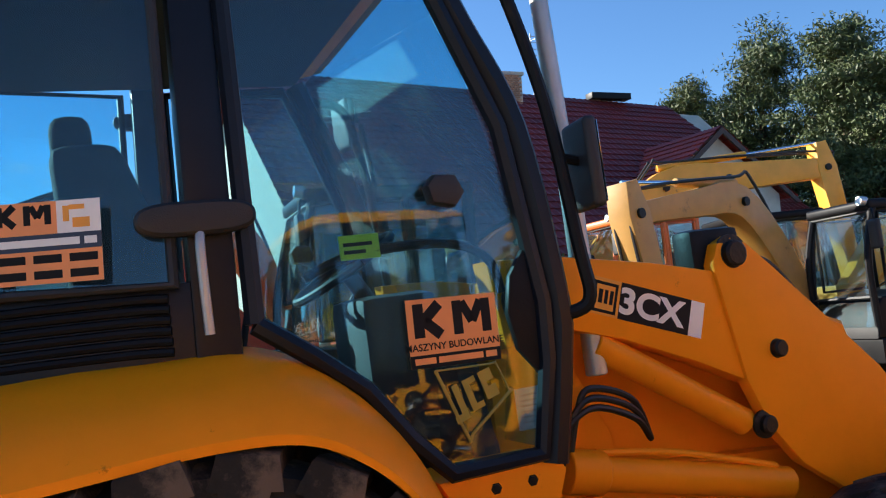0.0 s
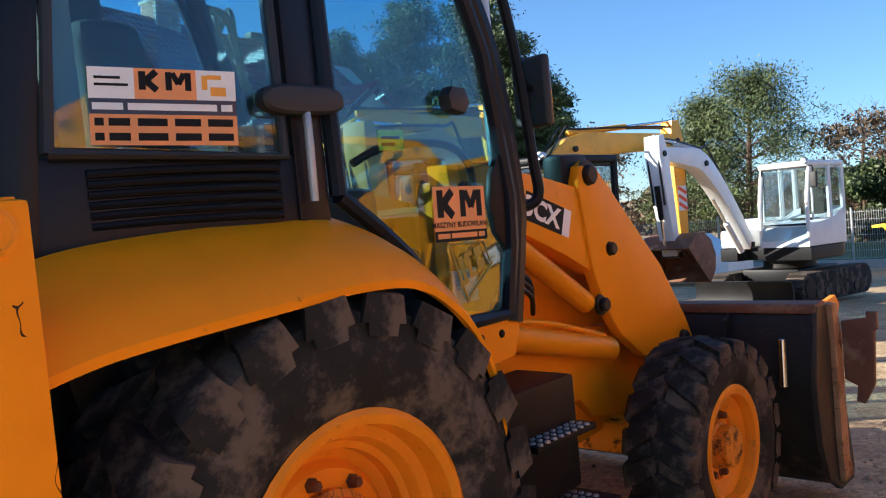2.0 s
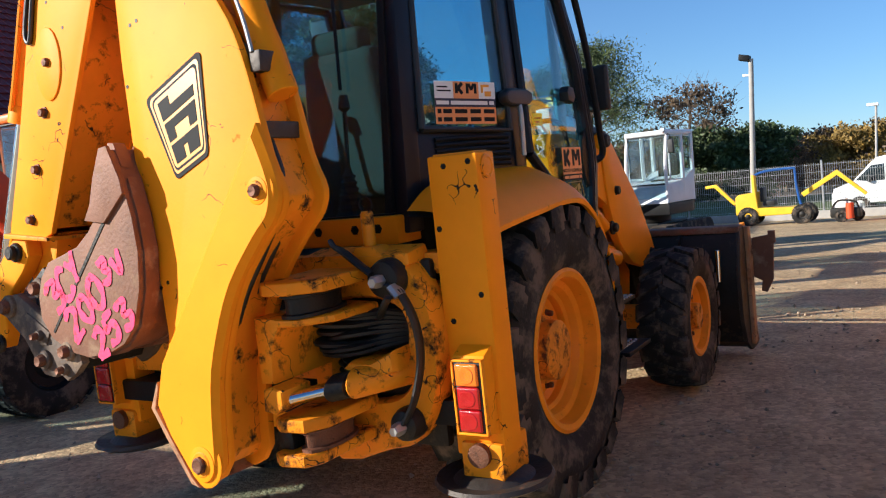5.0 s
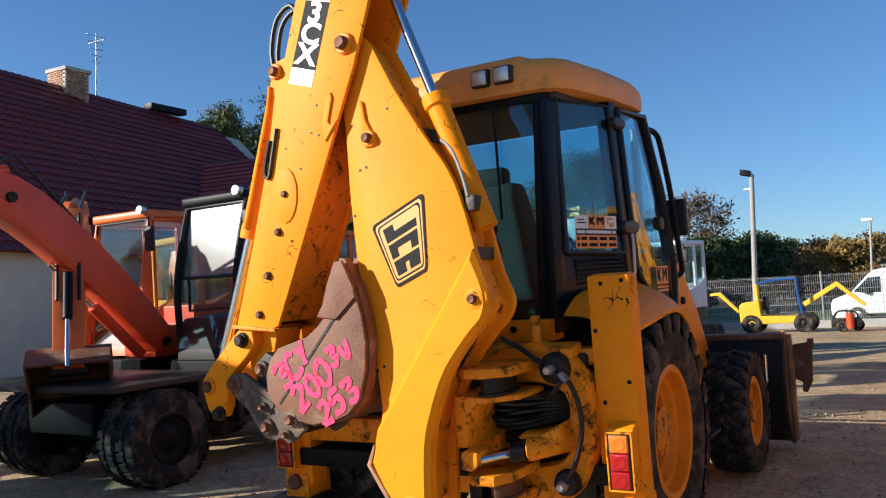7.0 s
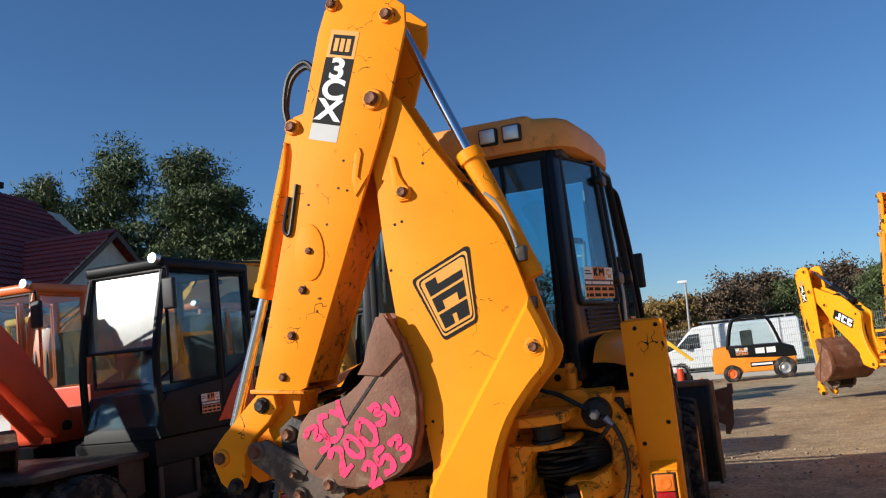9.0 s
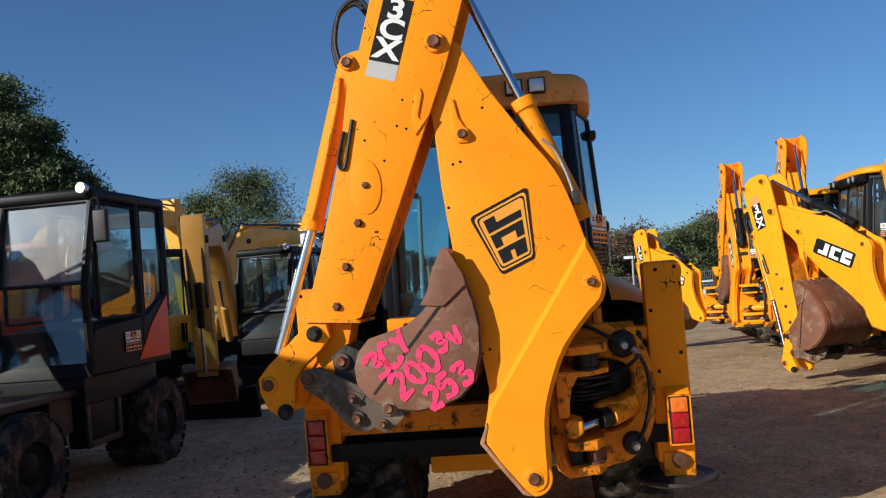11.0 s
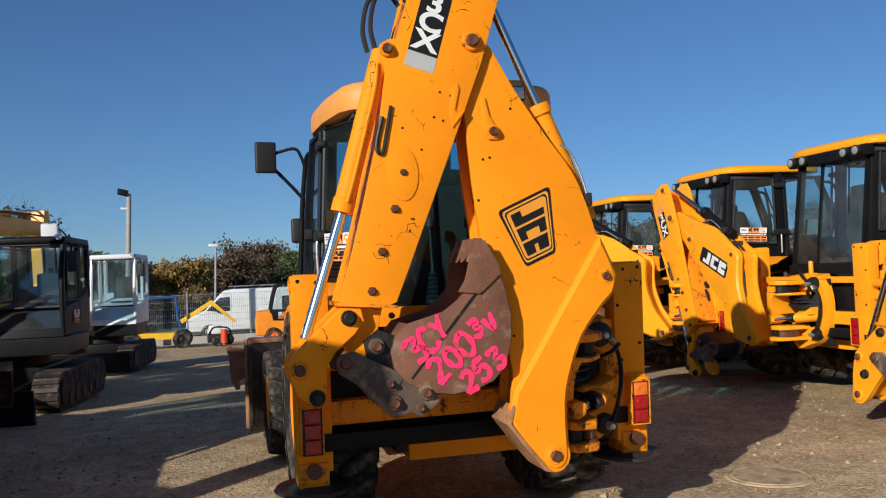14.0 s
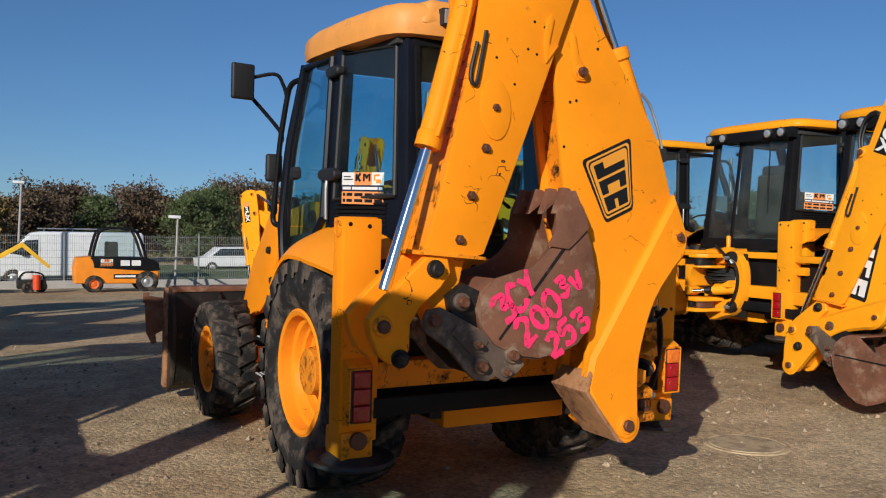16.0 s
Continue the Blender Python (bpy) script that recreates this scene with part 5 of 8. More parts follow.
def digger_bucket(parent, fd, main, width=1.0):
    """The digging bucket, curled up behind the dipper; width stretches it along the pins."""
    side = [(-0.155, 1.86), (-0.11, 1.86), (-0.05, 1.74), (-0.005, 1.60), (0.018, 1.47), (0.012, 1.33), (-0.03, 1.19), (-0.10, 1.12), (-0.20, 1.08), (-0.33, 1.062), (-0.45, 1.08), (-0.57, 1.135), (-0.635, 1.215), (-0.645, 1.30), (-0.62, 1.38),
            (-0.56, 1.445), (-0.46, 1.472), (-0.36, 1.50), (-0.28, 1.555), (-0.225, 1.61), (-0.215, 1.70), (-0.195, 1.79)]
    y0, y1 = -1.515, -1.06
    mid = (y0 + y1) / 2
    if width != 1.0:
        y0, y1 = mid - 0.2275 * width, mid + 0.2275 * width
    s2 = [fd(p) for p in side]
    bm = prism(B(), s2, "y", y0, y0 + 0.022, 0.004)
    bk = part("digger_bucket", lean(bm), "rust", parent, "rusty brown digging bucket with pink spray-painted marks" if main else "wide brown rusty digging bucket")
    part("bucket_side", lean(prism(B(), s2, "y", y1 - 0.022, y1, 0.004)), "rust", bk)
    wrap = [fd(p) for p in side[1:16]]
    bm = B()
    cx, cz = fd((-0.3, 1.4))
    inn = [(cx + (x - cx) * 0.95, cz + (z - cz) * 0.95) for x, z in wrap]
    prism(bm, wrap + inn[::-1], "y", y0 + 0.02, y1 - 0.02, 0.0)
    part("bucket_back", lean(bm), "rust", bk)
    # wear straps round the back
    for f in (0.12, 0.5, 0.88) if main else (0.05, 0.95):
        y = y0 + (y1 - y0) * f
        strap = [fd(p) for p in side[2:12]]
        out = [(cx + (x - cx) * 1.03, cz + (z - cz) * 1.03) for x, z in strap]
        part("wear_strap", lean(prism(B(), out + strap[::-1], "y", y - 0.03, y + 0.03, 0.0)), "rust", bk)
    # side cutter plate and the dark cut across the side
    cut = [fd(p) for p in ((-0.155, 1.87), (-0.11, 1.875), (-0.04, 1.74), (-0.03, 1.69), (-0.10, 1.63), (-0.155, 1.585), (-0.275, 1.60), (-0.235, 1.66), (-0.205, 1.76))]
    part("side_cutter", lean(prism(B(), cut, "y", y0 - 0.016, y0 + 0.002, 0.004)), "rust", bk)
    seam = [fd(p) for p in ((-0.085, 1.69), (-0.13, 1.625), (-0.545, 1.155), (-0.553, 1.163), (-0.145, 1.632), (-0.095, 1.70))]
    part("seam", lean(prism(B(), seam, "y", y0 - 0.003, y0 + 0.004, 0.0)), "grease", bk)
    n = max(3, int(4 * width))
    for k in range(n):
        y = y0 + 0.05 + (y1 - y0 - 0.1) * k / (n - 1)
        tooth = [fd(p) for p in ((-0.20, 1.76), (-0.11, 1.83), (-0.07, 1.79), (-0.115, 1.885), (-0.15, 1.89))]
        part("tooth", lean(prism(B(), tooth, "y", y - 0.028, y + 0.028, 0.006)), "rust", bk)
    if main:
        rnd = random.Random(5)
        for text, c, size, ang, step in (("3CY", (-0.46, 1.362), 0.125, 43, 0.092), ("200", (-0.33, 1.262), 0.125, 42, 0.096), ("3v", (-0.15, 1.41), 0.09, 25, 0.085), ("253", (-0.16, 1.18), 0.125, 34, 0.095)):
            a = radians(ang)
            for k, ch in enumerate(text):
                s = (k - (len(text) - 1) / 2) * step
                q = (c[0] + math.cos(a) * s + rnd.uniform(-0.006, 0.006), c[1] + math.sin(a) * s + rnd.uniform(-0.008, 0.008))
                b = a + rnd.uniform(-0.2, 0.2)
                p = fd(q)
                yy = y0 - 0.0035 + LEAN_Y * (p[1] - 0.68)
                m = plane_pose((p[0], yy, p[1]), (math.cos(b), LEAN_Y * math.sin(b), math.sin(b)), (-math.sin(b), LEAN_Y * math.cos(b), math.cos(b)))
                part("spray_mark", sprayed(ch, size * rnd.uniform(0.9, 1.1), m, rnd), "pink", bk)


def rear_end(parent, main=True):
    """Rear frame with slide rails, stabiliser posts, slew carriage, lamps."""
    yel = "yellow_arm" if main else "yellow_new"
    made = set(parent.children)
    worn = "yellow_worn" if main else "yellow_new"
    bm = B()
    box(bm, (-1.0, -0.98, 0.84), (1.0, -0.84, 0.98), 0.012)
    rail = part("rear_beam", bm, worn, parent)
    bm = B()
    box(bm, (-1.0, -1.03, 0.70), (1.0, -0.86, 0.80), 0.01)
    # dark rail; the plain black also carries the bucket's shadow in its colour
    part("lower_rail", bm, "black", parent)
    bm = B()
    box(bm, (-0.98, -0.97, 1.29), (0.98, -0.86, 1.36), 0.008)
    part("upper_rail", bm, worn, parent)
    bm = B()
    box(bm, (-0.96, -0.88, 0.66), (0.96, -0.80, 1.32), 0.01)
    part("rear_plate", bm, "black", parent)
    bm = B()
    prism(bm, [(-0.80, 0.60), (-0.80, 1.30), (-0.45, 1.36), (0.4, 1.0), (0.4, 0.6)], "x", -0.5, 0.5, 0.02)
    part("rear_chassis", bm, "grease", parent)
    for s in (1, -1):
        bm = B()
        box(bm, (s * 0.915, -1.0, 0.58), (s * 1.125, -0.86, 1.72), 0.012)
        post = part("stabiliser_post", bm, yel, parent, "scratched yellow stabiliser leg housing")
        bm = B()
        box(bm, (s * 0.935, -0.985, 1.715), (s * 1.105, -0.875, 1.726), 0.004)
        part("post_cap", bm, worn, post)
        bm = B()
        lathe(bm, [(0, 0), (0.045, 0), (0.045, 0.006), (0.035, 0.01), (0.03, 0.006), (0.012, 0.008), (0, 0.008)], (s * 1.125, -0.93, 1.665), (s * 2, -0.93, 1.665), 20)
        part("post_plug", bm, worn, post)
        for dx_, z in ((0.985, 1.68), (1.09, 1.69), (0.94, 1.45), (1.09, 1.2), (0.96, 1.1)):
            bm = B()
            bolt(bm, (s * dx_, -1.0, z), (0, -1, 0), 0.009, 0.004)
            part("bolt", bm, "black", post)
        # brackets that tie it to the frame
        for z in (1.32, 1.20, 0.92):
            bm = B()
            box(bm, (s * 0.80, -0.95, z - 0.045), (s * 0.92, -0.84, z + 0.04), 0.01)
            part("post_bracket", bm, worn, post)
        # lamp box
        bm = B()
        prism(bm, [(-0.985, 1.02), (-1.06, 0.985), (-1.07, 0.965), (-1.07, 0.695), (-0.985, 0.67)], "x", s * 0.975, s * 1.108, 0.006)
        lamp = part("lamp_box", bm, yel, post)
        bm = B()
        for a, b in (((0.975, -1.085, 0.69), (0.984, -1.06, 0.975)), ((1.099, -1.085, 0.69), (1.108, -1.06, 0.975)), ((0.975, -1.085, 0.966), (1.108, -1.06, 0.975)), ((0.975, -1.085, 0.69), (1.108, -1.06, 0.699))):
            box(bm, (s * a[0], a[1], a[2]), (s * b[0], b[1], b[2]), 0.003)
        part("lamp_rim", bm, worn, lamp)
        bm = B()
        box(bm, (s * 0.984, -1.080, 0.70), (s * 1.099, -1.066, 0.966), 0.006)
        part("lamp_base", bm, "black_plastic", lamp)
        for z0_, z1_, nm, mt in ((0.705, 0.788, "red_lens", "red_lens"), (0.791, 0.874, "red_lens", "red_lens"), (0.877, 0.96, "amber_lens", "amber_lens" if main and s > 0 else "red_lens")):
            bm = B()
            box(bm, (s * 0.995, -1.094, z0_), (s * 1.088, -1.074, z1_), 0.014, None, 3)
            lens = part(nm, bm, mt, lamp)
            bm = B()
            lathe(bm, [(0.035, 0), (0.031, 0.004), (0.018, 0.005), (0.012, 0.003), (0, 0.004)], (s * 1.041, -1.0925, (z0_ + z1_) / 2), (s * 1.041, -2, (z0_ + z1_) / 2), 18)
            part("lens_ring", bm, mt, lamp)
        # foot
        bm = B()
        box(bm, (s * 0.94, -1.02, 0.49), (s * 1.12, -0.80, 0.64), 0.02)
        leg = part("stabiliser_leg", bm, worn, parent)
        bm = B()
        lathe(bm, [(0, 0), (0.045, 0), (0.045, 0.03), (0.02, 0.035), (0, 0.03)], (s * 1.03, -1.015, 0.595), (s * 1.03, -2, 0.595), 18)
        part("leg_pin", bm, "rust_pin", leg)
        bm = B()
        lathe(bm, [(0, 0.05), (0.12, 0.045), (0.16, 0.02), (0.225, 0.03), (0.235, 0.015), (0.20, -0.005), (0.1, -0.03), (0, -0.035)], (s * 1.02, -0.92, 0.46), (s * 1.02, -0.92, 1.46), 28)
        part("stabiliser_foot", bm, "steel_dark", leg)
    # the whole frame sits well in behind the cab
    for ob in parent.children:
        if ob not in made:
            ob.matrix_basis = Matrix.Translation((0, 0.12, 0.0))


def carriage(parent, x0=0.24, main=True):
    """The slew casting that slides on the rear rails: ring, ears, king pins, slew ram, clamps and hoses."""
    yel = "yellow_worn" if main else "yellow_new"
    o = x0 - 0.24
    def cpart(name, bm, *rest, **named):
        # the ring and its clamps sit deep in the frame, the ears reach out to the king pins
        for v in bm.verts:
            v.co.y += 0.17 * min(1.0, max(0.0, (v.co.y + 1.30) / 0.15))
        return part(name, bm, *rest, **named)
    outer = [(0.34, 1.365), (0.55, 1.38), (0.70, 1.38), (0.80, 1.355), (0.87, 1.28), (0.915, 1.15), (0.925, 1.0), (0.91, 0.86), (0.86, 0.73), (0.78, 0.64), (0.66, 0.60), (0.34, 0.585)]
    holes = [(0.44, 1.185), (0.56, 1.205), (0.68, 1.20), (0.765, 1.165), (0.80, 1.10), (0.795, 1.02), (0.80, 0.94), (0.785, 0.87), (0.72, 0.815), (0.60, 0.795), (0.44, 0.79), (0.43, 1.0)]
    bm = B()
    def samp(pts, m_):
        P = smooth_path([Vector((p[0] + o, 0, p[1])) for p in pts] + [Vector((pts[0][0] + o, 0, pts[0][1]))], 4)[:-1]
        return [P[int(i * len(P) / m_)] for i in range(m_)]
    a, b = samp(outer, 48), samp(holes, 48)
    def grow(ring, f):
        c = Vector((0.64 + o, 0, 0.98))
        return [c + (p - c) * f for p in ring]
    rings = ((-1.02, a), (-1.105, a), (-1.135, grow(a, 0.965)), (-1.135, grow(b, 1.06)), (-1.115, b), (-1.02, b))
    V = [[bm.verts.new((p.x, y, p.z)) for p in ring] for y, ring in rings]
    for i in range(48):
        j = (i + 1) % 48
        for r0 in range(6):
            r1 = (r0 + 1) % 6
            bm.faces.new((V[r0][i], V[r0][j], V[r1][j], V[r1][i]))
    cr = cpart("slew_carriage", bm, yel, parent, "greasy yellow cast slew carriage with hoses", angle=50)
    bm = B()
    box(bm, (0.30 + o, -1.05, 0.60), (0.88 + o, -1.0, 1.34), 0.02)
    cpart("carriage_back", bm, "grease", cr)
    # web across the opening, hollowed for the ram
    bm = B()
    prism(bm, [(0.56 + o, 0.955), (0.60 + o, 0.985), (0.70 + o, 0.985), (0.80 + o, 1.03), (0.81 + o, 0.95), (0.74 + o, 0.925), (0.64 + o, 0.925)], "y", -1.20, -1.04, 0.02, 3)
    cpart("cross_web", bm, yel, cr)
    # ears towards the boom
    for z, h, x1, ya in ((1.305, 0.05, 0.665, -1.33), (1.178, 0.032, 0.67, -1.31), (0.80, 0.05, 0.62, -1.33), (0.675, 0.045, 0.61, -1.35)):
        bm = B()
        prism(bm, [(0.40 + o, ya + 0.03), (0.44 + o, ya), (0.55 + o, ya + 0.01), (x1 - 0.02 + o, ya + 0.06), (x1 + o, -1.12), (0.38 + o, -1.04)], "z", z - h / 2, z + h / 2, 0.012, 3)
        cpart("ear", bm, yel, cr)
    for x, z0, z1, r, mt in ((0.535, 1.195, 1.28, 0.078, "grease"), (0.535, 0.698, 0.776, 0.070, "rust_pin")):
        bm = B()
        lathe(bm, [(0, 0), (r, 0), (r, 0.012), (r * 0.86, 0.016), (r * 0.86, z1 - z0 - 0.014), (r, z1 - z0 - 0.01), (r, z1 - z0), (0, z1 - z0)], (x + o, -1.235, z0), (x + o, -1.235, z1), 20)
        cpart("king_pin", bm, mt, cr)
    bm = B()
    box(bm, (0.40 + o, -1.30, 0.70), (0.47 + o, -1.16, 0.775), 0.01)
    cpart("grease_block", bm, "grease", cr)
    # curved flange beside the boom
    bm = B()
    prism(bm, [(0.36 + o, 1.20), (0.46 + o, 1.195), (0.475 + o, 1.16), (0.44 + o, 1.10), (0.425 + o, 1.03), (0.42 + o, 0.95), (0.36 + o, 0.95)], "y", -1.31, -1.06, 0.012)
    cpart("flange", bm, yel, cr)
    # yoke, chrome rod and barrel of the slew ram
    bm = B()
    prism(bm, [(0.385 + o, 0.855), (0.39 + o, 0.935), (0.43 + o, 0.95), (0.485 + o, 0.935), (0.485 + o, 0.87), (0.44 + o, 0.845)], "y", -1.34, -1.24, 0.015, 3)
    cpart("rod_yoke", bm, yel, cr)
    bm = B()
    rod(bm, (0.47 + o, -1.285, 0.892), (0.66 + o, -1.20, 0.915), 0.027)
    cpart("ram_rod", bm, "chrome", cr, "polished chrome ram rod")
    bm = B()
    rod(bm, (0.585 + o, -1.235, 0.906), (0.64 + o, -1.21, 0.912), 0.050, seg=18)
    cpart("rod_gland", bm, "grease", cr)
    bm = B()
    rod(bm, (0.64 + o, -1.21, 0.912), (0.80 + o, -1.10, 0.93), 0.058, seg=18)
    cpart("slew_ram", bm, yel, cr)
    rnd = random.Random(3)
    for k in range(8):
        bm = B()
        z = 1.005 + 0.023 * k
        tube(bm, [(0.40 + o, -1.14 + 0.01 * (k % 2), z), (0.47 + o, -1.17 - 0.012 * (k % 3), z + rnd.uniform(-0.01, 0.01)), (0.60 + o, -1.165 - 0.012 * (k % 2), z + rnd.uniform(-0.012, 0.012)), (0.70 + o, -1.12, z * 0.8 + 0.22), (0.77 + o, -1.06, z * 0.6 + 0.43)], 0.0155, 8)
        cpart("hose", bm, "hose", cr)
    for k in range(3):
        bm = B()
        tube(bm, [(0.44 + o, -1.10, 0.97 - 0.03 * k), (0.52 + o, -1.15, 0.965 - 0.035 * k), (0.57 + o, -1.13, 0.93 - 0.03 * k), (0.62 + o, -1.06, 0.88)], 0.014, 8)
        cpart("hose", bm, "hose", cr)
    for x, z, r in ((0.755, 1.285, 0.078), (0.775, 0.725, 0.066)):
        bm = B()
        lathe(bm, [(0.0, 0), (r, 0), (r, 0.035), (r * 0.86, 0.05), (r * 0.45, 0.055), (0.0, 0.055)], (x + o, -1.12, z), (x + o, -2, z), 22)
        cl = cpart("clamp_cylinder", bm, "grease", cr)
        bm = B()
        lathe(bm, [(0, 0), (0.026, 0), (0.026, 0.022), (0.018, 0.03), (0, 0.03)], (x + o, -1.172, z), (x + o, -2, z), 6)
        cpart("clamp_nut", bm, "zinc", cl)
    for pts, r in (([(0.78, -1.175, 1.27), (0.83, -1.17, 1.235), (0.875, -1.165, 1.12), (0.88, -1.165, 0.98), (0.84, -1.17, 0.83), (0.79, -1.175, 0.74)], 0.0115),
                   ([(0.72, -1.175, 1.31), (0.66, -1.17, 1.345), (0.58, -1.16, 1.39), (0.50, -1.13, 1.41), (0.44, -1.08, 1.43)], 0.0115),
                   ([(0.83, -1.205, 1.235), (0.79, -1.20, 1.19), (0.73, -1.17, 1.15), (0.66, -1.12, 1.13)], 0.011)):
        bm = B()
        tube(bm, [(x + o, y, z) for x, y, z in pts], r, 8)
        cpart("hose", bm, "hose", cr)
    # locking pin with its ring, stood in a saddle on top of the casting
    bm = B()
    prism(bm, [(0.56 + o, 1.37), (0.72 + o, 1.37), (0.68 + o, 1.405), (0.60 + o, 1.405)], "y", -1.13, -1.03, 0.008)
    saddle = cpart("pin_saddle", bm, yel, cr)
    bm = B()
    lathe(bm, [(0, 0), (0.026, 0), (0.026, 0.13), (0.020, 0.14), (0, 0.14)], (0.635 + o, -1.08, 1.40), (0.635 + o, -1.08, 2.0), 16)
    cpart("locking_pin", bm, yel, saddle)
    bm = B()
    tube(bm, [(0.635 + o + 0.03 * math.cos(a), -1.08, 1.565 + 0.03 * math.sin(a)) for a in [2 * math.pi * k / 12 for k in range(13)]], 0.004, 6, 1, False)
    cpart("pin_ring", bm, "black", saddle)
    bm = B()
    lathe(bm, [(0, 0), (0.017, 0), (0.017, 0.05), (0, 0.05)], (0.80 + o, -1.172, 1.265), (0.85 + o, -1.17, 1.20), 8)
    cpart("hose_fitting", bm, "zinc", cr)
    # hook along the top rail
    bm = B()
    prism(bm, [(-1.13, 1.33), (-1.13, 1.375), (-1.0, 1.395), (-0.97, 1.33)], "x", 0.32 + o, 0.84 + o, 0.012)
    cpart("top_hook", bm, yel, cr)


def contact_sticker(parent, m, w, h, full=True):
    """The hirer's window sticker: coloured fields, with bars for the address and numbers."""
    bm = rect(B(), m, 0, 0, w, h, 0.0008)
    st = part("window_sticker", bm, "decal_white", parent, "white, dark blue and orange hire sticker")
    part("sticker_field", rect(B(), m, 0, 0, w, h * 0.40, 0.0006, 0.0008), "decal_orange", st)
    part("sticker_band", rect(B(), m, 0, h * 0.40, w, h * 0.60, 0.0006, 0.0008), "decal_navy", st)
    part("sticker_logo", rect(B(), m, w * 0.30, h * 0.60, w * 0.72, h, 0.0006, 0.0008), "decal_orange", st)
    bm = B()
    logo_marks(bm, m, w * 0.33, h * 0.72, w * 0.36, h * 0.24, 0.0014)
    part("logo_mark", bm, "decal_black", st)
    for z in (0.25, 0.06):
        for a, b in ((0.03, 0.09), (0.12, 0.26), (0.31, 0.51), (0.56, 0.74), (0.79, 0.97)):
            part("number_bar", rect(B(), m, w * a, h * z, w * b, h * (z + 0.10), 0.0005, 0.0014), "decal_black", st)
    for k in range(2):
        part("address_bar", rect(B(), m, w * 0.04, h * (0.85 - 0.09 * k), w * (0.21 + 0.05 * k), h * (0.885 - 0.09 * k), 0.0005, 0.0009), "decal_black", st)
    for a, b in ((0.02, 0.22), (0.25, 0.86), (0.89, 0.97)):
        part("address_bar", rect(B(), m, w * a, h * 0.455, w * b, h * 0.545, 0.0005, 0.0014), "decal_white", st)
    bm = B()
    rect(bm, m, w * 0.82, h * 0.66, w * 0.93, h * 0.78, 0.0005, 0.0009)
    rect(bm, m, w * 0.76, h * 0.74, w * 0.80, h * 0.93, 0.0005, 0.0009)
    rect(bm, m, w * 0.80, h * 0.88, w * 0.90, h * 0.94, 0.0005, 0.0009)
    part("sticker_picture", bm, "decal_yellow", st)
    return st


def logo_marks(bm, m, x, y, w, h, lift):
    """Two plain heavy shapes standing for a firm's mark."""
    s = w / 2.0
    rect(bm, m, x, y, x + s * 0.26, y + h, 0.0006, lift)
    for sg in (1, -1):
        t = m @ Matrix.Translation((x + s * 0.26, y + h / 2, 0)) @ Matrix.Rotation(radians(sg * 42), 4, "Z")
        rect(bm, t, 0, -s * 0.13, s * 0.55, s * 0.13, 0.0004, lift)
    rect(bm, m, x + s, y, x + s * 1.24, y + h, 0.0006, lift)
    rect(bm, m, x + s * 1.74, y, x + s * 1.98, y + h, 0.0006, lift)
    for sg in (1, -1):
        t = m @ Matrix.Translation((x + s * 1.49, y + h * 0.35, 0)) @ Matrix.Rotation(radians(90 + sg * 28), 4, "Z")
        rect(bm, t, 0, -s * 0.11, h * 0.68, s * 0.11, 0.0004, lift)


def firm_sticker(parent):
    """Orange sticker with the firm's mark low on the door glass, and the maker's outline below it."""
    m = plane_pose((0.806, 0.622, 1.532), (0, 1, -0.03), (0, 0.03, 1))
    st = part("door_sticker", rect(B(), m, 0, 0, 0.257, 0.178, 0.0008), "decal_orange", parent, "orange sticker with black mark and words")
    part("sticker_band", rect(B(), m, 0.0, 0.0, 0.257, 0.034, 0.0006, 0.0008), "decal_black", st)
    bm = B()
    logo_marks(bm, m, 0.018, 0.078, 0.222, 0.088, 0.001)
    part("logo_mark", bm, "decal_black", st)
    lettering("sticker_text", "MASZYNY BUDOWLANE", 0.0252, m @ Matrix.Translation((0.1285, 0.053, 0.0012)), "decal_black", st, 0.0004, 0.0004)
    for a, b in ((0.012, 0.07), (0.078, 0.205), (0.213, 0.245)):
        part("address_bar", rect(B(), m, a, 0.010, b, 0.026, 0.0005, 0.0016), "decal_orange", st)
    A, Bq, C, D = Vector((0.802, 0.688, 1.520)), Vector((0.802, 0.862, 1.515)), Vector((0.802, 0.892, 1.435)), Vector((0.802, 0.757, 1.335))
    bm = B()
    ring = smooth_path([A, A.lerp(Bq, 0.9), Bq, Bq.lerp(C, 0.9), C, C.lerp(D, 0.9), D, D.lerp(A, 0.9), A], 3)
    tube(bm, ring, 0.0045, 6, 1, False, 0.6)
    mk = part("glass_outline", bm, "decal_olive", parent)
    m2 = plane_pose((0.802, 0.775, 1.445), (0, 0.93, 0.28), (0, -0.28, 0.93))
    for rs in (((-0.040, -0.055, -0.022, 0.042), (-0.062, -0.055, -0.040, -0.035)), ((-0.008, -0.045, 0.010, 0.042), (0.010, 0.026, 0.030, 0.042), (0.010, -0.045, 0.030, -0.029)), ((0.042, -0.035, 0.058, 0.042), (0.058, -0.035, 0.080, -0.003), (0.058, 0.010, 0.080, 0.042))):
        bm = B()
        for r_ in rs:
            rect(bm, m2, *r_, 0.001)
        part("outline_bar", bm, "decal_olive", mk)


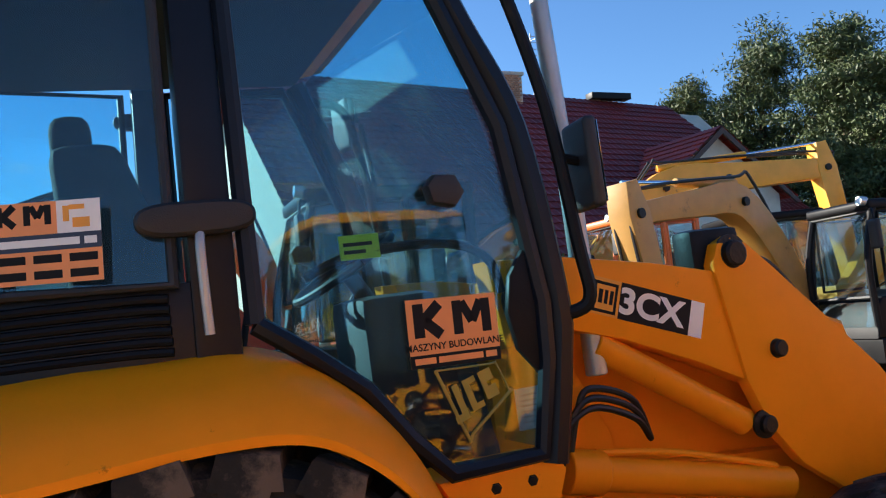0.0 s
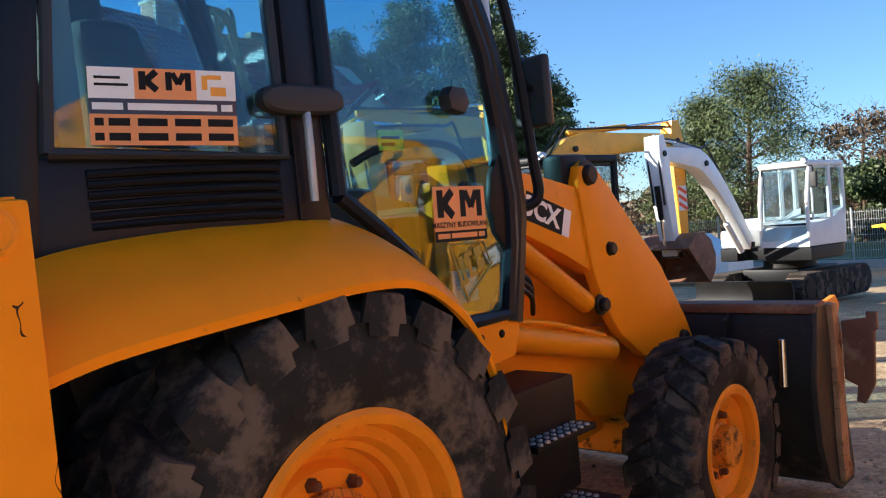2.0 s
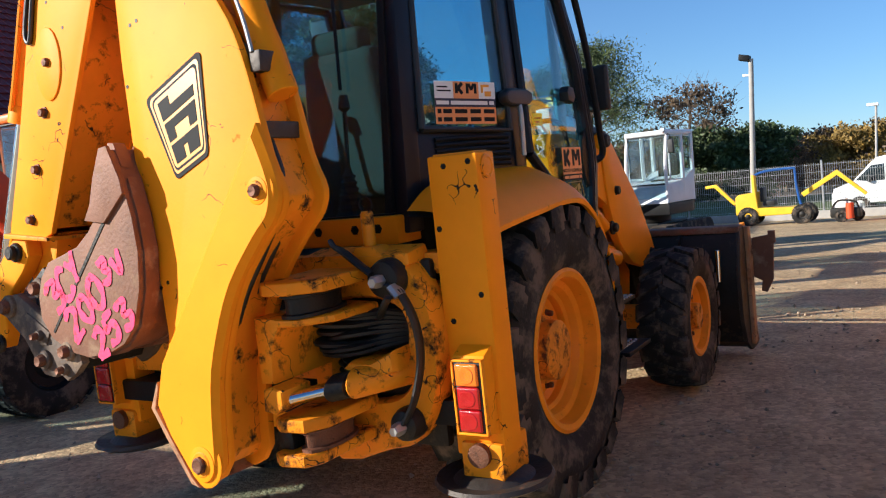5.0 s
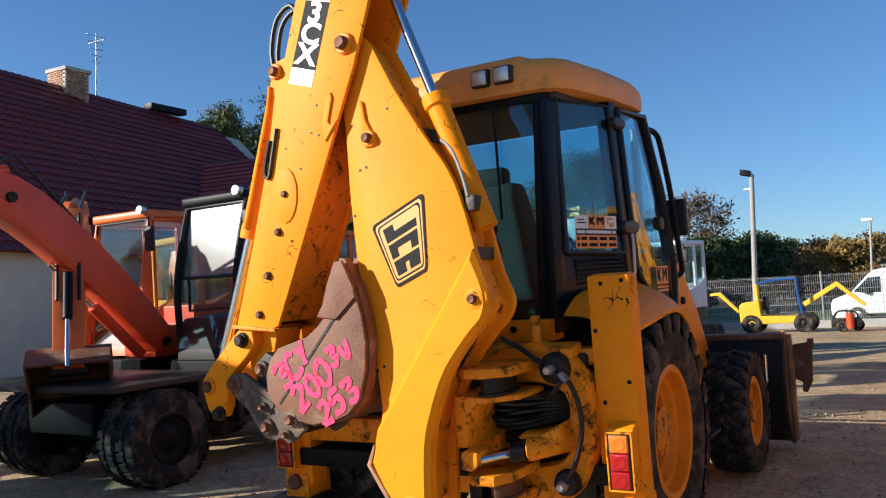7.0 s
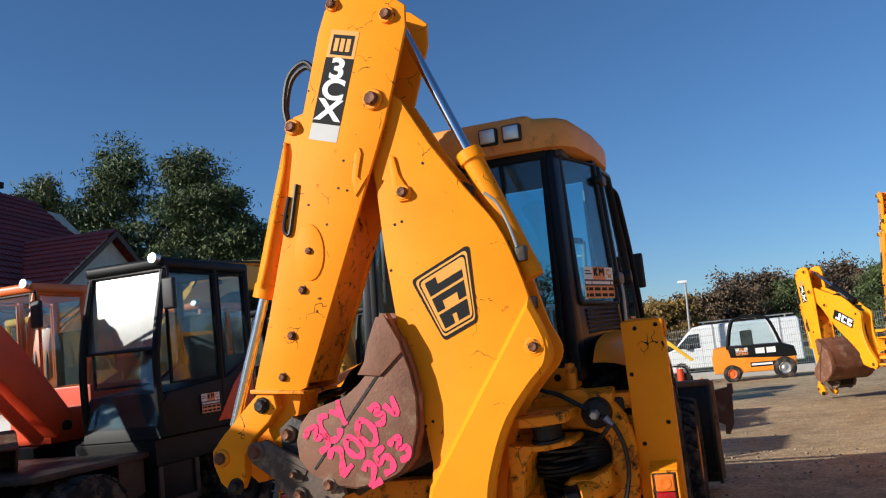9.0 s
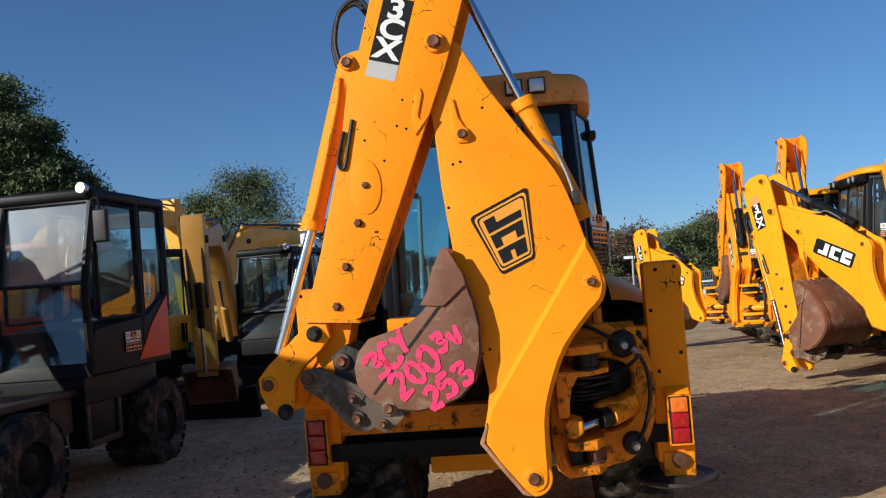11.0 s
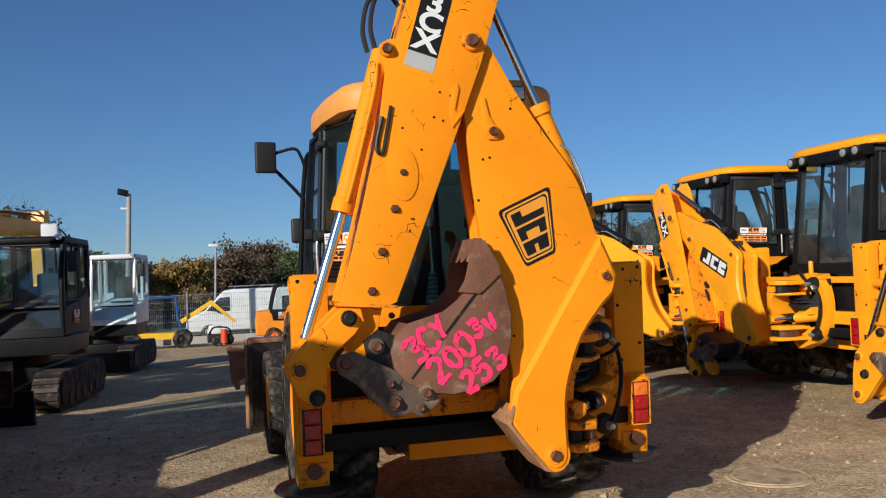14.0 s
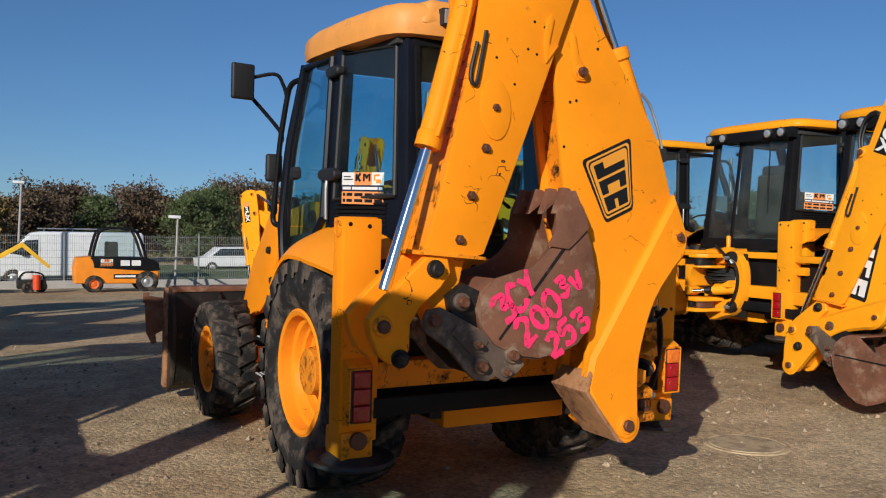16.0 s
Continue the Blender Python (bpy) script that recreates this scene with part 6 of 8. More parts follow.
def arm_decal(parent):
    """Model decal along the loader arm, its end torn pale."""
    m = plane_pose((0.5465, 1.463, 1.621), (0, 0.946, -0.323), (0, 0.323, 0.946))
    d = part("arm_decal", rect(B(), m, -0.01, -0.058, 0.27, 0.062), "decal_black", parent, "black decal with white model letters")
    part("decal_tip", rect(B(), m, 0.27, -0.058, 0.325, 0.062), "decal_white", d)
    part("decal_patch", rect(B(), m, -0.12, -0.058, -0.01, 0.062), "decal_yellow", d)
    bm = B()
    for x0_, y0_, x1_, y1_ in ((-0.11, -0.045, -0.10, 0.05), (-0.03, -0.045, -0.02, 0.05), (-0.11, 0.04, -0.02, 0.05), (-0.11, -0.05, -0.02, -0.04), (-0.09, -0.02, -0.075, 0.025), (-0.068, -0.02, -0.055, 0.025), (-0.048, -0.02, -0.035, 0.025)):
        rect(bm, m, x0_, y0_, x1_, y1_, 0.0006, 0.001)
    part("decal_mark", bm, "decal_black", d)
    lettering("decal_letters", "3CX", 0.115, m @ Matrix.Translation((0.115, 0.0, 0.0014)) @ Matrix.Diagonal((1.15, 1, 1, 1)), "decal_white", d, 0.0005, 0.004)


# the worn machine stands a little askew: nose up and turned towards the excavators
BODY = Matrix.Translation((0.012, -0.9, 1.7)) @ Matrix.Rotation(0.033, 4, "Z") @ Matrix.Rotation(0.031, 4, "X") @ Matrix.Translation((0, 0.9, -1.7))


def backhoe(m, label, main=True, x0=0.24, tilt=0.0, dip=0.0, bucket=1.0, group="", slew=0.0, curl=0.0, drop=0.0):
    th = thing("backhoe_loader", label, "backhoe loader", m, group)
    for s in (1, -1):
        wheel(th, "rear_wheel", (s * 0.82, 0.03, 0.77), 0.705, 0.46, 0.362, 21, 0.045, 0.11, s, "yellow steel rear wheel with dusty lugged tyre", 0.11, 0.14, 0.16, True)
        wheel(th, "front_wheel", (s * 0.90, 2.17, 0.485), 0.485, 0.32, 0.25, 19, 0.03, 0.085, s, "yellow steel front wheel with block-tread tyre", 0.10, 0.09, 0.10, True)
        fender(th, s)
    cab(th, main, "navy" if main else "black")
    front_end(th, main)
    shovel(th)
    rear_end(th, main)
    carriage(th, x0, main)
    linkage(th, main, (x0, 0.68 - drop), tilt, dip, bucket, slew, curl)
    contact_sticker(th, plane_pose((0.684, -0.404, 1.862), (0.121, 0.325, -0.017), (0, 0, 1)), 0.348, 0.186)
    contact_sticker(th, plane_pose((-0.803, -0.06, 1.79 if main else 1.862), (0.121, -0.325, 0.0), (0, 0, 1)), 0.348, 0.186)
    if main:
        firm_sticker(th)
        arm_decal(th)
    return th


digger = backhoe(BODY, "worn orange-yellow backhoe loader parked on gravel", True)


# ---- ground ----
def ground_z(x, y):
    """The yard is even round the machine and falls gently away beyond it; far off to the sides it runs level."""
    side = 0.036 * (max(0.0, abs(x) - 14.0)) * (-1 if x > 0 else 1)
    return side - 0.033 * min(max(0.0, y - 4.0), 34.0) + 0.012 * noise.noise(Vector((x * 0.5, y * 0.5, 3.1))) + 0.082


def ground_material():
    m = bpy.data.materials.new("gravel_ground")
    m.use_nodes = True
    nt = m.node_tree
    b = nt.nodes["Principled BSDF"]
    b.inputs["Roughness"].default_value = 0.92
    b.inputs["Specular IOR Level"].default_value = 0.25
    co = nt.nodes.new("ShaderNodeTexCoord")
    def tex(kind, scale, detail=6):
        n = nt.nodes.new(kind)
        n.inputs["Scale"].default_value = scale
        if kind == "ShaderNodeTexNoise":
            n.inputs["Detail"].default_value, n.inputs["Roughness"].default_value = detail, 0.65
        link(nt, co.outputs["Object"], n.inputs["Vector"])
        return n
    big, mid, fine = tex("ShaderNodeTexNoise", 0.45), tex("ShaderNodeTexNoise", 3.2), tex("ShaderNodeTexNoise", 40)
    peb = tex("ShaderNodeTexVoronoi", 34)
    peb2 = tex("ShaderNodeTexVoronoi", 90)
    def ramp(src, stops):
        r = nt.nodes.new("ShaderNodeValToRGB")
        e = r.color_ramp.elements
        e[0].position, e[0].color = stops[0][0], (*stops[0][1], 1)
        e[1].position, e[1].color = stops[1][0], (*stops[1][1], 1)
        for p, c in stops[2:]:
            e.new(p).color = (*c, 1)
        link(nt, src, r.inputs["Fac"])
        return r
    base = ramp(big.outputs["Fac"], [(0.30, (0.42, 0.30, 0.165)), (0.70, (0.65, 0.505, 0.30)), (0.5, (0.545, 0.405, 0.235))])
    spots = ramp(mid.outputs["Fac"], [(0.36, (0.72, 0.70, 0.68)), (0.66, (1.1, 1.09, 1.07))])
    mx = nt.nodes.new("ShaderNodeMix")
    mx.data_type, mx.blend_type = "RGBA", "MULTIPLY"
    mx.inputs["Factor"].default_value = 0.9
    link(nt, base.outputs[0], mx.inputs["A"])
    link(nt, spots.outputs[0], mx.inputs["B"])
    stone = nt.nodes.new("ShaderNodeMix")
    stone.data_type, stone.blend_type = "RGBA", "MULTIPLY"
    stone.inputs["Factor"].default_value = 0.8
    grey = ramp(peb.outputs["Color"], [(0.1, (0.6, 0.58, 0.56)), (0.9, (1.3, 1.27, 1.22))])
    link(nt, mx.outputs["Result"], stone.inputs["A"])
    link(nt, grey.outputs[0], stone.inputs["B"])
    link(nt, stone.outputs["Result"], b.inputs["Base Color"])
    h = None
    for src, amt in ((peb.outputs["Distance"], -0.5), (peb2.outputs["Distance"], -0.25), (fine.outputs["Fac"], 0.35), (mid.outputs["Fac"], 0.25)):
        mu = nt.nodes.new("ShaderNodeMath")
        mu.operation = "MULTIPLY_ADD"
        link(nt, src, mu.inputs[0])
        mu.inputs[1].default_value = amt
        if h is None:
            mu.inputs[2].default_value = 0
        else:
            link(nt, h, mu.inputs[2])
        h = mu.outputs[0]
    bp = nt.nodes.new("ShaderNodeBump")
    bp.inputs["Strength"].default_value, bp.inputs["Distance"].default_value = 0.5, 0.03
    link(nt, h, bp.inputs["Height"])
    link(nt, bp.outputs[0], b.inputs["Normal"])
    return m


M["gravel"] = ground_material()
bm = B()
xs = [-2500, -600, -200, -90, -60, -45] + [-36 + 1.0 * i for i in range(21)] + [-15 + 0.25 * i for i in range(101)] + [11 + i for i in range(1, 26)] + [45, 70, 120, 300, 900, 2500]
ys = [-2500, -600, -150, -60, -30, -20, -14] + [-12 + 0.25 * i for i in range(89)] + [10 + 0.5 * i for i in range(1, 61)] + [44, 50, 60, 80, 120, 200, 400, 900, 2500]
grid = [[bm.verts.new((x, y, ground_z(x, y) - (0.0 if abs(x) < 400 and abs(y) < 400 else 0.5))) for x in xs] for y in ys]
for r0, r1 in zip(grid, grid[1:]):
    for i in range(len(xs) - 1):
        bm.faces.new((r0[i], r0[i + 1], r1[i + 1], r1[i]))
ground = part("ground", bm, "gravel")
tagged(ground, "brown compacted gravel yard with loose stones", "ground", kind="structure")


# loose stones over the yard, thicker near the machine
M["stone"] = surf("yard_stone", (0.34, 0.265, 0.18), 0.9, var=0.25, scale=30, bump=0.2, island=0.35, spec=0.1)


def loose_stones(count, seed):
    rng = np.random.default_rng(seed)
    near = rng.uniform(size=count) < 0.7
    x = np.where(near, rng.uniform(-6.5, 5.5, count), rng.uniform(-10, 7.5, count))
    y = np.where(near, rng.uniform(-5.5, 6.0, count), rng.uniform(4, 26, count))
    keep = np.sin(x * 1.7 + 1.1 * np.sin(y * 0.9)) + np.sin(y * 1.3 + x * 0.5) + rng.normal(size=count) * 0.9 > 0.1
    x, y = x[keep], y[keep]
    s = 0.005 + 0.020 * rng.uniform(size=len(x)) ** 4
    V, F = [], []
    for i in range(len(x)):
        z = ground_z(float(x[i]), float(y[i]))
        n0 = len(V)
        r = s[i] * rng.uniform(0.7, 1.3, (6, 1))
        d = np.array([[1, 0, 0], [0, 1, 0], [-1, 0, 0], [0, -1, 0], [0, 0, 0.75], [0, 0, -0.6]]) + rng.normal(size=(6, 3)) * 0.18
        for p in d * r:
            V.append((x[i] + p[0], y[i] + p[1], z + p[2] + s[i] * 0.25))
        for k in range(4):
            F.append((n0 + k, n0 + (k + 1) % 4, n0 + 4))
            F.append((n0 + (k + 1) % 4, n0 + k, n0 + 5))
    me = bpy.data.meshes.new("loose_stones")
    me.from_pydata(V, [], F)
    me.materials.append(M["stone"])
    ob = new("loose_stones", me)
    ob.matrix_world = YARD
    return tagged(ob, "small loose stones strewn over the gravel", "stones", kind="stuff")


loose_stones(16000, 21)


MANHOLE = (2.4, -0.25, 0.094)
M["cover_iron"] = surf("dusty_iron", (0.34, 0.25, 0.15), 0.9, var=0.25, bump=0.3, dirt=(0.52, 0.39, 0.23), amount=0.85, dscale=8, spec=0.1)
# round cover set flush in the gravel
bm = B()
lathe(bm, [(0, 0.0), (0.27, 0.0), (0.275, -0.008), (0.285, -0.008), (0.29, -0.002), (0.31, -0.004), (0.33, -0.03)], MANHOLE, (MANHOLE[0], MANHOLE[1], 1), 36)
cover = thing("manhole_cover", "dusty round iron manhole cover in the gravel", "manhole cover", Matrix.Identity(4))
part("cover", bm, "cover_iron", cover)

# ---- excavators along the yard ----
M["arm_yellow"] = surf("yellow_arm_paint", (0.85, 0.41, 0.03), 0.4, var=0.1, dirt=(0.2, 0.12, 0.05), amount=0.25)
M["cat_dark"] = surf("ochre_excavator_paint", (0.52, 0.27, 0.045), 0.45, var=0.12, dirt=(0.15, 0.09, 0.04), amount=0.3)
def limb(pts, widths, x0, x1, w=0.012):
    """A box-section arm following joints in the y-z plane, with a depth at each joint."""
    P = [Vector((p[0], p[1])) for p in pts]
    up, lo = [], []
    for i, p in enumerate(P):
        d = (P[min(i + 1, len(P) - 1)] - P[max(i - 1, 0)]).normalized()
        n = Vector((-d.y, d.x))
        up.append(p + n * widths[i] / 2)
        lo.append(p - n * widths[i] / 2)
    return prism(B(), [tuple(p) for p in up + lo[::-1]], "x", x0, x1, w)


def small_wheel(parent, name, c, r, w, rim_mat, out=1, seg=28):
    """A road wheel: tyre with a grooved tread as the part, rim and nuts on it."""
    hw = w / 2
    bm = B()
    lathe(bm, [(r * 0.52, -hw * 0.8), (r * 0.6, -hw), (r * 0.85, -hw), (r * 0.97, -hw * 0.75), (r, -hw * 0.5), (r, -hw * 0.1), (r * 0.96, -hw * 0.05), (r * 0.96, hw * 0.05), (r, hw * 0.1), (r, hw * 0.5), (r * 0.97, hw * 0.75), (r * 0.85, hw), (r * 0.6, hw), (r * 0.52, hw * 0.8)], (0, 0, 0), (1, 0, 0), seg)
    for k in range(seg):
        a = 2 * math.pi * k / seg
        for sd in (-1, 1):
            t = bmesh.new()
            box(t, (sd * hw * 0.12, -math.pi * r / seg * 0.78, r * 0.97), (sd * hw * 0.93, math.pi * r / seg * 0.78, r * 1.012), 0.006, None, 1)
            merge(bm, t, Matrix.Rotation(a + (0.1 if sd > 0 else 0), 4, "X"))
    ty = part(name, bm, "rubber", parent)
    bm = B()
    lathe(bm, [(r * 0.54, hw * 0.82), (r * 0.5, hw * 0.86), (r * 0.46, hw * 0.5), (r * 0.3, hw * 0.4), (r * 0.2, hw * 0.62), (0, hw * 0.64)], (0, 0, 0), (1, 0, 0), 20)
    part("rim", bm, rim_mat, ty)
    ty.matrix_basis = Matrix.Translation(c) @ pose(0, 0, 0, 0, 0, 0 if out > 0 else 180)
    return ty


def scoop(parent, y, z, x0, x1, size, ang, mat_="rust", name="bucket"):
    """A digging or ditching bucket, curled, with side plates."""
    prof = [(0, 0.5), (0.30, 0.48), (0.52, 0.30), (0.58, 0.0), (0.48, -0.28), (0.22, -0.46), (-0.12, -0.50)]
    prof = [rot2((p[0] * size, p[1] * size), (0, 0), ang, (y, z)) for p in prof]
    c = rot2((-0.1 * size, 0), (0, 0), ang, (y, z))
    inn = [(c[0] + (p[0] - c[0]) * 0.93, c[1] + (p[1] - c[1]) * 0.93) for p in prof]
    bk = part(name, prism(B(), prof + inn[::-1], "x", x0, x1, 0.0), mat_, parent, "worn rusty bucket")
    for a, b in ((x0 - 0.02, x0), (x1, x1 + 0.02)):
        part("bucket_side", prism(B(), prof, "x", a, b, 0.003), mat_, bk)
    return bk


def excavator(m, label, paint, cabmat, frame_mat, arm, joints, widths, bucket=None, wheeled=False, blade=True, cab_box=(-1.05, -0.05, -0.35, 1.15, 1.10, 2.78), boom_x=0.25, tail=0.95, sign=True, stripe=False, door_paint=None, swing=0.0, rake=0.16, screen=None, reach=0.0):
    """An excavator facing +y: undercarriage, upper body, cab with panes, boom, dipper and rams.
    joints: boom foot, knee, boom tip, dipper end, each as (y, z)."""
    th = thing("excavator", label, "excavator", m, "excavators along the yard")
    if wheeled:
        bm = B()
        box(bm, (-0.50, -0.8, 0.50), (0.50, 2.35, 0.80), 0.04)
        part("chassis", bm, "black", th)
        for y in (-0.30, 1.95):
            for s in (1, -1):
                small_wheel(th, "wheel", (s * 0.98, y, 0.44), 0.44, 0.24, "black", s)
                small_wheel(th, "wheel", (s * 0.71, y, 0.44), 0.44, 0.22, "black", s)
            bm = B()
            rod(bm, (-0.9, y, 0.44), (0.9, y, 0.44), 0.09)
            part("axle", bm, "black", th)
        bm = B()
        box(bm, (-0.95, 1.1, 0.90), (0.9, 2.45, 0.96), 0.015)
        deck = part("deck", bm, "steel_dark", th)
        for s in (-1, 1):
            bm = B()
            prism(bm, [(1.15, 0.90), (1.15, 0.60), (1.35, 0.55), (1.48, 0.70), (1.48, 0.90)], "x", s * 0.62, s * 0.92, 0.01)
            part("wheel_guard", bm, "steel_dark", deck)
            bm = B()
            box(bm, (s * 0.80, 0.45, 0.42), (s * 0.98, 1.05, 0.86), 0.03)
            locker = part("step_locker", bm, "black", th)
            bm = B()
            for a, b in (((0.45, 0.42), (0.51, 0.86)), ((0.99, 0.42), (1.05, 0.86)), ((0.45, 0.80), (1.05, 0.86)), ((0.45, 0.42), (1.05, 0.48))):
                box(bm, (s * 0.98, a[0], a[1]), (s * 1.0, b[0], b[1]), 0.004)
            part("locker_frame", bm, "steel_dark", locker)
    else:
        for s in (1, -1):
            bm = B()
            yo, yi = 1.15, 0.28
            ring = []
            for k in range(24):
                a = math.pi / 2 + math.pi * k / 23
                ring.append((-yo + 0.27 * math.cos(a), 0.29 + 0.27 * math.sin(a)))
            for k in range(24):
                a = -math.pi / 2 + math.pi * k / 23
                ring.append((yo + 0.27 * math.cos(a), 0.29 + 0.27 * math.sin(a)))
            prism(bm, ring, "x", s * 0.62, s * 0.98, 0.02)
            tr = part("track", bm, "rubber", th)
            bm = B()
            pts = ring + ring[:1]
            acc = []
            for p, q in zip(pts, pts[1:]):
                acc.append(math.hypot(q[0] - p[0], q[1] - p[1]))
            total, step, pos = sum(acc), 0.11, 0.0
            while pos < total - 0.05:
                d, i = pos, 0
                while d > acc[i]:
                    d -= acc[i]
                    i += 1
                p, q = pts[i], pts[i + 1]
                f = d / max(acc[i], 1e-6)
                c = (p[0] + (q[0] - p[0]) * f, p[1] + (q[1] - p[1]) * f)
                ang = math.atan2(q[1] - p[1], q[0] - p[0])
                mm = Matrix.Translation((0, c[0], c[1])) @ Matrix.Rotation(ang, 4, "X")
                t = bmesh.new()
                box(t, (s * 0.63, -0.03, -0.02), (s * 0.97, 0.03, 0.02), 0.0, mm)
                merge(bm, t)
                pos += step
            tagged(part("track_tread", bm, "steel_dark", tr), kind="stuff")
            for y in (-0.7, -0.3, 0.1, 0.5, 0.85):
                bm = B()
                rod(bm, (s * 0.97, y, 0.17), (s * 1.0, y, 0.17), 0.09)
                part("roller", bm, "steel_dark", tr)
            bm = B()
            rod(bm, (s * 0.97, 1.15, 0.29), (s * 1.0, 1.15, 0.29), 0.19, seg=24)
            part("idler", bm, frame_mat, tr)
        bm = B()
        box(bm, (-0.6, -0.8, 0.3), (0.6, 0.8, 0.62), 0.05)
        part("chassis", bm, frame_mat, th)
    if blade:
        y = 1.75 + reach
        bm = B()
        prism(bm, [(y, 0.04), (y + 0.10, 0.10), (y + 0.06, 0.28), (y + 0.12, 0.48), (y + 0.08, 0.49), (y, 0.28)], "x", -1.0, 1.0, 0.004)
        bl = part("dozer_blade", bm, frame_mat if frame_mat != "white_paint" else "steel_dark", th, "worn steel dozer blade")
        for s in (1, -1):
            bm = B()
            prism(bm, [(0.7, 0.30), (0.7, 0.42), (y + 0.02, 0.34), (y + 0.02, 0.18)], "x", s * 0.38, s * 0.48, 0.01)
            part("blade_arm", bm, "black", bl)
    bm = B()
    lathe(bm, [(0.5, 0.0), (0.5, 0.22)], (0, 0, 0.60), (0, 0, 1), 28)
    part("slew_ring", bm, "grease", th)
    # upper body with rounded tail
    plan = []
    for k in range(17):
        a = math.pi + math.pi * k / 16
        plan.append((1.0 * math.cos(a), -0.15 + (tail - 0.15) * math.sin(a)))
    plan += [(1.02, 0.5), (0.95, 0.95), (0.55, 1.0), (0.5, 0.7), (-0.05, 0.7), (-0.08, 1.1), (-1.02, 1.1)]
    part("deck_frame", prism(B(), plan, "z", 0.80, 1.06, 0.03, 3), "black", th)
    body = [(x * 0.985, y if y > 0 else y * 0.985) for x, y in plan[:17]] + [(0.98, 0.35), (0.4, 0.35), (0.35, -0.2), (-0.05, -0.38), (-1.0, -0.38)]
    part("engine_cover", prism(B(), body, "z", 1.06, 1.62, 0.08, 4), paint, th)
    bm = B()
    for k in range(5):
        box(bm, (0.985, -0.30 + 0.10 * k, 1.2), (1.0, -0.24 + 0.10 * k, 1.5), 0.004)
    part("vent", bm, "black", th)
    bm = B()
    box(bm, (0.42, 0.30, 1.06), (0.97, 0.90, 1.42), 0.06)
    part("tank_cover", bm, paint, th)
    bm = B()
    rod(bm, (0.4, -0.5, 1.6), (0.4, -0.52, 1.95), 0.035)
    part("exhaust", bm, "steel_dark", th)
    # cab: lower shell, posts, panes, roof
    x0, x1, y0, y1, z0, z1 = cab_box
    zs = z0 + 0.52
    fy = y1 - rake
    zf = screen or zs - 0.10
    yf = y1 - 0.045 - (rake - 0.045) * (zf - zs + 0.1) / (z1 - 0.06 - zs + 0.1)
    bm = B()
    prism(bm, [(y0, z0), (y0, zs + 0.2), (y0 + 0.5, zs - 0.02), (y1 - 0.12, zs - 0.10), (y1 - 0.04, zs - 0.2), (y1, z0)], "x", x0, x1, 0.03, 3)
    cabp = part("cab_shell", bm, cabmat, th)
    if door_paint:
        bm = B()
        prism(bm, [(y0 + 0.05, z0 + 0.06), (y0 + 0.05, zs + 0.16), (y0 + 0.40, zs - 0.10), (y0 + 0.72, z0 + 0.06)], "x", x0 - 0.012, x0, 0.004)
        part("side_panel", bm, door_paint, cabp)
    side = [(y0, zs + 0.1), (y0, z1), (fy - 0.05, z1), (y1 - 0.02, zs + 0.35), (y1 - 0.04, zs - 0.12)]
    for x in (x0 + 0.03, x1 - 0.03):
        bm = B()
        tube(bm, [(x, y0 + 0.03, zs), (x, y0 + 0.03, z1 - 0.02)], 0.05, 8, 1, False)
        part("post", bm, cabmat, cabp)
        bm = B()
        tube(bm, [(x, y1 - 0.05, z0 + 0.1), (x, y1 - 0.035, zs + 0.3), (x, fy - 0.02, z1 - 0.02)], 0.038, 8, 5)
        part("post", bm, cabmat, cabp)
        bm = B()
        tube(bm, [(x, y0 + 0.58, z0 + 0.2), (x, y0 + 0.58, z1 - 0.02)], 0.04, 8, 1, False)
        part("post", bm, cabmat, cabp)
        sg = -1 if x < (x0 + x1) / 2 else 1
        for ya, yb in ((y0 + 0.07, y0 + 0.54), (y0 + 0.62, y1 - 0.20)):
            bm = quad(B(), [(x + sg * 0.01, ya, zs + (0.16 if ya < y0 + 0.3 else -0.02)), (x + sg * 0.01, yb, zs - 0.02), (x + sg * 0.01, yb, z1 - 0.08), (x + sg * 0.01, ya, z1 - 0.08)])
            part("side_pane", bm, "glass_clear", cabp)
            fr = B()
            zz = zs + (0.16 if ya < y0 + 0.3 else -0.02)
            tube(fr, [(x + sg * 0.02, ya, zz), (x + sg * 0.02, yb, zs - 0.02), (x + sg * 0.02, yb, z1 - 0.08), (x + sg * 0.02, ya, z1 - 0.08), (x + sg * 0.02, ya, zz)], 0.02, 6, 1, False)
            part("pane_frame", fr, cabmat, cabp)
    front = [(x0 + 0.05, yf, zf), (x1 - 0.05, yf, zf), (x1 - 0.05, fy - 0.0, z1 - 0.06), (x0 + 0.05, fy - 0.0, z1 - 0.06)]
    part("front_pane", quad(B(), front), "glass_dusty" if wheeled else "glass_clear", cabp)
    low = [(x0 + 0.05, y1 + 0.004, z0 + 0.12), (x1 - 0.05, y1 + 0.004, z0 + 0.12), (x1 - 0.05, yf + 0.004, zf - 0.05), (x0 + 0.05, yf + 0.004, zf - 0.05)]
    part("lower_pane", quad(B(), low), "glass_clear", cabp)
    bm = B()
    tube(bm, [Vector(p) + Vector((0, 0.012, 0)) for p in front + front[:1]], 0.022, 6, 1, False)
    part("screen_frame", bm, "black_plastic", cabp)
    rear = [(x0 + 0.05, y0 + 0.02, zs + 0.24), (x1 - 0.05, y0 + 0.02, zs + 0.24), (x1 - 0.05, y0 + 0.02, z1 - 0.08), (x0 + 0.05, y0 + 0.02, z1 - 0.08)]
    part("rear_pane", quad(B(), rear), "glass_clear", cabp)
    bm = B()
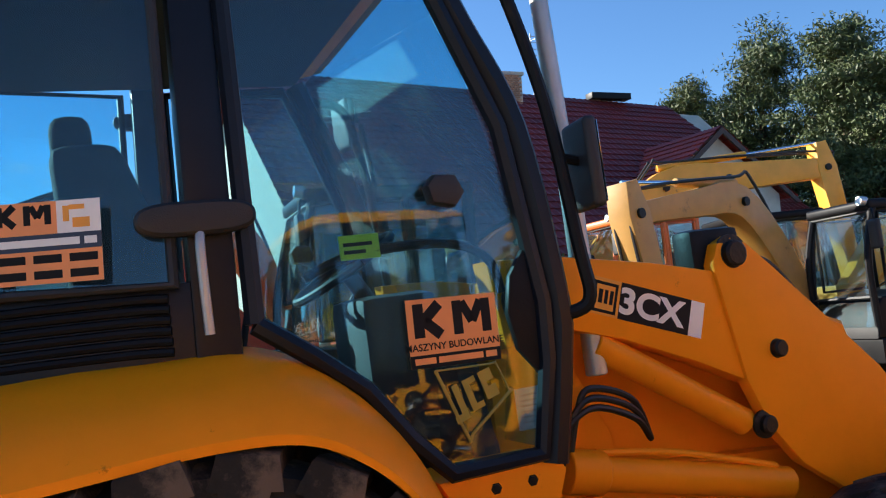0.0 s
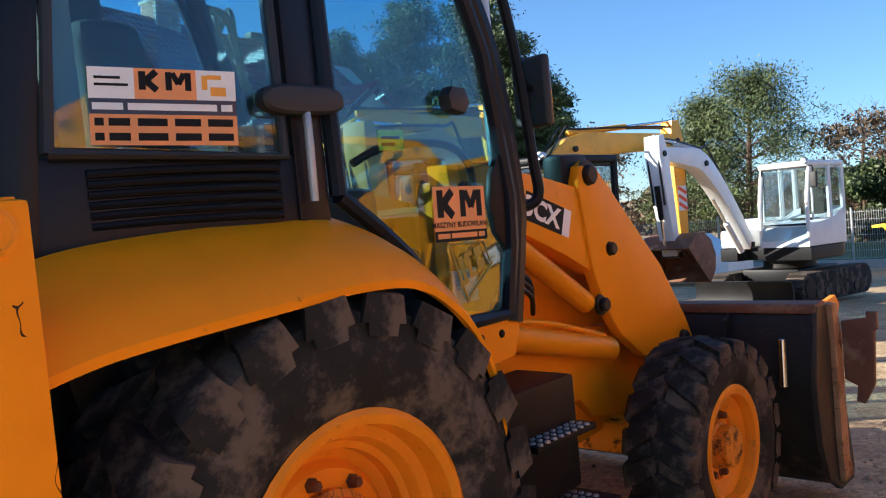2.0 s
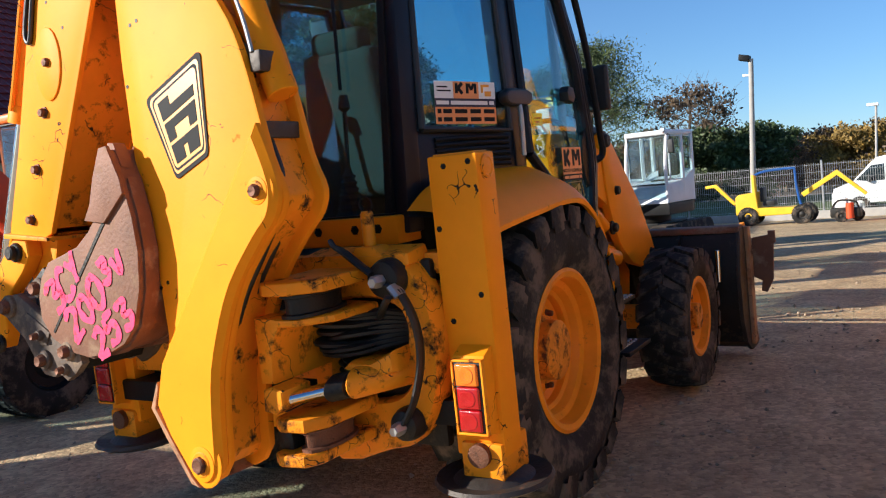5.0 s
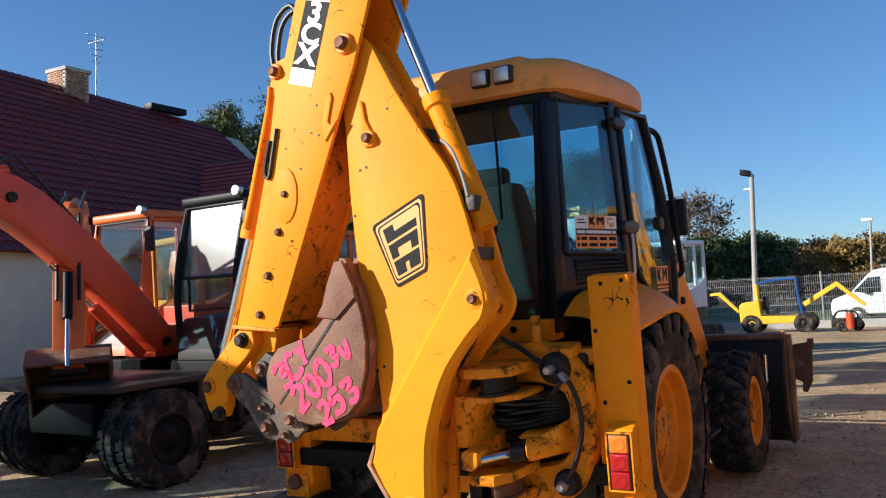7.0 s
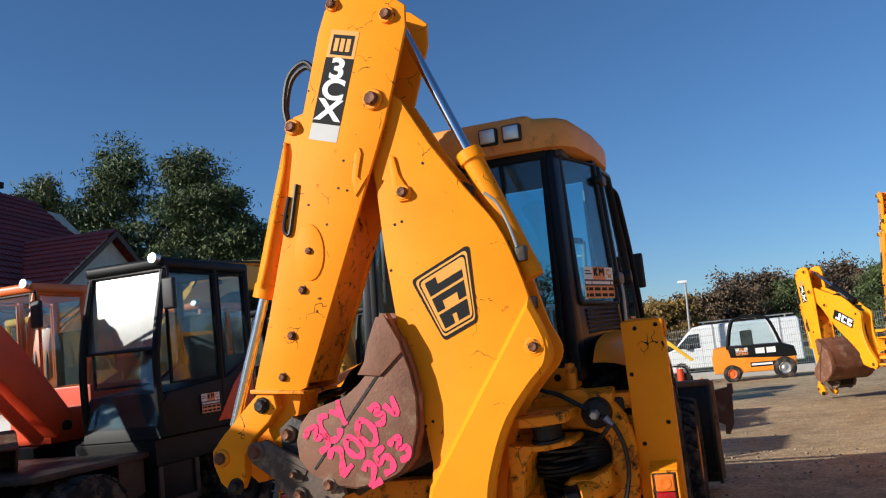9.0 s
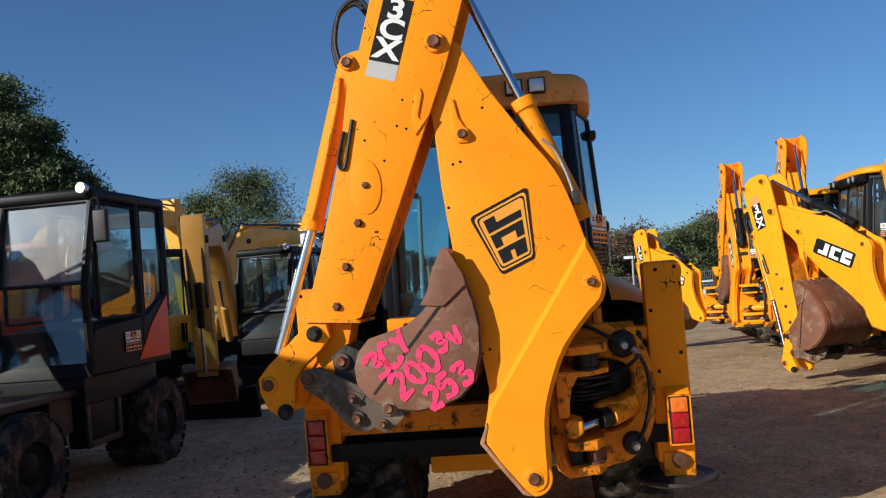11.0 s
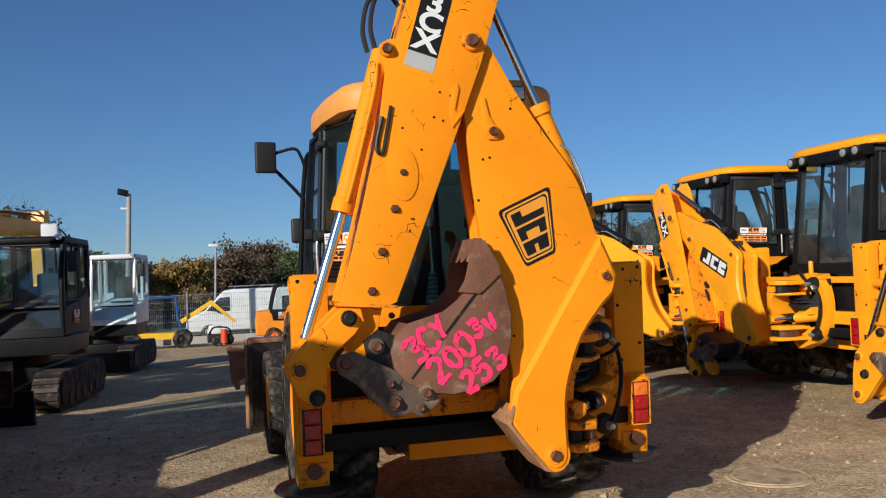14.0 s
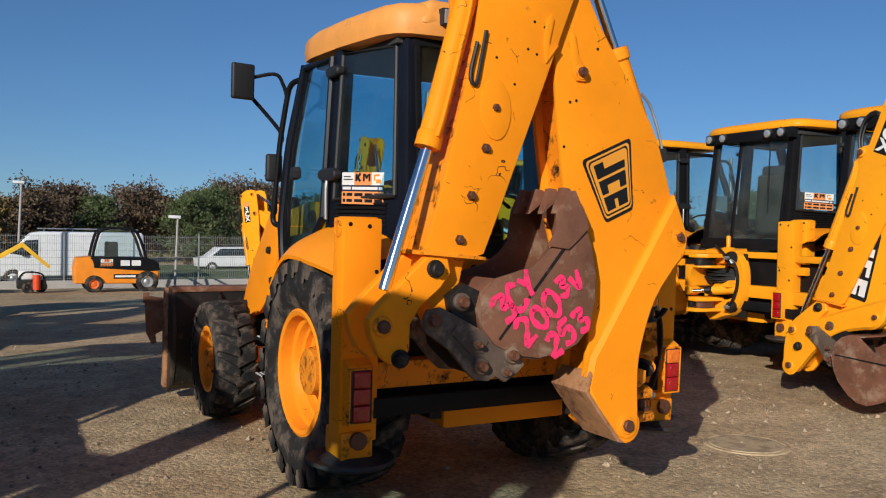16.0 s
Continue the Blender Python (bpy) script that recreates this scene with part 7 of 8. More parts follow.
    box(bm, (x0 - 0.01, y0 - 0.03, z1 - 0.05), (x1 + 0.01, fy + 0.06, z1 + 0.06), 0.04, None, 3)
    part("cab_roof", bm, cabmat, cabp)
    bm = B()
    rod(bm, (x0 + 0.06, fy + 0.03, z1 + 0.04), (x0 + 0.06, fy + 0.12, z1 + 0.05), 0.05)
    part("work_lamp", bm, "lamp_glass", cabp)
    bm = B()
    tube(bm, [(x0, fy + 0.05, z1 - 0.05), (x0 - 0.10, fy + 0.12, z1 - 0.06), (x0 - 0.12, fy + 0.13, z1 - 0.18)], 0.012, 6, 4)
    part("mirror_arm", bm, "black", cabp)
    bm = B()
    box(bm, (x0 - 0.20, fy + 0.11, z1 - 0.46), (x0 - 0.06, fy + 0.17, z1 - 0.16), 0.03, None, 3)
    part("mirror_housing", bm, "black_plastic", cabp)
    bm = B()
    box(bm, (x0 + 0.25, y0 + 0.25, z0 + 0.2), (x1 - 0.25, y0 + 0.75, zs), 0.05)
    box(bm, (x0 + 0.25, y0 + 0.18, zs), (x1 - 0.25, y0 + 0.32, z1 - 0.45), 0.05)
    part("seat", bm, "seat", cabp)
    if sign:
        mm = plane_pose((x0 - 0.014, y0 + 0.98, z0 + 0.16), (0, -1, 0), (0, 0, 1))
        contact_sticker(cabp, mm, 0.30, 0.19)
    # boom, dipper, rams
    f, k, t_, e = joints
    bx0, bx1 = boom_x - 0.13, boom_x + 0.13
    line = [f, ((f[0] + k[0]) / 2 - 0.06, (f[1] + k[1]) / 2 + 0.06), k, ((k[0] * 1.2 + t_[0]) / 2.2, (k[1] * 1.2 + t_[1]) / 2.2 + 0.04), t_]
    curve = [(p.x, p.y, p.z) for p in smooth_path([Vector((a[0], a[1], w)) for a, w in zip(line, widths)], 4)]
    boom = part("boom", limb([c[:2] for c in curve], [c[2] for c in curve], bx0, bx1), arm, th, "painted steel excavator boom")
    dip = part("dipper", limb([(t_[0] - (e[0] - t_[0]) * 0.18, t_[1] - (e[1] - t_[1]) * 0.18), t_, ((t_[0] + e[0]) / 2, (t_[1] + e[1]) / 2), e], [0.16, 0.30, 0.24, 0.15], bx0 - 0.01, bx1 + 0.01), arm, th, "painted steel dipper arm")
    for p, par in ((f, boom), (k, boom), (t_, boom), (e, dip)):
        bm = B()
        rod(bm, (bx0 - 0.04, p[0], p[1]), (bx1 + 0.04, p[0], p[1]), 0.05)
        part("pin", bm, "grease", par)
    def ram(a, b, r, par, mat_, x, cut=0.55):
        c = (a[0] + (b[0] - a[0]) * cut, a[1] + (b[1] - a[1]) * cut)
        bm = B()
        rod(bm, (x, a[0], a[1]), (x, c[0], c[1]), r)
        part("ram", bm, mat_, par)
        bm = B()
        rod(bm, (x, c[0], c[1]), (x, b[0], b[1]), r * 0.5)
        part("ram_rod", bm, "chrome", par)
    mid = ((f[0] + 2 * k[0]) / 3, (f[1] + 2 * k[1]) / 3)
    ram((f[0] + 0.22, f[1] - 0.12), (mid[0] + 0.12, mid[1] - 0.12), 0.06, boom, arm, boom_x)
    top = (t_[0] - (e[0] - t_[0]) * 0.18, t_[1] - (e[1] - t_[1]) * 0.18)
    ram((k[0] - 0.05, k[1] + widths[2] * 0.62), top, 0.05, boom, arm, boom_x)
    ram(((t_[0] * 2 + e[0]) / 3 + 0.16, (t_[1] * 2 + e[1]) / 3 + 0.04), (e[0] + 0.2, e[1] + 0.05), 0.045, dip, "black", boom_x, 0.5)
    for s in (-1, 1):
        bm = B()
        xx = boom_x + s * 0.10
        tube(bm, [(xx, f[0] + 0.05, f[1] + 0.2), (xx, k[0] - 0.25, k[1] + widths[2] * 0.55), (xx, k[0] + 0.1, k[1] + widths[2] * 0.75), (xx, t_[0] - 0.1, t_[1] + 0.25), (xx, t_[0] + 0.12, t_[1] + 0.05), (xx, (t_[0] + e[0]) / 2 + 0.16, (t_[1] + e[1]) / 2)], 0.018, 6, 6)
        part("hose", bm, "hose", boom)
    if stripe:
        mm = plane_pose((boom_x + 0.16, (t_[0] + e[0]) / 2, (t_[1] + e[1]) / 2), (0, 1, 0), (0, 0, 1))
        bm = rect(B(), mm, -0.10, -0.22, 0.10, 0.22)
        st = part("warning_board", bm, "decal_white", dip)
        bm = B()
        for q in range(3):
            tt = mm @ Matrix.Translation((0, -0.14 + 0.14 * q, 0)) @ Matrix.Rotation(radians(-30), 4, "Z")
            rect(bm, tt, -0.11, -0.03, 0.11, 0.03, 0.001, 0.001)
        part("stripe", bm, "red_orange", st)
    arms = [boom, dip]
    if bucket:
        size, ang, wid = bucket
        arms.append(scoop(th, e[0] - 0.1, e[1] - 0.15, boom_x - wid / 2, boom_x + wid / 2, size, ang))
    for ob in arms:
        ob.matrix_basis = Matrix.Translation((boom_x, f[0], 0)) @ pose(0, 0, 0, 0, 0, swing) @ Matrix.Translation((-boom_x, -f[0], 0))
    return th


excavator(pose(-4.78, 2.34, 0.06, 0, 0, 180), "orange and black wheeled excavator with dusty glass parked on gravel", "red_orange", "black", "black", "red_orange",
          [(0.95, 1.25), (2.62, 2.72), (3.9, 2.40), (4.4, 0.9)], [0.30, 0.40, 0.44, 0.36, 0.24], (0.75, 2.3, 0.7), wheeled=True, blade=False, cab_box=(-1.10, -0.17, -0.48, 1.10, 1.06, 2.70), door_paint="red_orange", boom_x=0.30, rake=0.22, screen=1.90)
# next two stand out of view, added only to cast shadow on the gravel
excavator(pose(-4.75, -3.73, 0.08, 0, 0, 137), "yellow excavator out of view, added to shade the yard", "cat_yellow", "black", "black", "cat_yellow",
          [(0.95, 1.3), (2.4, 3.1), (4.0, 2.7), (4.3, 0.9)], [0.30, 0.40, 0.44, 0.34, 0.24], (0.9, 2.4, 0.9), blade=True, sign=False)
excavator(pose(-7.4, -3.2, 0.08, 0, 0, 40), "orange excavator out of view, added to shade the yard", "orange", "black", "black", "orange",
          [(0.95, 1.25), (1.7, 2.6), (2.5, 2.3), (1.9, 0.75)], [0.28, 0.36, 0.40, 0.32, 0.22], (0.9, 2.4, 0.9), blade=True, sign=False)
excavator(pose(-6.95, 2.95, 0.02, 0, 0, 182), "orange excavator with its bucket resting on gravel", "orange", "orange", "black", "orange",
          [(0.95, 1.25), (2.2, 2.70), (3.35, 2.45), (4.05, 1.12)], [0.28, 0.34, 0.36, 0.30, 0.22], (0.72, 2.5, 0.7), blade=True, sign=False, swing=50, screen=1.75)
excavator(pose(-7.9, 7.2, -0.05, 0, 0, 182), "orange excavator with amber-framed cab behind the row", "orange", "orange", "black", "orange",
          [(0.95, 1.25), (1.9, 2.7), (2.9, 2.3), (2.9, 0.8)], [0.28, 0.36, 0.40, 0.32, 0.22], (0.9, 2.2, 0.9), blade=True, sign=False)
excavator(pose(-4.58, 8.3, -0.03, 0, 0, 175), "yellow tracked excavator with black cab and dozer blade", "cat_yellow", "black", "black", "cat_dark",
          [(0.95, 1.20), (2.10, 2.62), (3.75, 2.52), (3.4, 0.75)], [0.28, 0.36, 0.36, 0.28, 0.20], (0.6, 2.6, 0.6), cab_box=(-1.0, -0.06, -0.35, 1.12, 1.06, 2.42), boom_x=0.15, swing=19, reach=0.75)
excavator(pose(-8.3, 4.9, -0.05, 0, 0, -14), "large yellow excavator with folded boom behind the row", "cat_yellow", "cat_yellow", "black", "arm_yellow",
          [(0.95, 1.5), (2.7, 3.25), (5.2, 3.35), (5.5, 1.2)], [0.36, 0.46, 0.50, 0.40, 0.28], (0.8, 0.8, 0.9), sign=False)
excavator(pose(-6.7, 8.4, -0.15, 0, 0, -18), "yellow excavator with striped warning board on its dipper", "cat_yellow", "black", "black", "arm_yellow",
          [(0.95, 1.4), (2.4, 2.95), (4.65, 3.05), (4.7, 1.0)], [0.32, 0.40, 0.44, 0.34, 0.26], (0.8, 0.8, 0.9), sign=False, stripe=True)
excavator(pose(-4.35, 15.95, -0.24, 0, 0, 174), "white tracked excavator with black skirt and wide ditching bucket", "white_paint", "white_paint", "black", "white_paint",
          [(1.25, 1.15), (3.0, 2.70), (4.5, 2.85), (4.2, 1.15)], [0.26, 0.30, 0.36, 0.30, 0.22], (0.95, 2.4, 0.9), cab_box=(-1.02, -0.02, -0.35, 1.12, 1.06, 2.60), sign=False, boom_x=0.2, swing=7)

# ---- the row of backhoe loaders ----
M["bin_red"] = surf("red_bin_paint", (0.55, 0.02, 0.02), 0.45, var=0.15, dirt=(0.2, 0.05, 0.03), amount=0.3)
ROW = "backhoe loaders in a row"
backhoe(pose(5.65, 0.47, 0.10, 0, 0, -90), "clean yellow backhoe loader with folded digging arm", False, -0.41, -0.65, 0.60, 1.35, ROW, curl=-0.85, drop=0.36)
backhoe(pose(5.83, 2.5, 0.12, 0, 0, -90), "clean yellow backhoe loader with hire sticker on its glass", False, -0.33, 0.72, 0.03, 0, ROW)
backhoe(pose(5.65, 4.95, 0.09, 0, 0, -90), "clean yellow backhoe loader with digging arm reached out low", False, 0.2, 0.72, -0.14, 2.0, ROW, radians(31))
backhoe(pose(5.45, 7.75, -0.03, 0, 0, -90), "yellow backhoe loader with raised digging arm", False, -0.05, 0.06, 0.0, 1.0, ROW)
backhoe(pose(4.95, 10.35, -0.12, 0, 0, -90), "bright yellow backhoe loader with upright digging arm", False, 0.2, 0.04, 0.0, 1.0, ROW)
backhoe(pose(4.8, 13.1, -0.21, 0, 0, -90), "bright yellow backhoe loader with wide bucket on gravel", False, 0.1, 0.72, -0.2, 2.2, ROW, radians(31))
bm = B()
hull(bm, [(5.2, 15.3, -0.5), (7.2, 15.3, -0.5), (7.2, 17.3, -0.5), (5.2, 17.3, -0.5), (4.9, 15.2, 1.15), (7.5, 15.2, 1.15), (7.5, 17.5, 1.15), (4.9, 17.5, 1.15)], 0.04)
bin_ = thing("skip_bin", "red steel skip bin behind the loaders", "bin", Matrix.Identity(4))
part("bin_body", bm, "bin_red", bin_)
bm = B()
tube(bm, [(4.88, 15.18, 1.15), (7.52, 15.18, 1.15), (7.52, 17.52, 1.15), (4.88, 17.52, 1.15), (4.88, 15.18, 1.15)], 0.05, 8, 1, False)
part("bin_rim", bm, "bin_red", bin_)


# ---- house ----
M["roof_tile"] = surf("dark_red_roof_tiles", (0.17, 0.022, 0.02), 0.45, var=0.2, scale=1.5, bump=0.1, island=0.15)
# brighter copy of the roof tiles, with the wing's sunlight in its colour
M["roof_lit"] = surf("sunlit_roof_tiles", (0.36, 0.05, 0.035), 0.5, var=0.2, scale=1.5, bump=0.1, island=0.15)
M["plaster"] = surf("cream_plaster", (0.62, 0.58, 0.48), 0.85, var=0.08, bump=0.1)
M["brick"] = surf("chimney_brick", (0.42, 0.24, 0.15), 0.8, var=0.2, island=0.25, bump=0.2)
M["mortar"] = surf("pale_mortar", (0.5, 0.46, 0.4), 0.9)
M["wood_dark"] = surf("dark_brown_board", (0.07, 0.035, 0.025), 0.6, var=0.2)
house = thing("house", "house with dark red tiled roofs and brick chimney", "house", upright(-22, 12, 4) @ Matrix.Translation((22, -12, -4)), plumb=True)


def tiled(name, a, b, c, d, parent, rows, cols, tile="roof_tile"):
    """A roof slope of overlapping tile courses between eave a-b and ridge d-c."""
    A, Bv, C, D = (Vector(p) for p in (a, b, c, d))
    n = (Bv - A).cross(D - A).normalized()
    if n.z < 0:
        n = -n
    bm = B()
    for r in range(rows):
        f0, f1 = r / rows, (r + 1.0) / rows
        p0, q0 = A.lerp(D, f0), Bv.lerp(C, f0)
        p1, q1 = A.lerp(D, f1), Bv.lerp(C, f1)
        prev = None
        for k in range(cols * 2 + 1):
            g = k / (cols * 2)
            w = 0.03 if k % 2 else 0.0
            v = [bm.verts.new(p0.lerp(q0, g) + n * (0.07 + w)), bm.verts.new(p1.lerp(q1, g) + n * (0.03 + w)), bm.verts.new(p0.lerp(q0, g) + n * 0.0)]
            if prev:
                bm.faces.new((prev[0], v[0], v[1], prev[1]))
                bm.faces.new((prev[2], v[2], v[0], prev[0]))
            prev = v
    return part(name, bm, tile, parent, "dark red tiled roof slope, tinted lighter as if sunlit" if tile == "roof_tile" else "red tiled roof slope, tinted lighter as if sunlit", smooth=False)


# main block in its own axes: the ridge runs along y, the slope towards the yard is +x
HM = pose(-24.5, 10.1, 0, 0, 0, 10.5)


def hp(x, y, z):
    return tuple(HM @ Vector((x, y, z)))


tiled("roof", hp(6.4, -7.0, 3.2), hp(6.4, 14.6, 3.2), hp(0, 12.1, 9.6), hp(0, -7.0, 9.6), house, 26, 70)
tiled("roof", hp(-6.4, 14.6, 3.2), hp(-6.4, -7.0, 3.2), hp(0, -7.0, 9.6), hp(0, 12.1, 9.6), house, 10, 20)
tiled("roof", hp(6.4, 14.6, 3.2), hp(-6.4, 14.6, 3.2), hp(-0.05, 12.1, 9.6), hp(0, 12.1, 9.6), house, 20, 20)
bm = B()
prism(bm, [(-5.9, -0.8), (5.9, -0.8), (5.9, 3.5), (0, 9.35), (-5.9, 3.5)], "y", -6.5, 14.0, 0.01)
bmesh.ops.transform(bm, matrix=HM, verts=bm.verts)
part("wall", bm, "plaster", house)
bm = B()
box(bm, (-0.5, -6.56, 5.6), (0.5, -6.48, 7.0), 0.01)
bmesh.ops.transform(bm, matrix=HM, verts=bm.verts)
part("window", bm, "black", house)
# wing with a gable towards the yard
WX, WY, WZ = -19.8, 18.65, 7.2
tiled("wing_roof", (-25.0, WY - 2.9, WZ - 2.35), (WX + 0.4, WY - 2.9, WZ - 2.35), (WX + 0.4, WY, WZ), (-25.0, WY, WZ), house, 12, 24, "roof_lit")
tiled("wing_roof", (WX + 0.4, WY + 2.9, WZ - 2.35), (-25.0, WY + 2.9, WZ - 2.35), (-25.0, WY, WZ), (WX + 0.4, WY, WZ), house, 12, 24, "roof_lit")
bm = B()
prism(bm, [(WY - 2.5, -0.8), (WY + 2.5, -0.8), (WY + 2.5, WZ - 2.2), (WY, WZ - 0.2), (WY - 2.5, WZ - 2.2)], "x", -24.0, WX, 0.01)
wing = part("wing_wall", bm, "plaster", house)
bm = B()
prism(bm, [(WY - 3.0, WZ - 2.5), (WY - 2.85, WZ - 2.55), (WY, WZ - 0.23), (WY + 2.85, WZ - 2.55), (WY + 3.0, WZ - 2.5), (WY, WZ - 0.02)], "x", WX + 0.36, WX + 0.44, 0.0)
part("barge_board", bm, "wood_dark", house)
for y in (WY - 1.3, WY + 1.3):
    bm = B()
    box(bm, (WX - 0.01, y - 0.5, 1.5), (WX + 0.05, y + 0.5, 2.9), 0.01)
    w = part("window", bm, "white_paint", house)
    bm = B()
    box(bm, (WX + 0.04, y - 0.42, 1.58), (WX + 0.07, y + 0.42, 2.82), 0.004)
    part("pane", bm, "black", w)
# brick chimney laid course by course
chim = new("chimney", None)
chim.parent = house
chim.location = (-0.05, 4.74, -0.7)
chim.scale = (1, 0.6, 1)
bm = B()
box(bm, (-25.73, 14.32, 8.2), (-24.67, 15.88, 10.85), 0.0)
core = part("core", bm, "mortar", chim)
bmesh_brick = box(B(), (-0.0, -0.115, -0.032), (0.05, 0.115, 0.032), 0.006, None, 1)
brick_mesh = bpy.data.meshes.new("brick")
bmesh_brick.to_mesh(brick_mesh)
bmesh_brick.free()
brick_mesh.materials.append(M["brick"])
for c in range(16):
    z = 9.65 + 0.078 * c
    for face, (ox, oy, rz, n) in enumerate(((-24.68, 14.45, 0, 6), (-25.6, 14.33, -90, 4))):
        for i in range(n):
            d = 0.25 * i + (0.12 if c % 2 else 0)
            p = (ox, oy + d, z) if face == 0 else (ox + d, oy, z)
            if (face == 0 and p[1] > 15.75) or (face == 1 and p[0] > -24.8):
                continue
            ob = new("brick", brick_mesh)
            ob.parent = core
            ob.matrix_basis = pose(*p, 0, 0, rz)
bm = B()
box(bm, (-25.8, 14.22, 10.85), (-24.58, 15.98, 10.98), 0.02)
part("cap", bm, "mortar", chim)
bm = B()
rod(bm, (-25.6, 16.6, 9.4), (-25.6, 16.6, 12.7), 0.025)
for k in range(5):
    rod(bm, (-25.6, 16.2 + 0.05 * k, 12.6 - 0.25 * k), (-25.6, 17.0 - 0.05 * k, 12.6 - 0.25 * k), 0.012)
rod(bm, (-26.1, 16.6, 12.4), (-25.1, 16.6, 12.4), 0.012)
bmesh.ops.translate(bm, vec=(-0.15, -1.3, -0.6), verts=bm.verts)
aerial = part("aerial", bm, "zinc", house, "thin metal roof aerial")
bm = B()
box(bm, (-26.2, 17.8, 9.65), (-25.7, 19.6, 9.9), 0.02)
part("roof_hatch", bm, "black", house)

# ---- trees ----
M["bark"] = surf("pine_bark", (0.09, 0.055, 0.035), 0.9, var=0.3, bump=0.5, bscale=25)
M["needles"] = surf("pine_needles", (0.085, 0.112, 0.034), 0.6, var=0.4, scale=0.8, bump=0.0, island=0.45)
M["leaf_green"] = surf("dull_green_leaves", (0.06, 0.085, 0.025), 0.6, var=0.4, scale=0.6, bump=0.0, island=0.4)
M["leaf_brown"] = surf("autumn_brown_leaves", (0.115, 0.075, 0.04), 0.7, var=0.4, scale=0.5, bump=0.0, island=0.45)
M["leaf_gold"] = surf("autumn_yellow_leaves", (0.24, 0.15, 0.03), 0.7, var=0.3, scale=0.7, bump=0.0, island=0.4)
M["twig"] = surf("bare_twigs", (0.12, 0.085, 0.06), 0.9, var=0.3, bump=0.2)


def leaf_mesh(points, size, rng, flat=0.6):
    """Small leaf blades scattered round points, as one mesh."""
    n = len(points)
    c = np.asarray(points)
    d1 = rng.normal(size=(n, 3))
    d1 /= np.linalg.norm(d1, axis=1, keepdims=True)
    d2 = np.cross(d1, rng.normal(size=(n, 3)))
    d2 /= np.linalg.norm(d2, axis=1, keepdims=True) + 1e-9
    s = size * rng.uniform(0.6, 1.4, (n, 1))
    a, b = d1 * s, d2 * s * flat * 0.5
    verts = np.stack([c - a * 0.5 - b * 0.4, c - a * 0.1 + b, c + a * 0.6, c - a * 0.1 - b], 1).reshape(-1, 3)
    faces = np.arange(4 * n).reshape(-1, 4)
    me = bpy.data.meshes.new("leaves")
    me.from_pydata(verts.tolist(), [], faces.tolist())
    return me


def stick(V, F, p, q, r0, r1, seg):
    """Adds a tapered stick to lists of vertices and faces."""
    d = (q - p).normalized()
    a = d.orthogonal().normalized()
    b = d.cross(a)
    n0 = len(V)
    for c, r in ((p, r0), (q, r1)):
        for k in range(seg):
            t = 2 * math.pi * k / seg
            V.append(tuple(c + a * (r * math.cos(t)) + b * (r * math.sin(t))))
    for k in range(seg):
        F.append((n0 + k, n0 + (k + 1) % seg, n0 + seg + (k + 1) % seg, n0 + seg + k))


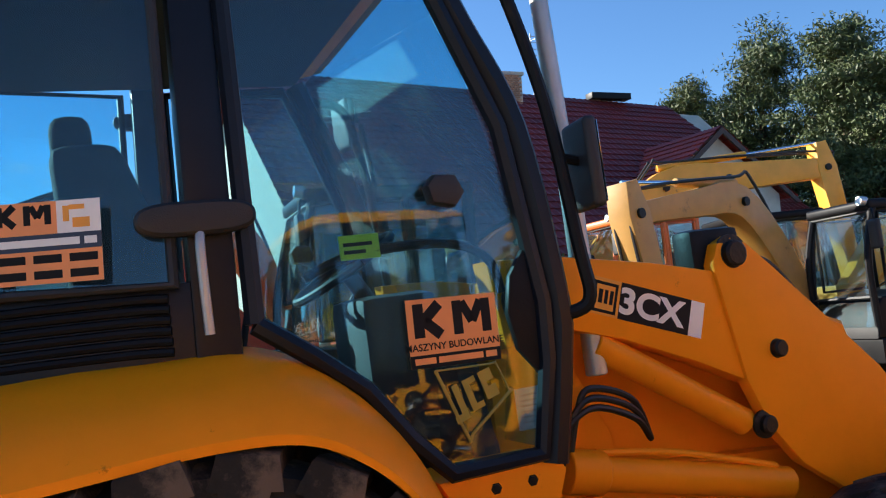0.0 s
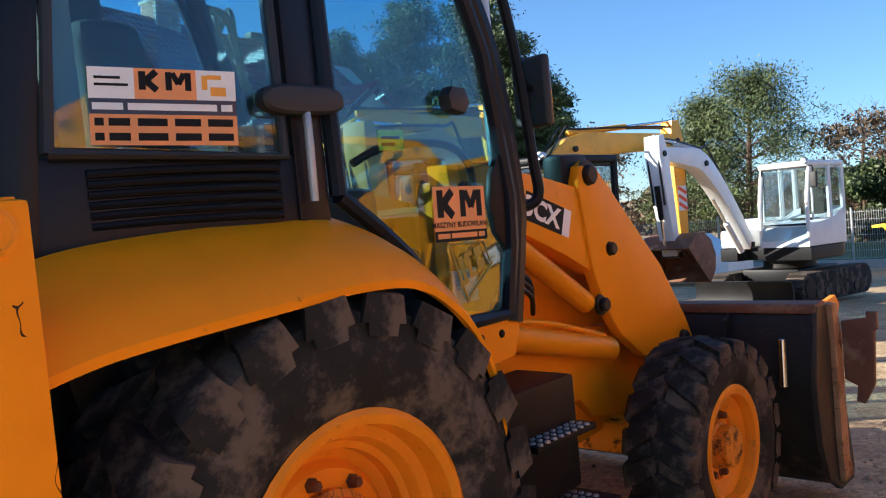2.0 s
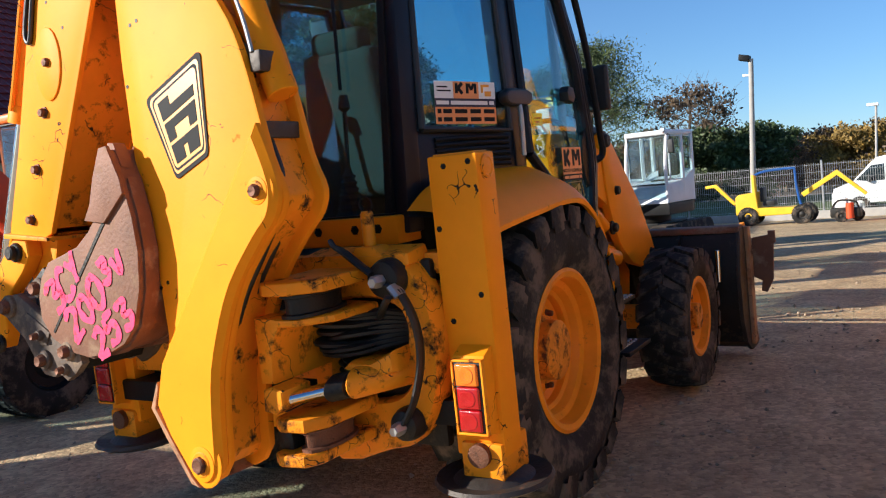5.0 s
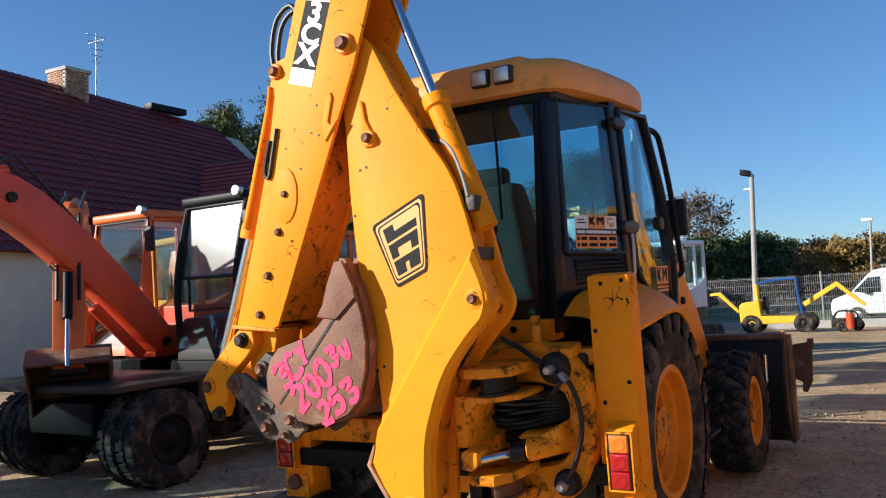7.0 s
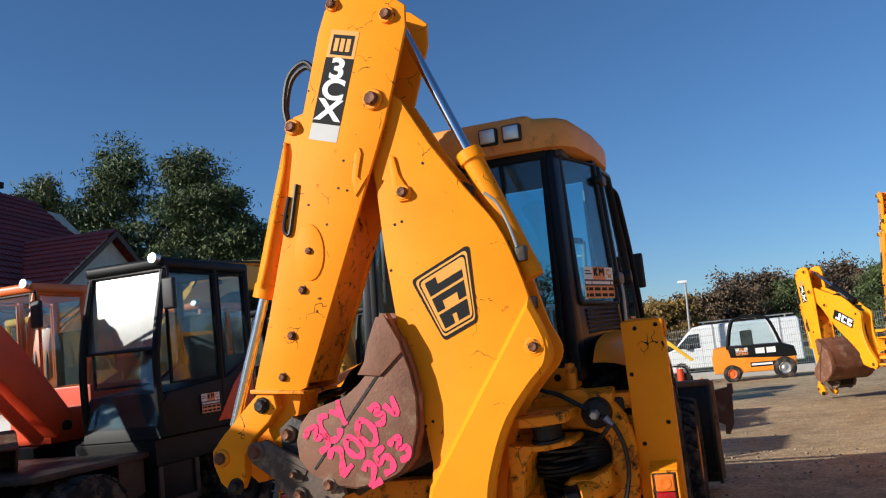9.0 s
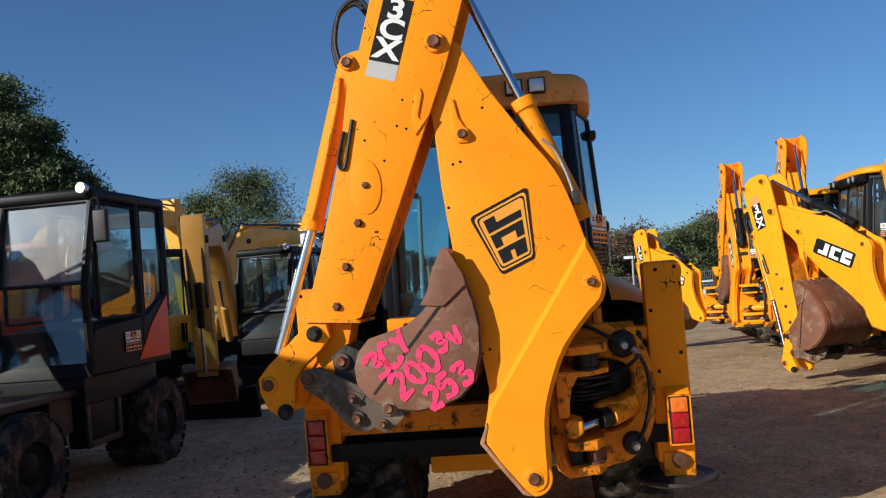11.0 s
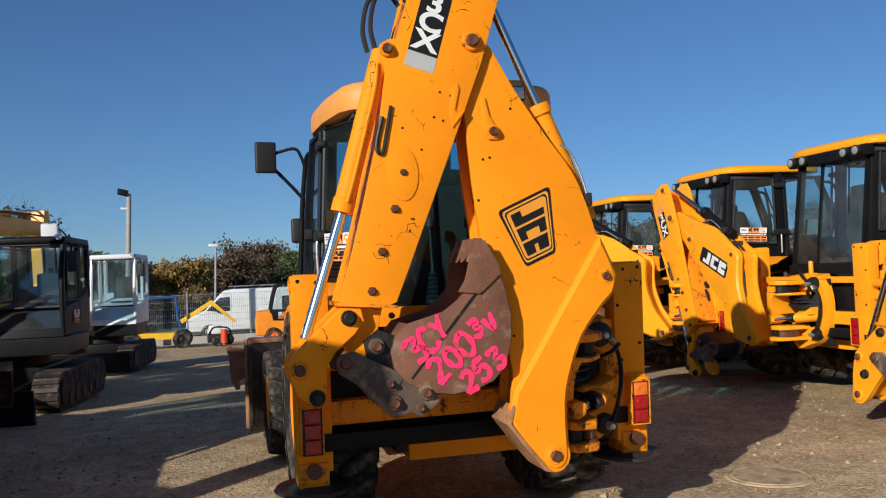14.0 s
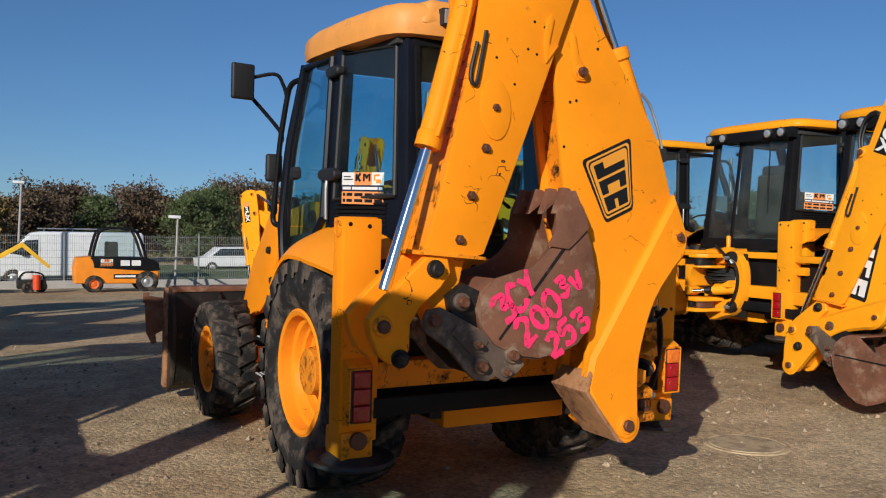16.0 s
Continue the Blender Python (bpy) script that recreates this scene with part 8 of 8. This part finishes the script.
def tree(name, x, y, z, h, seed, kind, label, leaves, spread=1.0, size=0.22):
    """A tree with tapered trunk, limbs and a crown of small blades in uneven clumps."""
    rng = np.random.default_rng(seed)
    th = thing(name, label, "tree", upright(x, y, z), plumb=True)
    V, F = [], []
    lean_x, lean_y = rng.uniform(-0.05, 0.05, 2) * h
    top = Vector((lean_x, lean_y, h * 0.96))
    trunk_pts = [Vector((0, 0, -0.3)), Vector((lean_x * 0.2, lean_y * 0.3, h * 0.3)), Vector((lean_x * 0.7, lean_y * 0.6, h * 0.65)), top]
    sp = smooth_path(trunk_pts, 5)
    for i, (p, q) in enumerate(zip(sp, sp[1:])):
        r0, r1 = 0.028 * h * (1 - i / len(sp)) + 0.02, 0.028 * h * (1 - (i + 1) / len(sp)) + 0.02
        stick(V, F, p, q, r0, r1, 8)
    clumps = []
    lo = {"pine": 0.22, "leafy": 0.2, "bush": 0.02, "bare": 0.25}[kind]
    n_limb = {"pine": 74, "leafy": 30, "bush": 24, "bare": 44}[kind]
    for i in range(n_limb):
        f = lo + (1 - lo) * (i + rng.uniform(0, 1)) / n_limb
        base = sp[min(int(f * (len(sp) - 1)), len(sp) - 1)]
        a = rng.uniform(0, 2 * math.pi)
        if kind == "pine":
            L = h * 0.30 * spread * (0.06 + 0.94 * min(1.0, 1.25 * (1.03 - f) / (1.03 - lo)) ** 0.85) * rng.uniform(0.5, 1.12)
            rise = L * (-0.05 + 0.75 * f)
        else:
            L = h * 0.34 * spread * math.sin(math.pi * (0.18 + 0.74 * (f - lo) / (1 - lo))) * rng.uniform(0.65, 1.15)
            rise = L * rng.uniform(0.2, 0.8)
        tip = base + Vector((math.cos(a) * L, math.sin(a) * L, rise))
        stick(V, F, base, tip, 0.006 * h * (1.1 - f) + 0.01, 0.008, 5)
        k = 4 if kind != "bare" else 3
        for j in range(k):
            g = 0.35 + 0.65 * (j + 1) / k
            c = base.lerp(tip, g) + Vector(rng.normal(size=3) * 0.03 * h)
            clumps.append((c, (0.046 if kind == "pine" else 0.075) * h * spread * rng.uniform(0.6, 1.3)))
            if kind == "bare":
                for q in range(4):
                    e = c + Vector(rng.normal(size=3) * 0.07 * h) + Vector((0, 0, 0.05 * h))
                    stick(V, F, c, e, 0.012, 0.005, 4)
    me = bpy.data.meshes.new("trunk")
    me.from_pydata(V, [], F)
    me.materials.append(M["bark" if kind != "bare" else "twig"])
    new("trunk", me).parent = th
    pts = []
    per = max(6, int(leaves / len(clumps)))
    for c, r in clumps:
        q = rng.normal(size=(per, 3)) * r * np.array([0.7, 0.7, 0.38])
        pts.append(q + np.array(c))
    me = leaf_mesh(np.concatenate(pts), size, rng, 0.3 if kind == "pine" else 0.6)
    mat_ = {"pine": "needles", "leafy": "leaf_green", "bush": "leaf_green", "bare": "leaf_brown"}[kind]
    me.materials.append(M[mat_])
    ob = new("crown", me)
    ob.parent = th
    tagged(ob, kind="stuff")
    return th, ob


PINE = "tall dark green pine with an uneven crown"
for i, (x, y, h) in enumerate(((-28.6, 28.0, 13.9), (-24.0, 28.0, 13.1), (-22.6, 28.3, 11.2), (-21.6, 29.6, 9.9), (-30.6, 26.4, 12.4), (-20.4, 29.2, 8.7), (-33.0, 30.0, 12.0), (-26.3, 30.4, 12.4))):
    tree("pine_tree", x, y, -0.8, h, 40 + i, "pine", PINE, 46000 if i < 6 else 26000, 0.82, 0.20)
for i, (x, y, h, k, sp_, mm) in enumerate(((-20.6, 50, 11.2, "pine", 1.6, None), (-24.0, 51, 10.0, "pine", 1.4, None), (-14.3, 50, 7.7, "bare", 1.0, None), (-13.5, 49, 4.6, "leafy", 1.2, None), (-9.5, 47, 4.6, "leafy", 1.3, None), (-33, 50, 9.0, "bare", 1.1, None))):
    th, crown = tree("broadleaf_tree" if k != "pine" else "pine_tree", x, y, -1.2, h, 80 + i, k, {"pine": PINE, "leafy": "round green tree beyond the fence", "bare": "half-bare brown autumn tree"}[k], 30000 if k != "bare" else 5000, sp_, 0.2)
rnd = random.Random(11)
FAR = [(-4.5, 50, 4.4, "gold"), (-1.5, 56, 5.0, "brown"), (3.0, 58, 5.4, "pine"), (6.0, 62, 6.0, "brown"), (1.0, 60, 5.8, "brown"), (8.0, 52, 5.6, "pine"), (10.5, 54, 6.2, "pine"), (13.0, 60, 6.6, "brown"), (16.5, 62, 6.4, "brown"), (20.0, 60, 6.0, "pine"),
       (24.0, 58, 6.4, "brown"), (28, 60, 6.6, "pine"), (33, 58, 7.0, "brown"), (38, 55, 7.0, "pine"), (43, 50, 7.0, "brown"), (26.5, 45, 7.2, "spruce"), (21.5, 44, 5.0, "spruce"), (47, 42, 7.0, "pine"), (-7.0, 60, 4.6, "brown"), (-11, 64, 4.6, "brown"), (-15, 66, 5.0, "brown"), (50, 30, 7.0, "brown"), (52, 18, 7.5, "pine"), (50, 6, 7.0, "brown")]
for i, (x, y, h, k) in enumerate(FAR):
    kind = {"gold": "leafy", "brown": "leafy", "pine": "pine", "spruce": "pine"}[k]
    th, crown = tree("conifer" if kind == "pine" else "autumn_tree", x, y, -1.3, h * 0.88, 120 + i, kind, "dark green conifer in the far treeline" if kind == "pine" else "brown autumn tree in the far treeline", 11000, 0.6 if k == "spruce" else 1.7, 0.2)
    if k in ("gold", "brown"):
        crown.data.materials.clear()
        crown.data.materials.append(M["leaf_gold" if k == "gold" else "leaf_brown"])
# far wood behind all, one mass of blades over a low rise
rng = np.random.default_rng(7)
n = 130000
a = rng.uniform(-75, 70, n)
d = rng.uniform(75, 120, n)
px, py = d * np.sin(np.radians(a)), d * np.cos(np.radians(a))
ridge = 4.2 + 1.4 * np.sin(a * 0.21) + 0.9 * np.sin(a * 0.63 + 1) + 0.5 * np.sin(a * 1.9)
pz = -1.2 + rng.uniform(0, 1, n) ** 0.7 * ridge * d / 95
me = leaf_mesh(np.stack([px, py, pz], 1), 0.55, rng, 0.8)
me.materials.append(M["leaf_brown"])
wood = new("far_wood", me)
wood.matrix_world = YARD
tagged(wood, "brown and green autumn wood along the horizon", "wood", kind="stuff")
for i, (x, y, h) in enumerate(((-15.5, 13.2, 3.3), (-17.0, 11.4, 3.0), (-14.0, 15.0, 2.6))):
    th, crown = tree("garden_bush", x, y, -0.4, h, 200 + i, "bush", "yellow-green garden bush before the house", 5000, 1.5, 0.16)
    crown.data.materials.clear()
    crown.data.materials.append(M["leaf_gold"] if i == 0 else M["leaf_green"])

# ---- far side of the yard: fence, lamp, vehicles ----
M["concrete"] = surf("grey_concrete", (0.38, 0.36, 0.33), 0.85, var=0.12, bump=0.2)
M["grass"] = surf("dull_grass", (0.10, 0.13, 0.04), 0.9, var=0.4, scale=1.2, bump=0.6, bscale=30)
FY = 30.5
FZ = ground_z(0, FY)
bm = B()
box(bm, (-60, FY - 0.06, FZ - 0.2), (60, FY + 0.06, FZ + 0.30), 0.01)
kerb = part("fence_plinth", bm, "concrete")
tagged(kerb, "grey concrete plinth under the wire fence", "plinth", kind="structure")
bm = B()
grid_y = FY + 3
hullpts = [(-70, FY + 0.1, FZ - 0.3), (70, FY + 0.1, FZ - 0.3), (70, 48, FZ - 0.3), (-70, 48, FZ - 0.3), (-70, FY + 0.1, FZ + 0.05), (70, FY + 0.1, FZ + 0.05), (70, 48, FZ + 0.10), (-70, 48, FZ + 0.10)]
hull(bm, hullpts)
tagged(part("grass_verge", bm, "grass"), "dull green grass verge beyond the fence", "grass", kind="structure")
fence = thing("fence", "galvanised welded wire fence on concrete plinth", "fence", Matrix.Translation((0, FY, FZ)))
post_bm = box(B(), (-0.03, -0.03, 0.2), (0.03, 0.03, 2.15), 0.005, None, 1)
post_me = bpy.data.meshes.new("post")
post_bm.to_mesh(post_me)
post_bm.free()
post_me.materials.append(M["zinc"])
panel_bm = B()
for k in range(32):
    x = 0.05 + 0.078 * k
    box(panel_bm, (x - 0.005, -0.004, 0.32), (x + 0.005, 0.004, 2.05), 0.0)
for k in range(7):
    z = 0.36 + 0.27 * k
    box(panel_bm, (0.02, -0.007, z), (2.5, 0.005, z + 0.012), 0.0)
panel_me = bpy.data.meshes.new("mesh_panel")
panel_bm.to_mesh(panel_me)
panel_bm.free()
panel_me.materials.append(M["zinc"])
for i in range(32):
    for nm, me_ in (("post", post_me), ("mesh_panel", panel_me)):
        o = new(nm, me_)
        o.parent = fence
        o.location = (-38 + 2.5 * i, 0, 0)


def lamp_post(x, y, z0, h, r, head, label):
    th = thing("lamp_post", label, "lamp post", upright(x, y, z0), plumb=True)
    bm = B()
    rod(bm, (0, 0, -0.2), (0, 0, h), r, r * 0.8, 12)
    part("pole", bm, "concrete", th)
    bm = B()
    if head:
        hull(bm, [(-0.42, -0.16, h - 0.02), (-0.05, -0.16, h - 0.10), (-0.05, 0.16, h - 0.10), (-0.42, 0.16, h - 0.02), (-0.40, -0.16, h + 0.20), (-0.02, -0.16, h + 0.12), (-0.02, 0.16, h + 0.12), (-0.40, 0.16, h + 0.20)], 0.02)
        part("floodlight", bm, "black", th)
        bm = B()
        box(bm, (-0.30, -0.05, h - 0.62), (-0.05, 0.05, h - 0.54), 0.01)
        part("camera_box", bm, "white_paint", th)
    else:
        box(bm, (-0.35, -0.10, h - 0.02), (0.10, 0.10, h + 0.10), 0.02)
        part("camera_box", bm, "white_paint", th)
    return th


lamp_post(-5.2, 29.2, FZ, 6.05, 0.11, True, "tall grey lamp post with a black floodlight")
lamp_post(3.42, 29.6, FZ, 2.75, 0.05, False, "short grey pole with a white camera box")
lamp_post(-2.0, 37.0, FZ, 4.2, 0.06, False, "thin grey pole beyond the fence")

M["fork_orange"] = surf("forklift_orange_paint", (0.85, 0.27, 0.01), 0.42, var=0.1, dirt=(0.2, 0.08, 0.02), amount=0.2)
M["van_dark"] = surf("van_dark_glass", (0.02, 0.03, 0.035), 0.1, var=0.1, bump=0)


def van(x, y, z):
    """A long white panel van, nose towards -x."""
    th = thing("panel_van", "long white panel van parked beyond the mesh fence", "van", Matrix.Translation((x, y, z)) @ Matrix.Scale(1.08, 4))
    prof = [(-2.75, 0.38), (-2.78, 0.75), (-2.70, 0.98), (-2.05, 1.22), (-1.45, 1.85), (-1.25, 2.02), (-0.9, 2.08), (2.7, 2.08), (2.78, 1.98), (2.82, 0.40)]
    body = part("body", prism(B(), prof, "y", -0.95, 0.95, 0.10, 4), "white_paint", th)
    for pts in ([(-1.95, 1.25), (-1.42, 1.75), (-1.0, 1.78), (-1.0, 1.20), (-1.5, 1.18)],):
        part("side_window", prism(B(), pts, "y", -0.956, -0.94, 0.004), "van_dark", body)
    part("windscreen", hull(B(), [(-2.05, -0.80, 1.24), (-2.0, -0.80, 1.22), (-2.0, 0.80, 1.22), (-2.05, 0.80, 1.24), (-1.46, -0.72, 1.87), (-1.42, -0.72, 1.84), (-1.42, 0.72, 1.84), (-1.46, 0.72, 1.87)]), "van_dark", body)
    bm = B()
    for xx in (-0.95, 0.9):
        box(bm, (xx - 0.008, -0.957, 0.5), (xx + 0.008, -0.945, 1.9), 0.0)
    part("door_seam", bm, "decal_grey", body)
    bm = B()
    box(bm, (-2.8, -0.9, 0.30), (-2.6, 0.9, 0.60), 0.04)
    part("bumper", bm, "black_plastic", body)
    bm = B()
    box(bm, (-2.72, -0.92, 0.78), (-2.45, -0.75, 0.98), 0.03)
    part("headlamp", bm, "lamp_glass", body)
    bm = B()
    box(bm, (-1.55, -1.10, 1.15), (-1.42, -0.96, 1.40), 0.03)
    part("mirror", bm, "black_plastic", body)
    bm = B()
    for yy in (-0.75, 0.75):
        rod(bm, (-1.0, yy, 2.20), (2.6, yy, 2.20), 0.02)
    for xx in (-0.8, 0.2, 1.2, 2.3):
        rod(bm, (xx, -0.78, 2.2), (xx, 0.78, 2.2), 0.02)
        rod(bm, (xx, -0.75, 2.05), (xx, -0.75, 2.2), 0.02)
    part("roof_rack", bm, "zinc", th)
    for xx in (-1.85, 1.75):
        for s in (-1, 1):
            w = small_wheel(th, "wheel", (xx, s * 0.86, 0.34), 0.34, 0.22, "zinc", 1, 20)
            w.matrix_basis = Matrix.Translation((xx, s * 0.86, 0.34)) @ pose(0, 0, 0, 0, 0, 90 * s)
    return th


van(-0.2, 34.6, ground_z(-0.2, 34.6))


def telescopic_forklift(x, y, z):
    """A low orange forklift with black hood, curved cab guard and side boom."""
    th = thing("forklift_truck", "orange and black forklift truck with a rounded cab", "forklift", Matrix.Translation((x, y, z)))
    prof = [(-1.35, 0.32), (-1.38, 0.85), (-1.30, 1.20), (-0.85, 1.24), (-0.75, 1.05), (1.20, 0.98), (1.38, 0.80), (1.38, 0.45), (1.0, 0.30)]
    body = part("body", prism(B(), prof, "y", -0.6, 0.6, 0.06, 3), "fork_orange", th)
    part("hood", prism(B(), [(-0.75, 0.86), (-0.80, 1.25), (0.95, 1.22), (1.36, 1.06), (1.42, 0.76), (1.1, 0.74)], "y", -0.625, 0.2, 0.02), "black", th)
    bm = B()
    for yy in (-0.58, 0.58):
        tube(bm, [(-0.82, yy, 1.15), (-0.70, yy, 1.75), (-0.55, yy, 2.12), (-0.2, yy, 2.22), (0.45, yy, 2.18), (0.7, yy, 1.95), (0.98, yy, 1.1)], 0.05, 8, 5)
    for xx, zz in ((-0.5, 2.16), (0.5, 2.16)):
        rod(bm, (xx, -0.58, zz), (xx, 0.58, zz), 0.04)
    part("cab_guard", bm, "black", th)
    part("side_pane", quad(B(), [(-0.74, -0.57, 1.25), (0.85, -0.57, 1.2), (0.55, -0.57, 2.1), (-0.5, -0.57, 2.12)]), "glass_clear", th)
    bm = B()
    box(bm, (-0.35, -0.3, 1.2), (0.05, 0.25, 1.75), 0.06)
    part("seat", bm, "seat", th)
    bm = B()
    for k in range(2):
        box(bm, (0.10 + 0.36 * k, -0.632, 0.93), (0.40 + 0.36 * k, -0.626, 1.12), 0.0)
    part("maker_mark", bm, "decal_white", th)
    mm = plane_pose((0.0, -0.604, 0.55), (1, 0, 0), (0, 0, 1))
    bm = rect(B(), mm, -0.12, -0.07, 0.75, 0.09)
    strip = part("name_strip", bm, "decal_black", th)
    bm = rect(B(), mm, -0.08, -0.02, 0.6, 0.05, 0.001, 0.001)
    part("name_bar", bm, "decal_white", strip)
    contact_sticker(th, plane_pose((-0.55, -0.632, 0.92), (1, 0, 0), (0, 0, 1)), 0.40, 0.24)
    for xx, r in ((-0.75, 0.30), (0.98, 0.37)):
        for s in (-1, 1):
            w = small_wheel(th, "wheel", (0, 0, 0), r, 0.24, "orange" if xx < 0 else "zinc", 1, 20)
            w.matrix_basis = Matrix.Translation((xx, s * 0.56, r)) @ pose(0, 0, 0, 0, 0, 90 * s)
    return th


telescopic_forklift(0.95, 27.1, ground_z(0.9, 27.1))


def yard_truck(x, y, z):
    """A small yellow open truck with a blue mast frame and a jib arm."""
    th = thing("yard_loader", "small yellow open yard loader with blue mast and jib", "loader", Matrix.Translation((x, y, z)))
    part("body", prism(B(), [(-1.15, 0.40), (-1.15, 1.0), (-1.05, 1.10), (-0.45, 1.15), (-0.40, 0.62), (0.75, 0.58), (0.85, 0.35), (-0.9, 0.32)], "y", -0.5, 0.5, 0.05, 3), "lemon", th)
    bm = B()
    tube(bm, [(-0.5, -0.4, 0.6), (-0.52, -0.4, 1.75)], 0.08, 8, 1, False)
    part("post", bm, "lemon", th)
    bm = B()
    tube(bm, [(-0.5, -0.4, 1.72), (-0.1, -0.4, 1.85), (0.75, -0.4, 1.88), (0.82, -0.4, 1.80), (0.85, -0.4, 1.3), (0.95, -0.4, 0.7), (1.1, -0.4, 0.5)], 0.045, 8, 3)
    part("mast_frame", bm, surf("blue_paint", (0.02, 0.09, 0.30), 0.4), th)
    bm = B()
    box(bm, (-0.30, -0.25, 0.66), (0.1, 0.25, 0.85), 0.05)
    box(bm, (-0.38, -0.25, 0.80), (-0.25, 0.25, 1.30), 0.05)
    part("seat", bm, "black_plastic", th)
    part("jib", limb([(0.95, 0.95), (2.05, 1.62), (2.9, 0.85)], [0.16, 0.18, 0.10], -0.1, 0.06), "lemon", th).matrix_basis = pose(0, 0, 0, 0, 0, -90)
    part("counter_jib", limb([(1.35, 0.75), (2.0, 1.45), (2.35, 1.42)], [0.10, 0.14, 0.10], -0.1, 0.06), "lemon", th).matrix_basis = pose(0, 0.3, 0, 0, 0, 90)
    for xx in (-0.75, 1.0):
        for s in (-1, 1):
            w = small_wheel(th, "wheel", (0, 0, 0), 0.33, 0.22, "grease", 1, 20)
            w.matrix_basis = Matrix.Translation((xx, s * 0.45, 0.33)) @ pose(0, 0, 0, 0, 0, 90 * s)
    return th


yard_truck(-4.05, 27.3, ground_z(-4.0, 27.3))
gz = ground_z(-1.6, 26.9)
th = thing("site_engine", "small red and grey wheeled engine by the fence", "engine", Matrix.Translation((-1.62, 26.9, gz)))
bm = B()
box(bm, (-0.55, -0.3, 0.15), (0.35, 0.3, 0.45), 0.05)
tube(bm, [(-0.5, -0.2, 0.45), (-0.3, -0.2, 0.7), (0.2, -0.2, 0.65), (0.3, -0.2, 0.4)], 0.03, 6, 4)
part("engine_block", bm, "grease", th)
part("cylinder", rod(B(), (0.05, -0.32, 0.12), (0.05, -0.32, 0.62), 0.12), "red_orange", th)
part("fuel_tank", box(B(), (-0.5, -0.2, 0.45), (-0.05, 0.2, 0.78), 0.08), "decal_white", th)
for s in (-1, 1):
    w = small_wheel(th, "wheel", (0, 0, 0), 0.2, 0.12, "grease", 1, 16)
    w.matrix_basis = Matrix.Translation((0.0 + 0.2 * s, 0.3 * s, 0.2)) @ pose(0, 0, 0, 0, 0, 90 * s)


def parked_car(x, y, z, paint, label):
    th = thing("parked_car", label, "car", Matrix.Translation((x, y, z)))
    part("body", prism(B(), [(-2.0, 0.35), (-2.05, 0.8), (-1.5, 0.92), (-0.9, 1.42), (0.8, 1.45), (1.6, 0.95), (2.05, 0.85), (2.05, 0.35)], "y", -0.8, 0.8, 0.08, 3), paint, th)
    part("side_glass", prism(B(), [(-1.3, 0.95), (-0.85, 1.35), (0.75, 1.37), (1.35, 0.97)], "y", -0.806, -0.79, 0.003), "van_dark", th)
    for xx in (-1.3, 1.3):
        for s in (-1, 1):
            w = small_wheel(th, "wheel", (0, 0, 0), 0.31, 0.2, "zinc", 1, 16)
            w.matrix_basis = Matrix.Translation((xx, s * 0.72, 0.31)) @ pose(0, 0, 0, 0, 0, 90 * s)
    return th


parked_car(9.1, 44.0, ground_z(9, 44) + 0.1, "white_paint", "white car parked beyond the fence")
parked_car(-10.0, 21.5, ground_z(-10, 21.5), "white_paint", "white car parked behind the excavators")
